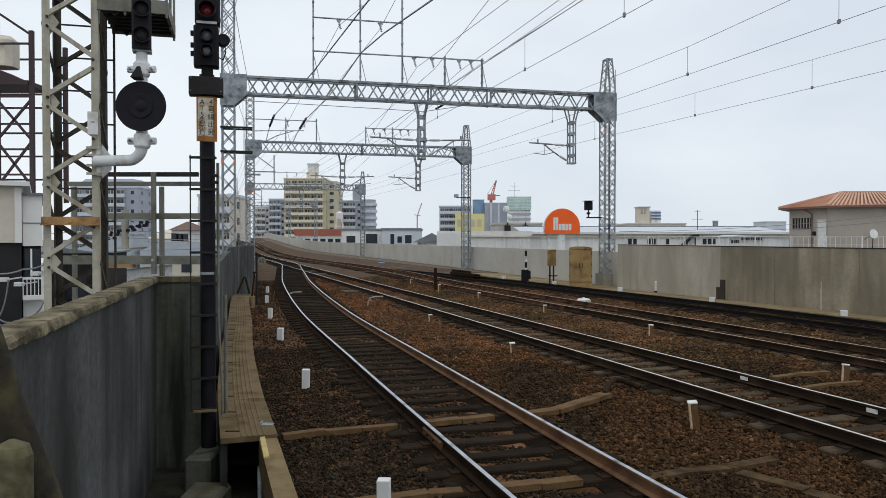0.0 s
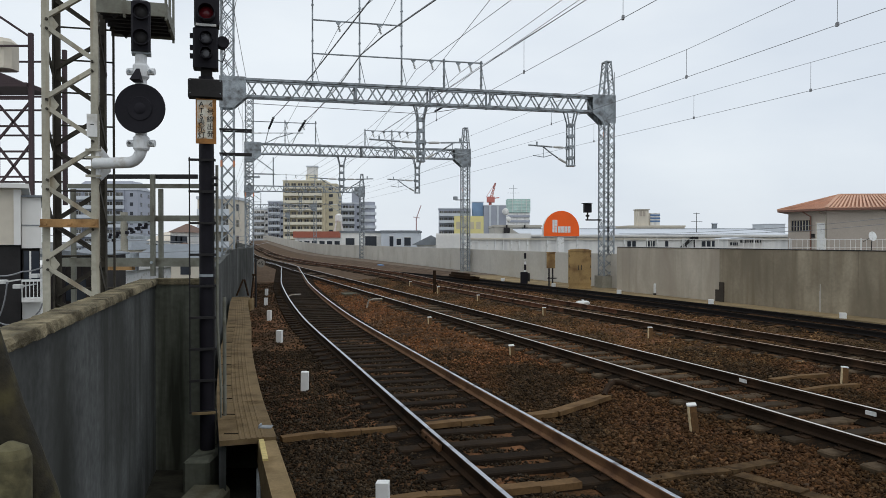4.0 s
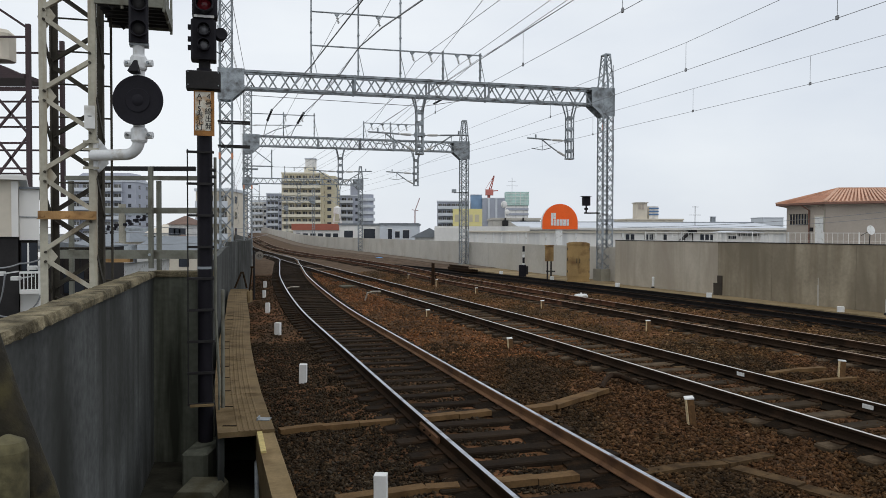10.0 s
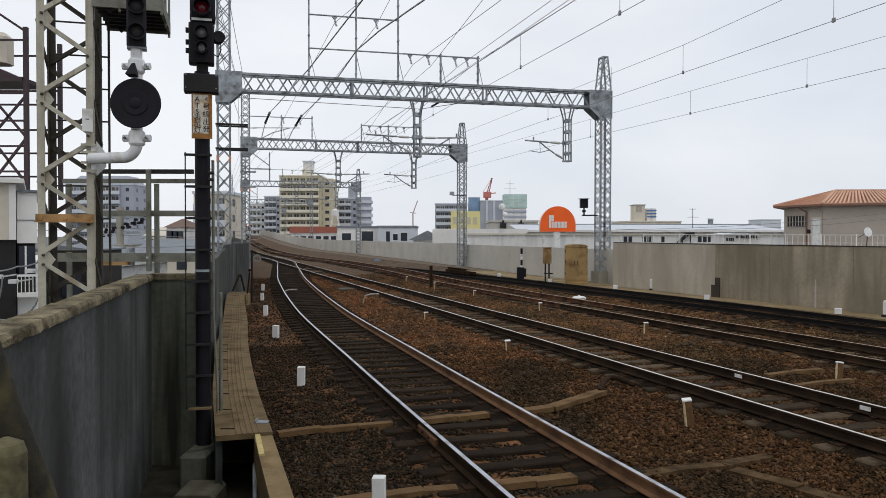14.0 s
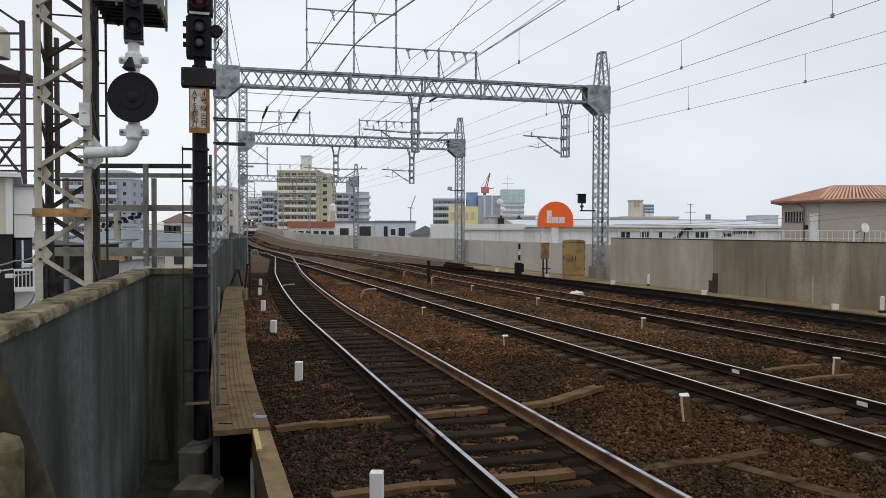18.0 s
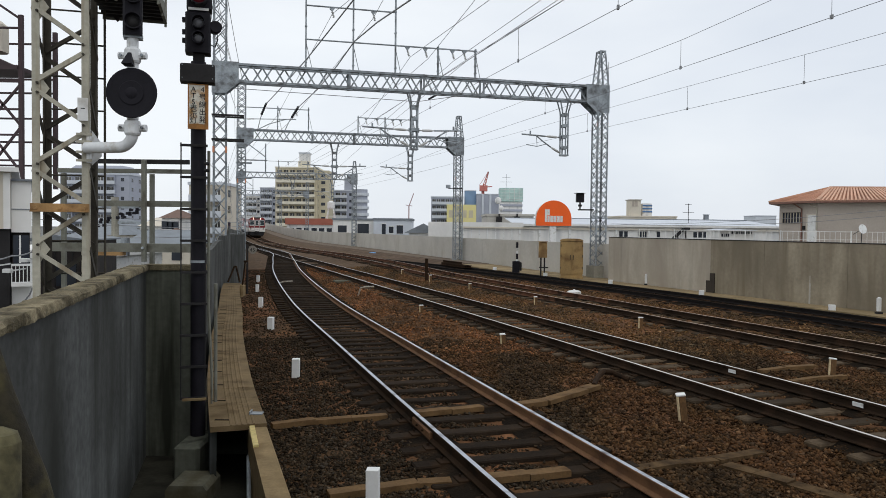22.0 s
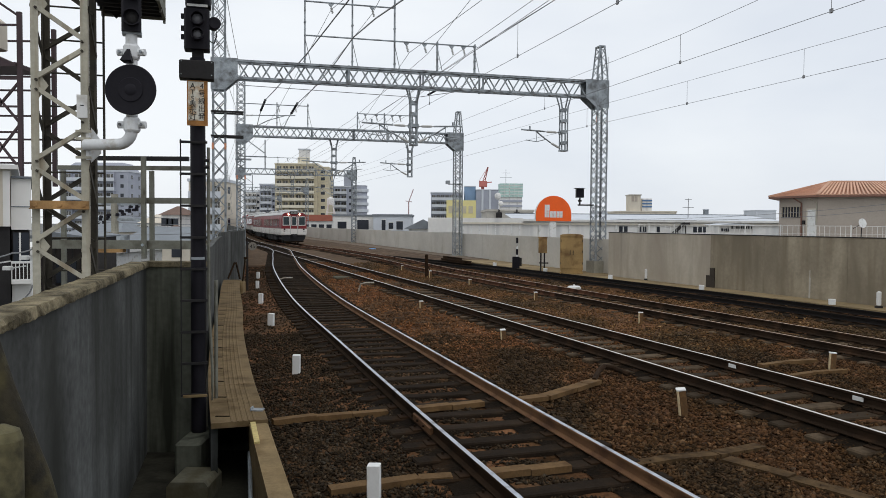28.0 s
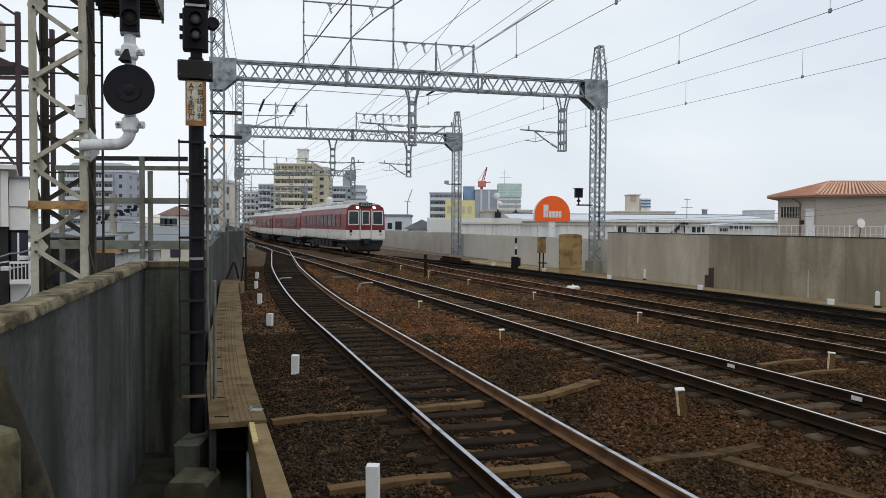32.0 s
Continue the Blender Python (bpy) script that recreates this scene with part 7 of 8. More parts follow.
cr = thing("tower_crane", "red tower crane above the roofs", "crane")
part("mast", Geo().box(19.6, 20.8, 318, 319, -7, 18.2), M_CRANE, cr)
part("cab", Geo().box(18.8, 22.0, 317, 320, 18.2, 20.6), M_CRANE, cr)
g = Geo()
lattice_face(g, Vector((20.2, 318, 20.6)), Vector((21.2, 318, 20.6)), Vector((22.2, 318, 26.4)), Vector((22.5, 318, 26.4)), 6, 0.3, 0.3)
part("jib", g.bar((20.2, 318, 20.6), (22.2, 318, 26.4), 0.3, 0.3).bar((21.2, 318, 20.6), (22.5, 318, 26.4), 0.3, 0.3), M_CRANE, cr)
part("stay", Geo().bar((18.6, 318, 20.6), (22.2, 318, 26.2), 0.15, 0.15).bar((22.0, 318, 20.0), (24, 318, 20.2), 0.4, 0.4), M_CRANE, cr)
c2 = thing("tower_crane", "small distant pale red crane", "crane")
part("mast", Geo().box(-11.5, -11.0, 330, 331, -7, 12), M_PALECRANE, c2)
part("jib", Geo().bar((-11.2, 330, 12), (-9.2, 330, 17.5), 0.4, 0.4).bar((-12.6, 330, 12.4), (-9.8, 330, 12), 0.3, 0.3), M_PALECRANE, c2)

tn = thing("tower_under_construction", "grey tower with green netting round the top", "building")
part("frame", Geo().box(36.5, 48.5, 420, 430, -7, 17.6), M_PALE, tn)
for k in range(8):
    part("floor_band", Geo().box(36.3, 48.7, 419.6, 420, -4.6 + k * 2.8, -3.4 + k * 2.8), M_GREYB, tn)
nt_ = part("netting", Geo().box(36.2, 48.9, 419.4, 430.5, 17.7, 25.2), M_GREEN, tn, "green scaffold netting")
for k in range(4):
    part("lift_line", Geo().box(36.2, 48.9, 419.3, 419.4, 18.9 + k * 1.7, 19.15 + k * 1.7), M_PALE, nt_)
    part("seam", Geo().box(38.8 + k * 2.6, 39.0 + k * 2.6, 419.3, 419.4, 17.7, 25.2), M_PALE, nt_)
part("aerial", Geo().bar((39.5, 420, 25.2), (39.5, 420, 33), 0.2, 0.2).bar((37.2, 420, 31), (41.8, 420, 31), 0.14, 0.14).bar((36.2, 420, 28.5), (42.8, 420, 28.5), 0.14, 0.14), M_GALV, tn)

# low buildings close behind the far parapet
lb = plain_block("shop_building", "low white building with a red fascia", -34.2, -23.4, 175.5, 187, 2.93, M_PALE)
part("fascia", Geo().box(-34.5, -23.2, 175.1, 187.4, 2.94, 4.39), M_REDBAND, lb)
for k in range(6):
    part("window", Geo().box(-33.7 + k * 1.75, -32.5 + k * 1.75, 175.38, 175.52, 1.0, 2.17), M_GLASS_DARK, lb)
hb = plain_block("house", "pale grey flat-roofed house with dark windows", -16.1, -9.6, 120, 130, 3.55, M_PALE, ((-15.3, -13.9, 1.6, 2.7), (-12.2, -10.4, 1.2, 3.0)), M_SLATE)
hb = plain_block("house", "pale bluish flat-roofed house", -9.5, -3.6, 118, 130, 3.6, M_GREYL, ((-8.2, -7.6, 1.4, 3.0), (-7.1, -6.4, 1.6, 2.6), (-5.9, -4.9, 1.5, 2.8)), M_SLATE)
wt = thing("water_tower", "white cylindrical water tank on splayed legs", "water tank", m=pose(-24.6, 180, 0))
part("tank", Geo().lathe([(0.85, 6.8), (0.9, 7.0), (0.86, 8.3), (0.1, 8.7)], None, 18), M_WHITE, wt, smooth=True)
for sx, sy in ((-1, -1), (1, -1), (1, 1), (-1, 1)):
    part("leg", Geo().bar((sx * 2.9, sy * 2.9, -7), (sx * 0.55, sy * 0.55, 6.8), 0.13, 0.13), M_WHITE, wt)
part("brace", Geo().bar((-0.85, -0.85, 5), (0.85, -0.85, 5), 0.1, 0.1), M_WHITE, wt)
tile = thing("tiled_house", "low house with a dark tiled roof", "house")
part("wall", Geo().box(-3.2, 0.4, 95, 103, -7, 1.8), M_PALE, tile)
part("roof", Geo().prism([(-3.8, 1.8), (0.9, 1.8), (-1.4, 3.0)], 94.6, 103.4), M_SLATE, tile)

fa = thing("factory_hall", "long white factory hall with panelled walls", "building")
part("wall", Geo().box(-0.4, 8.6, 75, 95, -7, 2.45), M_PALE, fa)
part("fascia", Geo().box(-0.6, 8.8, 74.8, 95.2, 2.62, 3.05), M_PALE, fa)
part("cornice", Geo().box(2.6, 8.7, 74.78, 95.1, 2.452, 2.618), M_CREAMW, fa, "cream cornice band")
part("end_wall", Geo().box(-0.62, 2.5, 74.7, 74.79, 1.6, 2.9), M_PALE, fa)
part("long_wall", Geo().box(8.61, 37.0, 76, 100, -7, 2.75), M_PALE, fa)
part("long_roof", Geo().prism([(8.4, 2.75), (37.2, 2.75), (37.2, 2.95), (8.4, 2.95)], 75.6, 80), M_PALE, fa)
part("long_roof_slope", Geo().add([(8.4, 80, 2.96), (37.2, 80, 2.96), (37.2, 90, 3.7), (8.4, 90, 3.7), (8.4, 80, 2.9), (37.2, 80, 2.9), (37.2, 90, 3.62), (8.4, 90, 3.62)], [(0, 1, 2, 3), (7, 6, 5, 4), (0, 4, 5, 1), (2, 6, 7, 3), (1, 5, 6, 2), (3, 7, 4, 0)]), M_GREYL, fa)
part("ridge", Geo().box(8.4, 37.2, 89.8, 90.4, 3.7, 3.78), M_SLATE, fa)
for k in range(8):
    part("mullion", Geo().box(2.8 + k * 0.8, 2.92 + k * 0.8, 74.88, 75, 1.2, 2.45), M_WHITE, fa)
for x in (18.6, 19.1, 20.5, 21.0, 22.4, 26.1, 26.6, 27.1):
    part("window", Geo().box(x, x + 0.35, 75.93, 76.01, 1.75, 2.3), M_GLASS_DARK, fa)
for x in (10.5, 13.5, 16.5, 18.2, 21.5, 24.5, 28.0, 31.0):
    part("downpipe", Geo().box(x, x + 0.18, 75.85, 76, 1.0, 2.75), M_WHITE, fa)
part("cornice", Geo().box(8.62, 37.0, 75.8, 76, 2.42, 2.6), M_CREAMW, fa, "cream cornice band")
part("outside_stair", Geo().bar((23.8, 75.6, 1.5), (25.0, 75.6, 2.6), 0.12, 0.3).bar((25.0, 75.6, 2.6), (25.6, 75.6, 2.6), 0.12, 0.3).bar((25.2, 75.6, 1.2), (25.2, 75.6, 2.6), 0.1, 0.1).bar((24.4, 75.6, 1.2), (24.4, 75.6, 2.0), 0.1, 0.1), M_STEEL_DARK, fa)
rb = plain_block("office_building", "low concrete building with dark openings", 7.6, 14.4, 110, 122, 4.3, M_CONC_LIGHT, (), M_CONC_LIGHT)

bc = plain_block("school_building", "cream building with a stair tower", 39.5, 51.3, 160, 172, 5.2, M_CREAMW, ((40.0, 41.2, 4.1, 4.8), (45.0, 45.8, 4.1, 4.8), (48.5, 49.6, 4.1, 4.6)), M_CREAMW)
part("stair_tower", Geo().box(41.6, 43.8, 160.5, 164, 5.5, 8.8), M_CREAMW, bc)
part("tower_cap", Geo().box(41.4, 44.0, 160.3, 164.2, 8.8, 9.0), M_CONC_LIGHT, bc)
for x in (41.9, 42.6):
    part("louvre", Geo().box(x, x + 0.5, 160.44, 160.5, 7.5, 8.6), M_BROWNW, bc)
wb = thing("roof_tank", "white and blue rooftop tower", "building")
part("body", Geo().box(44.6, 46.6, 162, 165, 5.5, 8.2), M_PALE, wb)
for k in range(3):
    part("blue_band", Geo().box(44.55, 46.65, 161.9, 162, 6.3 + k * 0.65, 6.6 + k * 0.65), M_BLUEB, wb)
tv = thing("television_aerial", "tall thin television aerial", "aerial")
part("mast", Geo().bar((26.9, 80, 3.2), (26.9, 80, 5.3), 0.05, 0.05), M_STEEL_DARK, tv)
for z, h in ((5.2, 0.35), (4.35, 0.6)):
    part("element", Geo().bar((26.9 - h, 80, z), (26.9 + h, 80, z), 0.04, 0.04), M_STEEL_DARK, tv)
for x0, x1, y, t in ((56, 60, 260, 7.0), (70, 76, 270, 6.2), (62, 70, 300, 5.4), (128, 136, 300, 8.6), (40, 56, 240, 5.0)):
    plain_block("far_building", "hazy grey building in the distance", x0, x1, y, y + 12, t, M_GREYL)


for x0, x1, y, t in ((89.6, 93.5, 250, 6.0), (90.4, 91.6, 252, 7.8)):
    plain_block("far_building", "small dark grey building in the distance", x0, x1, y, y + 1.8, t, M_SLATE)
sh = thing("shed", "small white shed with a row of dark slots", "shed")
part("wall", Geo().box(22.7, 25.4, 60, 63, -7, 2.45), M_PALE, sh)
part("roof", Geo().prism([(22.5, 2.45), (25.6, 2.45), (25.6, 2.5), (23.6, 2.62), (22.5, 2.5)], 59.7, 63.3), M_GREYL, sh)
for k in range(4):
    part("window", Geo().box(22.85 + k * 0.17, 22.97 + k * 0.17, 59.95, 60.02, 1.98, 2.22), M_GLASS_DARK, sh)
for k in range(9):
    part("slot", Geo().box(23.65 + k * 0.19, 23.75 + k * 0.19, 59.95, 60.02, 2.2, 2.4), M_GLASS_DARK, sh)
for x in (9.35, 11.95):
    part("vent", Geo().soft(x - 0.42, x + 0.42, 109.2, 109.99, 3.4, 4.2, 0.08).tube((x, 109.6, 4.2), (x, 109.6, 4.6), 0.12, 8), M_STEEL_DARK, rb, "dark wall vent")


def semicircle_sign():
    sg = thing("shop_sign", "orange half-round shop sign with white lettering bars", "sign", m=pose(9.46, 60, 0, 0, 0, 10))
    poly = [(-1.46, 2.7)]
    for k in range(25):
        a = math.pi - 0.0 - k / 24 * math.pi
        poly.append((1.46 * math.cos(a), 3.25 + 1.46 * math.sin(a)))
    poly.append((1.46, 2.7))
    part("rim", Geo().prism([(x * 1.02, 2.67 + (z - 2.7) * 1.02) for x, z in poly], 0.0, 0.25), M_WHITE, sg)
    fc_ = part("face", Geo().prism(poly, -0.03, -0.002), M_SIGN_O, sg, "bright orange face")
    # lettering as plain white bars
    for x, z, w, h in ((-0.67, 3.5, 0.17, 1.0), (-0.46, 3.76, 0.21, 0.48), (-0.45, 3.24, 0.17, 0.48), (-0.19, 3.24, 0.22, 0.5), (0.08, 3.24, 0.24, 0.5), (0.36, 3.24, 0.24, 0.5), (0.63, 3.24, 0.2, 0.5)):
        part("letter_bar", Geo().box(x - w / 2, x + w / 2, -0.05, -0.031, z - h / 2, z + h / 2), M_WHITE, fc_)
    part("pole", Geo().box(-0.28, 0.22, 0.05, 0.3, -7, 2.66), M_WHITE, sg)
    return sg


semicircle_sign()


M_BROWNTILE_EDGE = paint("gutter_brown", (0.22, 0.115, 0.085), 0.7, var=0.15, scale=2, fine=20, bump=0.03)


def orange_house():
    h = thing("tiled_house", "taupe rendered house with an orange tiled hip roof", "house")
    L_, C_, R_, B_, K_ = (23.06, 50.4), (23.97, 47.1), (30.2, 43.6), (34.0, 56.0), (28.0, 57.5)
    plan = [L_, C_, R_, B_, K_]
    vs = [(x, y, z) for z in (-7, 4.25) for x, y in plan]
    part("wall", Geo().add(vs, [(4, 3, 2, 1, 0), (5, 6, 7, 8, 9)] + [(k, (k + 1) % 5, 5 + (k + 1) % 5, 5 + k) for k in range(5)]), M_BROWNW, h)
    ev = [(22.28, 50.3), (23.7, 46.6), (30.6, 42.9), (34.6, 56.5), (27.2, 58.0)]
    vs = [(x, y, z) for z in (4.24, 4.36) for x, y in ev]
    part("eave_board", Geo().add(vs, [(4, 3, 2, 1, 0), (5, 6, 7, 8, 9)] + [(k, (k + 1) % 5, 5 + (k + 1) % 5, 5 + k) for k in range(5)]), M_BROWNTILE_EDGE, h)
    z = 4.364
    P, Q = Vector((26.0, 49.5, 5.34)), Vector((31.5, 49.0, 5.34))
    E = [Vector((x, y, z)) for x, y in ev]
    rf = part("roof", Geo().add(E + [P, Q], [(0, 1, 5), (1, 2, 6, 5), (2, 3, 6), (3, 4, 5, 6), (4, 0, 5)]), M_TILE, h, "orange clay tile roof")
    up_ = Vector((0, 0, 0.02))
    # front ribs and ridges in a lighter tile colour, as painted highlights
    for k in range(1, 34):
        u = k / 34
        part("tile_rib", Geo().bar(E[1].lerp(E[2], u) + up_, P.lerp(Q, u) + up_, 0.1, 0.05), M_TILE_LIT, rf)
    for k in range(1, 14):
        u = k / 14
        part("tile_rib", Geo().bar(E[0].lerp(E[1], u) + up_, E[0].lerp(E[1], u).lerp(P, 0.98) + up_, 0.06, 0.03), M_TILE, rf)
    for a_, b_ in ((E[1], P), (P, Q), (E[0], P), (E[2], Q)):
        part("ridge", Geo().bar(a_ + up_ * 2, b_ + up_ * 2, 0.2, 0.1), M_TILE_LIT, rf)
    mw = pose(L_[0], L_[1], 0, 0, 0, math.degrees(math.atan2(C_[1] - L_[1], C_[0] - L_[0])))
    w = part("window", Geo().box(0.34, 1.95, -0.03, 0.02, 3.04, 3.62), M_GLASS_DARK, h, m=mw)
    part("frame", Geo().box(0.3, 2.0, -0.06, -0.031, 3.62, 3.68).box(0.3, 2.0, -0.06, -0.031, 2.98, 3.04), M_STEEL_DARK, w)
    for k in range(7):
        part("bar", Geo().box(0.36 + k * 0.26, 0.41 + k * 0.26, -0.1, -0.07, 3.0, 3.66), M_GALV_OLD, w)
    d = part("door", Geo().box(2.6, 3.26, -0.03, 0.02, 1.7, 3.48), M_WHITE, h, "white door", m=mw)
    part("door_frame", Geo().box(2.52, 3.34, -0.05, -0.031, 3.48, 3.56).box(2.52, 2.6, -0.05, -0.031, 1.7, 3.48), M_CREAMW, d)
    part("downpipe", Geo().pipe([(1.75, -0.4, 4.24), (2.1, -0.08, 3.9), (2.12, -0.06, 1.0)], 0.05, 6), M_BROWNTILE_EDGE, h, m=mw)
    part("conduit", Geo().pipe([(3.0, -0.35, 4.2), (3.38, -0.06, 3.9), (3.4, -0.05, 1.0)], 0.03, 6), M_GALV_OLD, h, m=mw)
    part("meter_box", Geo().box(2.2, 2.4, -0.1, -0.01, 2.55, 2.8), M_STEEL_DARK, h, m=mw)
    return h


orange_house()
fence = thing("terrace_railing", "white metal railing along the terrace", "railing")
part("top_rail", Geo().box(11.5, 25.6, 42.4, 42.44, 2.43, 2.46), M_PALE, fence)
part("middle_rail", Geo().box(11.5, 25.6, 42.4, 42.42, 1.985, 2.005), M_PALE, fence)
for k in range(48):
    x = 11.5 + k * 0.3
    part("baluster", Geo().box(x - 0.008, x + 0.008, 42.4, 42.42, 1.72, 2.42), M_PALE, fence)
for k in range(8):
    x = 11.5 + k * 2.0
    part("post", Geo().box(x - 0.02, x + 0.02, 42.37, 42.45, 1.7, 2.5), M_PALE, fence)
solo("terrace", Geo().box(11.0, 27, 42.35, 43.0, -7, 1.7), M_PALE, "pale flat terrace with a railing behind the parapet", "terrace")
ds = thing("satellite_dish", "white satellite dish on the terrace railing", "satellite dish")
part("dish", Geo().lathe([(0.27, 0.0), (0.2, -0.05), (0.02, -0.08)], pose(24.0, 42.15, 2.62, 78, 0, 14), 20), M_WHITE, ds, smooth=True)
part("arm", Geo().bar((24.0, 42.2, 2.6), (23.6, 42.4, 2.3), 0.03, 0.03), M_STEEL_DARK, ds)
part("mount", Geo().tube((24.05, 42.37, 1.7), (24.05, 42.3, 2.6), 0.025, 6), M_STEEL_DARK, ds)

# ---- below and beyond the near parapet ----
M_TWR = paint("tower_brown", (0.05, 0.032, 0.035), 0.7, var=0.2, scale=4, fine=30, bump=0.1)
M_TIMBER_DARK = paint("timber_dark_brown", (0.028, 0.023, 0.021), 0.8, var=0.4, scale=2, fine=25, bump=0.2, stain=(0.05, 0.04, 0.033), amount=0.3)
dh = thing("house", "dark timber-clad house behind the lattice tower", "house", m=pose(-9.75, 20.5, 0, 0, 0, 12))
part("wall", Geo().box(-0.95, 0.35, 0, 4, -7, 1.95), M_TIMBER_DARK, dh)
part("roof", Geo().prism([(-1.05, 1.952), (0.45, 1.952), (0.45, 2.0), (-0.4, 2.12), (-1.05, 2.02)], -0.2, 4.2), M_SLATE, dh)
for k in range(6):
    part("batten", Geo().box(-0.9 + k * 0.22, -0.86 + k * 0.22, -0.03, -0.001, -3, 1.9), M_STEEL_DARK, dh)
part("window", Geo().box(-0.4, 0.1, -0.04, 0.02, 0.75, 1.35), M_GLASS_DARK, dh)
part("pipe", Geo().tube((0.27, -0.08, -3), (0.27, -0.08, 1.9), 0.035, 8), M_GALV_OLD, dh, "pale downpipe")
hut = thing("workshop_building", "white clad workshop with a dark lower storey", "building", m=Matrix.Translation((-7.3, 13.8, 0)) @ Matrix.Rotation(radians(28), 4, "Z") @ Matrix.Translation((7.3, -13.8, 0)))
part("wall", Geo().box(-13, -7.63, 13.7, 19, 2.31, 3.32), M_CREAMW, hut, "cream clad upper wall")
part("roof_edge", Geo().box(-13, -7.5, 13.55, 19.1, 3.32, 3.4), M_PALE, hut)
part("corner_post", Geo().box(-7.74, -7.63, 13.67, 13.7, 2.31, 3.3), M_PALE, hut)
part("side_wing", Geo().box(-7.62, -7.3, 13.8, 19, 2.25, 3.17), M_PALE, hut, "grey-white panelled wing")
part("wing_base", Geo().box(-7.62, -7.31, 13.82, 19, -7, 1.28), M_PALE, hut, "pale panelled lower wall of the wing")
part("wing_recess", Geo().box(-7.62, -7.33, 13.9, 19, 1.282, 2.247), M_TIMBER_DARK, hut, "dark recessed balcony front")
part("wing_cap", Geo().box(-7.62, -7.24, 13.74, 19.1, 3.172, 3.21), M_SLATE, hut)
part("wing_joint", Geo().box(-7.62, -7.3, 13.785, 13.8, 2.66, 2.675), M_SLATE, hut)
w = part("wing_window", Geo().box(-7.59, -7.34, 13.76, 13.81, 1.66, 2.2), M_GLASS_DARK, hut)
part("frame", Geo().box(-7.5, -7.47, 13.74, 13.76, 1.7, 2.2), M_PALE, w)
part("lower_wall", Geo().box(-13, -7.64, 13.75, 19, -7, 2.3), M_STEEL_DARK, hut, "dark lower storey")
bal = part("balcony", Geo().box(-7.62, -7.28, 13.45, 13.78, 1.3, 1.36), M_PALE, hut)
for k in range(6):
    part("baluster", Geo().box(-7.62 + k * 0.06, -7.605 + k * 0.06, 13.45, 13.47, 1.36, 1.66), M_WHITE, bal)
part("balcony_rail", Geo().box(-7.62, -7.28, 13.44, 13.48, 1.66, 1.7), M_WHITE, bal)

dt = thing("tank_tower", "dark brown steel tower carrying a tank on a roof", "tower")
for x, y in ((-9.75, 18.0), (-11.5, 18.0), (-9.75, 19.6), (-11.5, 19.6)):
    part("leg", Geo().bar((x, y, 3.3), (x, y, 7.3 if x > -10 else 8.0), 0.095, 0.095), M_TWR, dt)
for z in (3.9, 4.5, 5.1, 5.75, 6.1, 7.0):
    for y in (18.0, 19.6):
        part("strut", Geo().bar((-9.75, y, z), (-11.5, y, z), 0.045, 0.045), M_TWR, dt)
for z0, z1 in ((3.6, 4.7), (4.7, 5.7)):
    part("brace", Geo().bar((-9.75, 18, z0), (-10.6, 18, z1), 0.05, 0.05), M_TWR, dt)
    part("brace", Geo().bar((-9.75, 18, z1), (-10.6, 18, z0), 0.05, 0.05), M_TWR, dt)
    part("brace", Geo().bar((-10.6, 18, z0), (-11.5, 18, z1), 0.05, 0.05), M_TWR, dt)
part("brace", Geo().bar((-10.5, 18, 7.7), (-9.75, 18, 7.2), 0.05, 0.05), M_TWR, dt)
part("platform", Geo().box(-11.6, -9.8, 17.9, 19.0, 6.02, 6.118), M_TWR, dt)
part("hopper", Geo().prism([(-11.6, 6.12), (-9.9, 6.12), (-10.4, 6.34), (-11.6, 6.47)], 17.9, 18.3), M_TWR, dt)
part("tank", Geo().soft(-11.4, -10.3, 18.05, 18.6, 6.5, 7.25, 0.12), M_CREAMW, dt, "cream water tank")
wire("service_cable", "loose pale cable slung across the workshop front", [(-6.99, 11.50, 1.78), (-6.73, 11.50, 1.85), (-6.38, 11.50, 1.92), (-6.06, 11.50, 1.99)], 0.012, 0.02)
wire("service_cable", "loose pale cable slung across the workshop front", [(-6.50, 11.30, 1.77), (-6.52, 11.30, 1.59), (-6.57, 11.30, 1.38), (-6.67, 11.30, 1.17)], 0.012, 0.02)
wire("service_cable", "loose pale cable slung across the workshop front", [(-5.97, 11.30, 1.46), (-6.04, 11.30, 1.32), (-6.19, 11.30, 1.19), (-6.45, 11.30, 1.11), (-6.66, 11.30, 1.10)], 0.012, 0.02)
wire("service_cable", "loose pale cable slung across the workshop front", [(-6.06, 11.40, 1.24), (-6.29, 11.40, 1.16), (-6.55, 11.40, 1.12), (-6.72, 11.40, 1.19)], 0.012, 0.02)
M_CLIP = paint("clip_white", (0.6, 0.6, 0.58), 0.6, var=0.1, bump=0.05)
for x, y, z in [(-6.14, 11.40, 1.86), (-6.62, 11.40, 1.77), (-6.39, 11.40, 1.70)]:
    solo("cable_clip", Geo().soft(-0.06, 0.06, -0.05, 0.05, -0.03, 0.03, 0.008).bar((0.05, 0, 0), (0.22, 0.1, 0.03), 0.02, 0.02), M_CLIP, "white cable clip on the workshop front", "clip", pose(x, y, z), "cable clips")

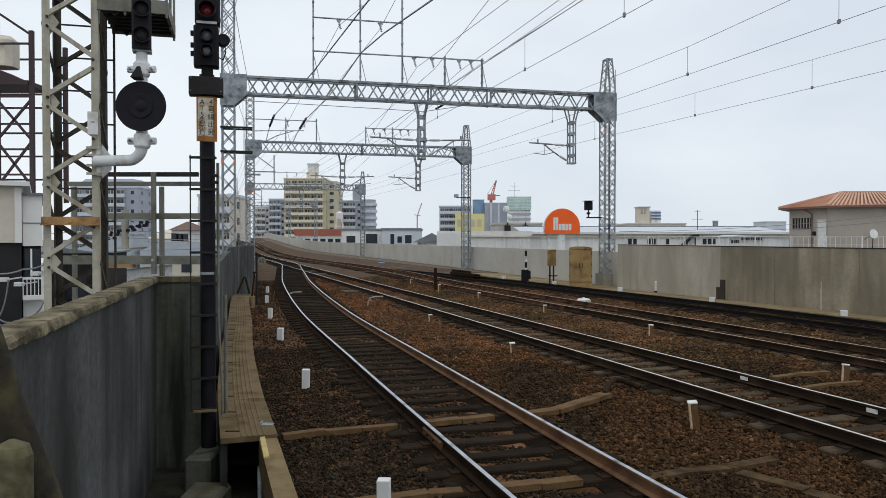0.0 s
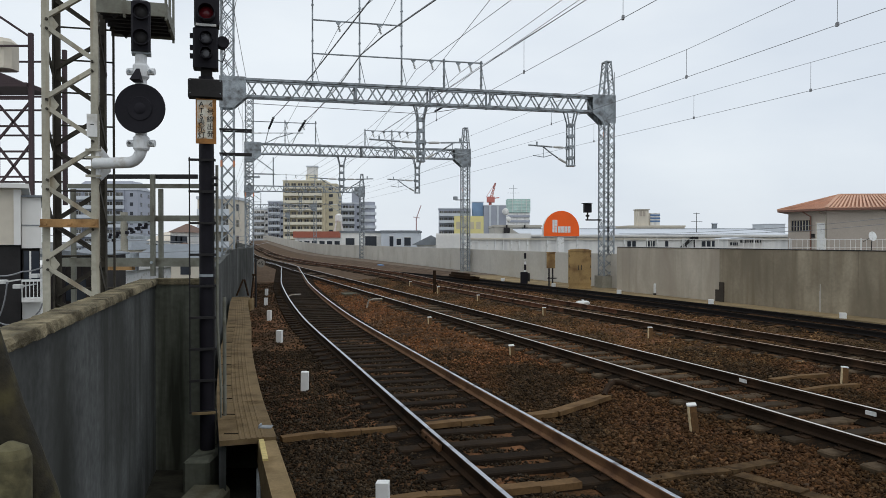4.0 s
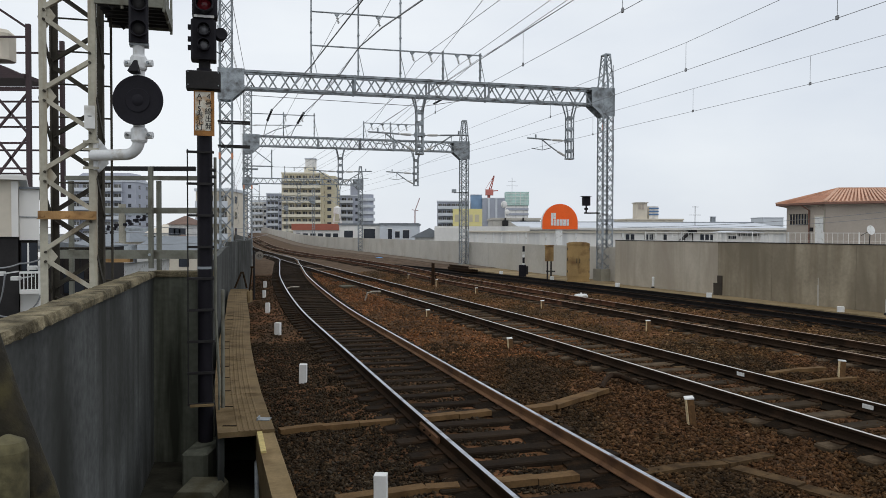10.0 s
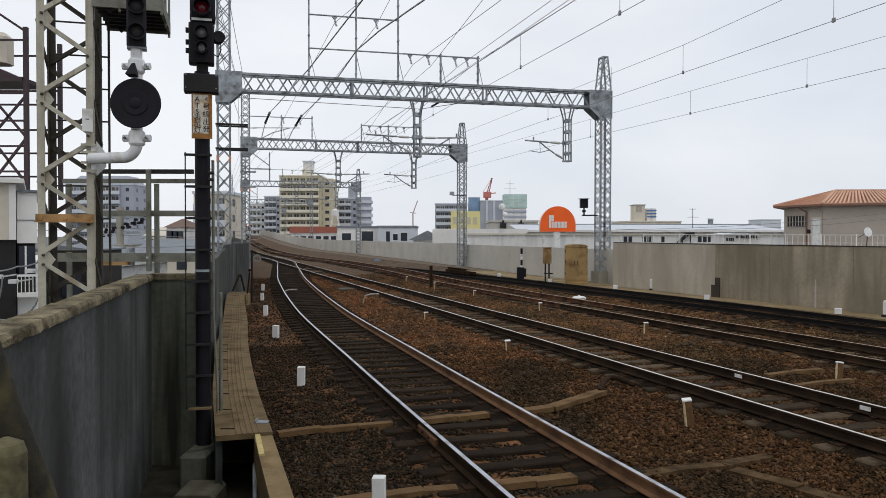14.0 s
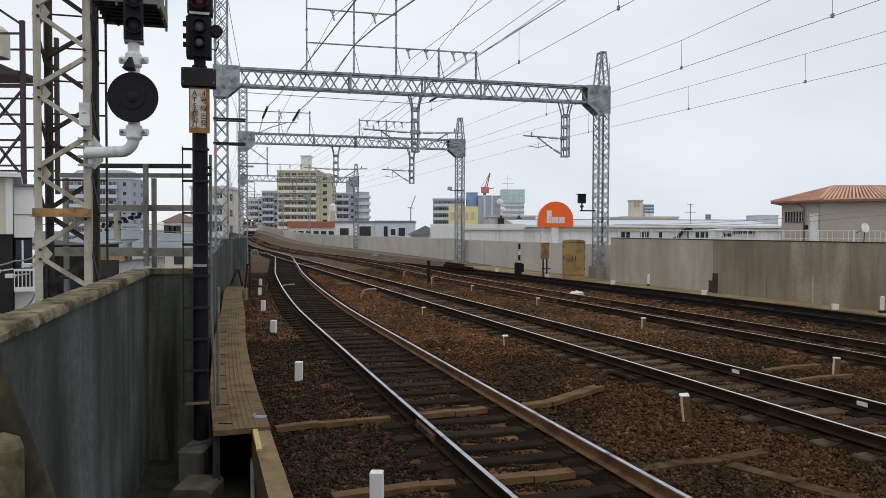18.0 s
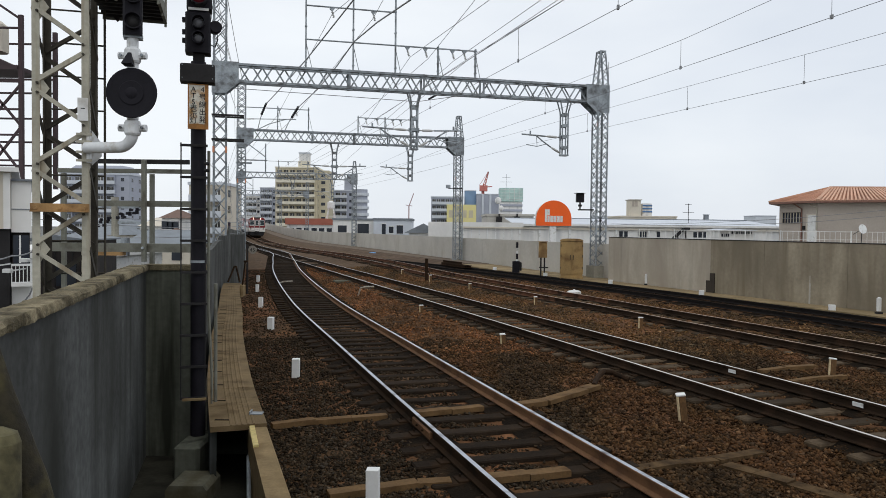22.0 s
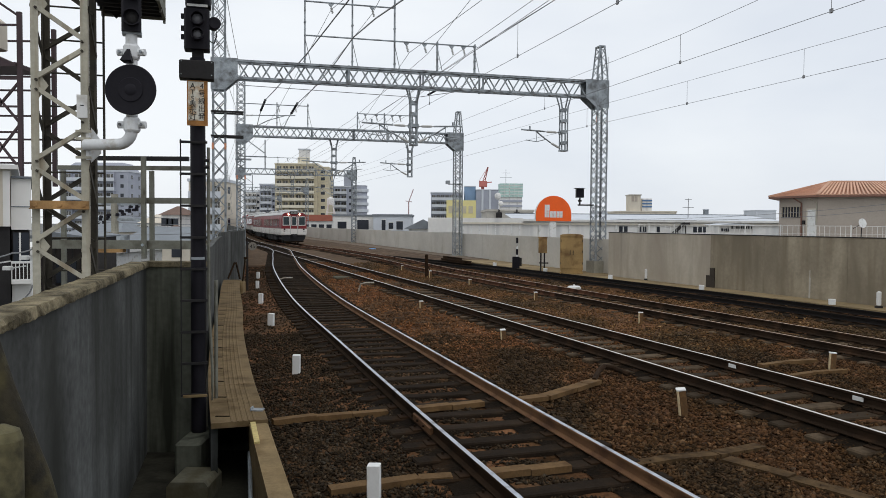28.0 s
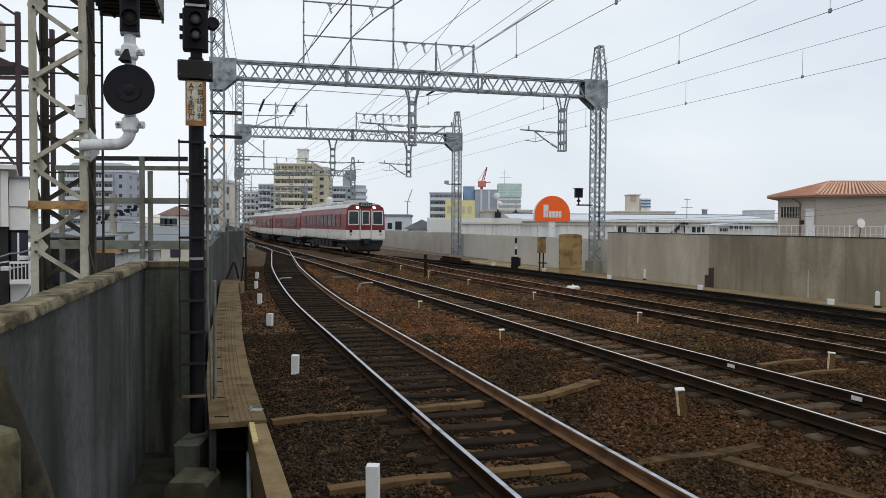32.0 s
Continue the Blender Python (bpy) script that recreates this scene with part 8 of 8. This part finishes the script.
M_BROWNTILE = paint("roof_brown", (0.16, 0.1, 0.075), 0.8, var=0.2, scale=1, fine=8, bump=0.1)
for x0, x1, y, top, wall, roof in ((-24.5, -19.3, 60, 0.95, M_CREAMW, M_SLATE), (-32.3, -30.3, 90, 3.3, M_PALE, M_BROWNTILE), (-35.6, -32.6, 92, 2.3, M_WHITE, M_CREAMW), (-27.5, -24.6, 68, 0.7, M_WHITE, M_SLATE),
                                   (-36, -31.5, 76, 1.4, M_CREAMW, M_SLATE), (-44, -38, 95, 2.0, M_PALE, M_SLATE), (-30.6, -28.6, 84, 1.0, M_PALE, M_BROWNTILE)):
    hs = thing("house", "small pale house with a low hipped roof below the viaduct", "house", group="houses below the viaduct")
    part("wall", Geo().box(x0, x1, y, y + 8, -7, top), wall, hs)
    part("roof", Geo().add([(x0 - 0.3, y - 0.3, top), (x1 + 0.3, y - 0.3, top), (x1 + 0.3, y + 8.3, top), (x0 - 0.3, y + 8.3, top), (x0 + 0.5, y + 4, top + 1.1), (x1 - 1.2, y + 4, top + 1.1)],
                         [(0, 1, 5, 4), (1, 2, 5), (2, 3, 4, 5), (3, 0, 4), (3, 2, 1, 0)]), roof, hs)
    for k in range(3):
        c = x0 + (x1 - x0) * (0.2 + 0.3 * k)
        part("window", Geo().box(c - 0.4, c + 0.4, y - 0.05, y + 0.02, top - 1.3, top - 0.4), M_GLASS_DARK, hs)
plain_block("house", "white windowless house wall below the parapet", -17.6, -12.2, 27, 34, 1.2, M_WHITE, ((-13.0, -12.6, 0.55, 0.85),), M_PALE)

# utility pole with black insulators
up = thing("utility_pole", "utility pole crowded with black insulators and wires", "utility pole", m=pose(-12.6, 30, 0))
part("pole", Geo().tube((0, 0, -7), (0, 0, 3.5), 0.14, 10), M_CONC, up)
for z in (3.1, 2.5):
    part("cross_arm", Geo().box(-1.2, 1.2, -0.06, 0.06, z - 0.05, z + 0.05), M_GALV, up)
for k in range(20):
    x, z = -1.2 + k * 0.13, 2.0 + k * 0.055 + (k % 3) * 0.09
    part("clamp", Geo().soft(x - 0.04, x + 0.07, -0.12, 0.06, z, z + 0.11, 0.02), M_BLACK, up)
for k in range(9):
    x = -1.1 + k * 0.28
    part("insulator", Geo().soft(x - 0.05, x + 0.05, -0.08, 0.08, 2.35 + k * 0.07, 2.52 + k * 0.07, 0.02), M_BLACK, up)
part("transformer", Geo().tube((0.4, -0.25, 1.2), (0.4, -0.25, 1.9), 0.26, 14), M_GALV, up)
for z in (2.7, 2.4, 1.9):
    wire("street_wire", "thin street wire below the viaduct", [(-30, 26, z), (-12.6, 30, z), (-16, 70, z + 0.3)], 0.015, 0.25)
for z0, z1 in ((3.3, 4.3), (3.0, 3.9)):
    wire("street_wire", "thin street wire above the roofs", [(14, 60, 2.9), (22, 44, z0), (33, 30, z1 + 1)], 0.014, 0.15)

motions()
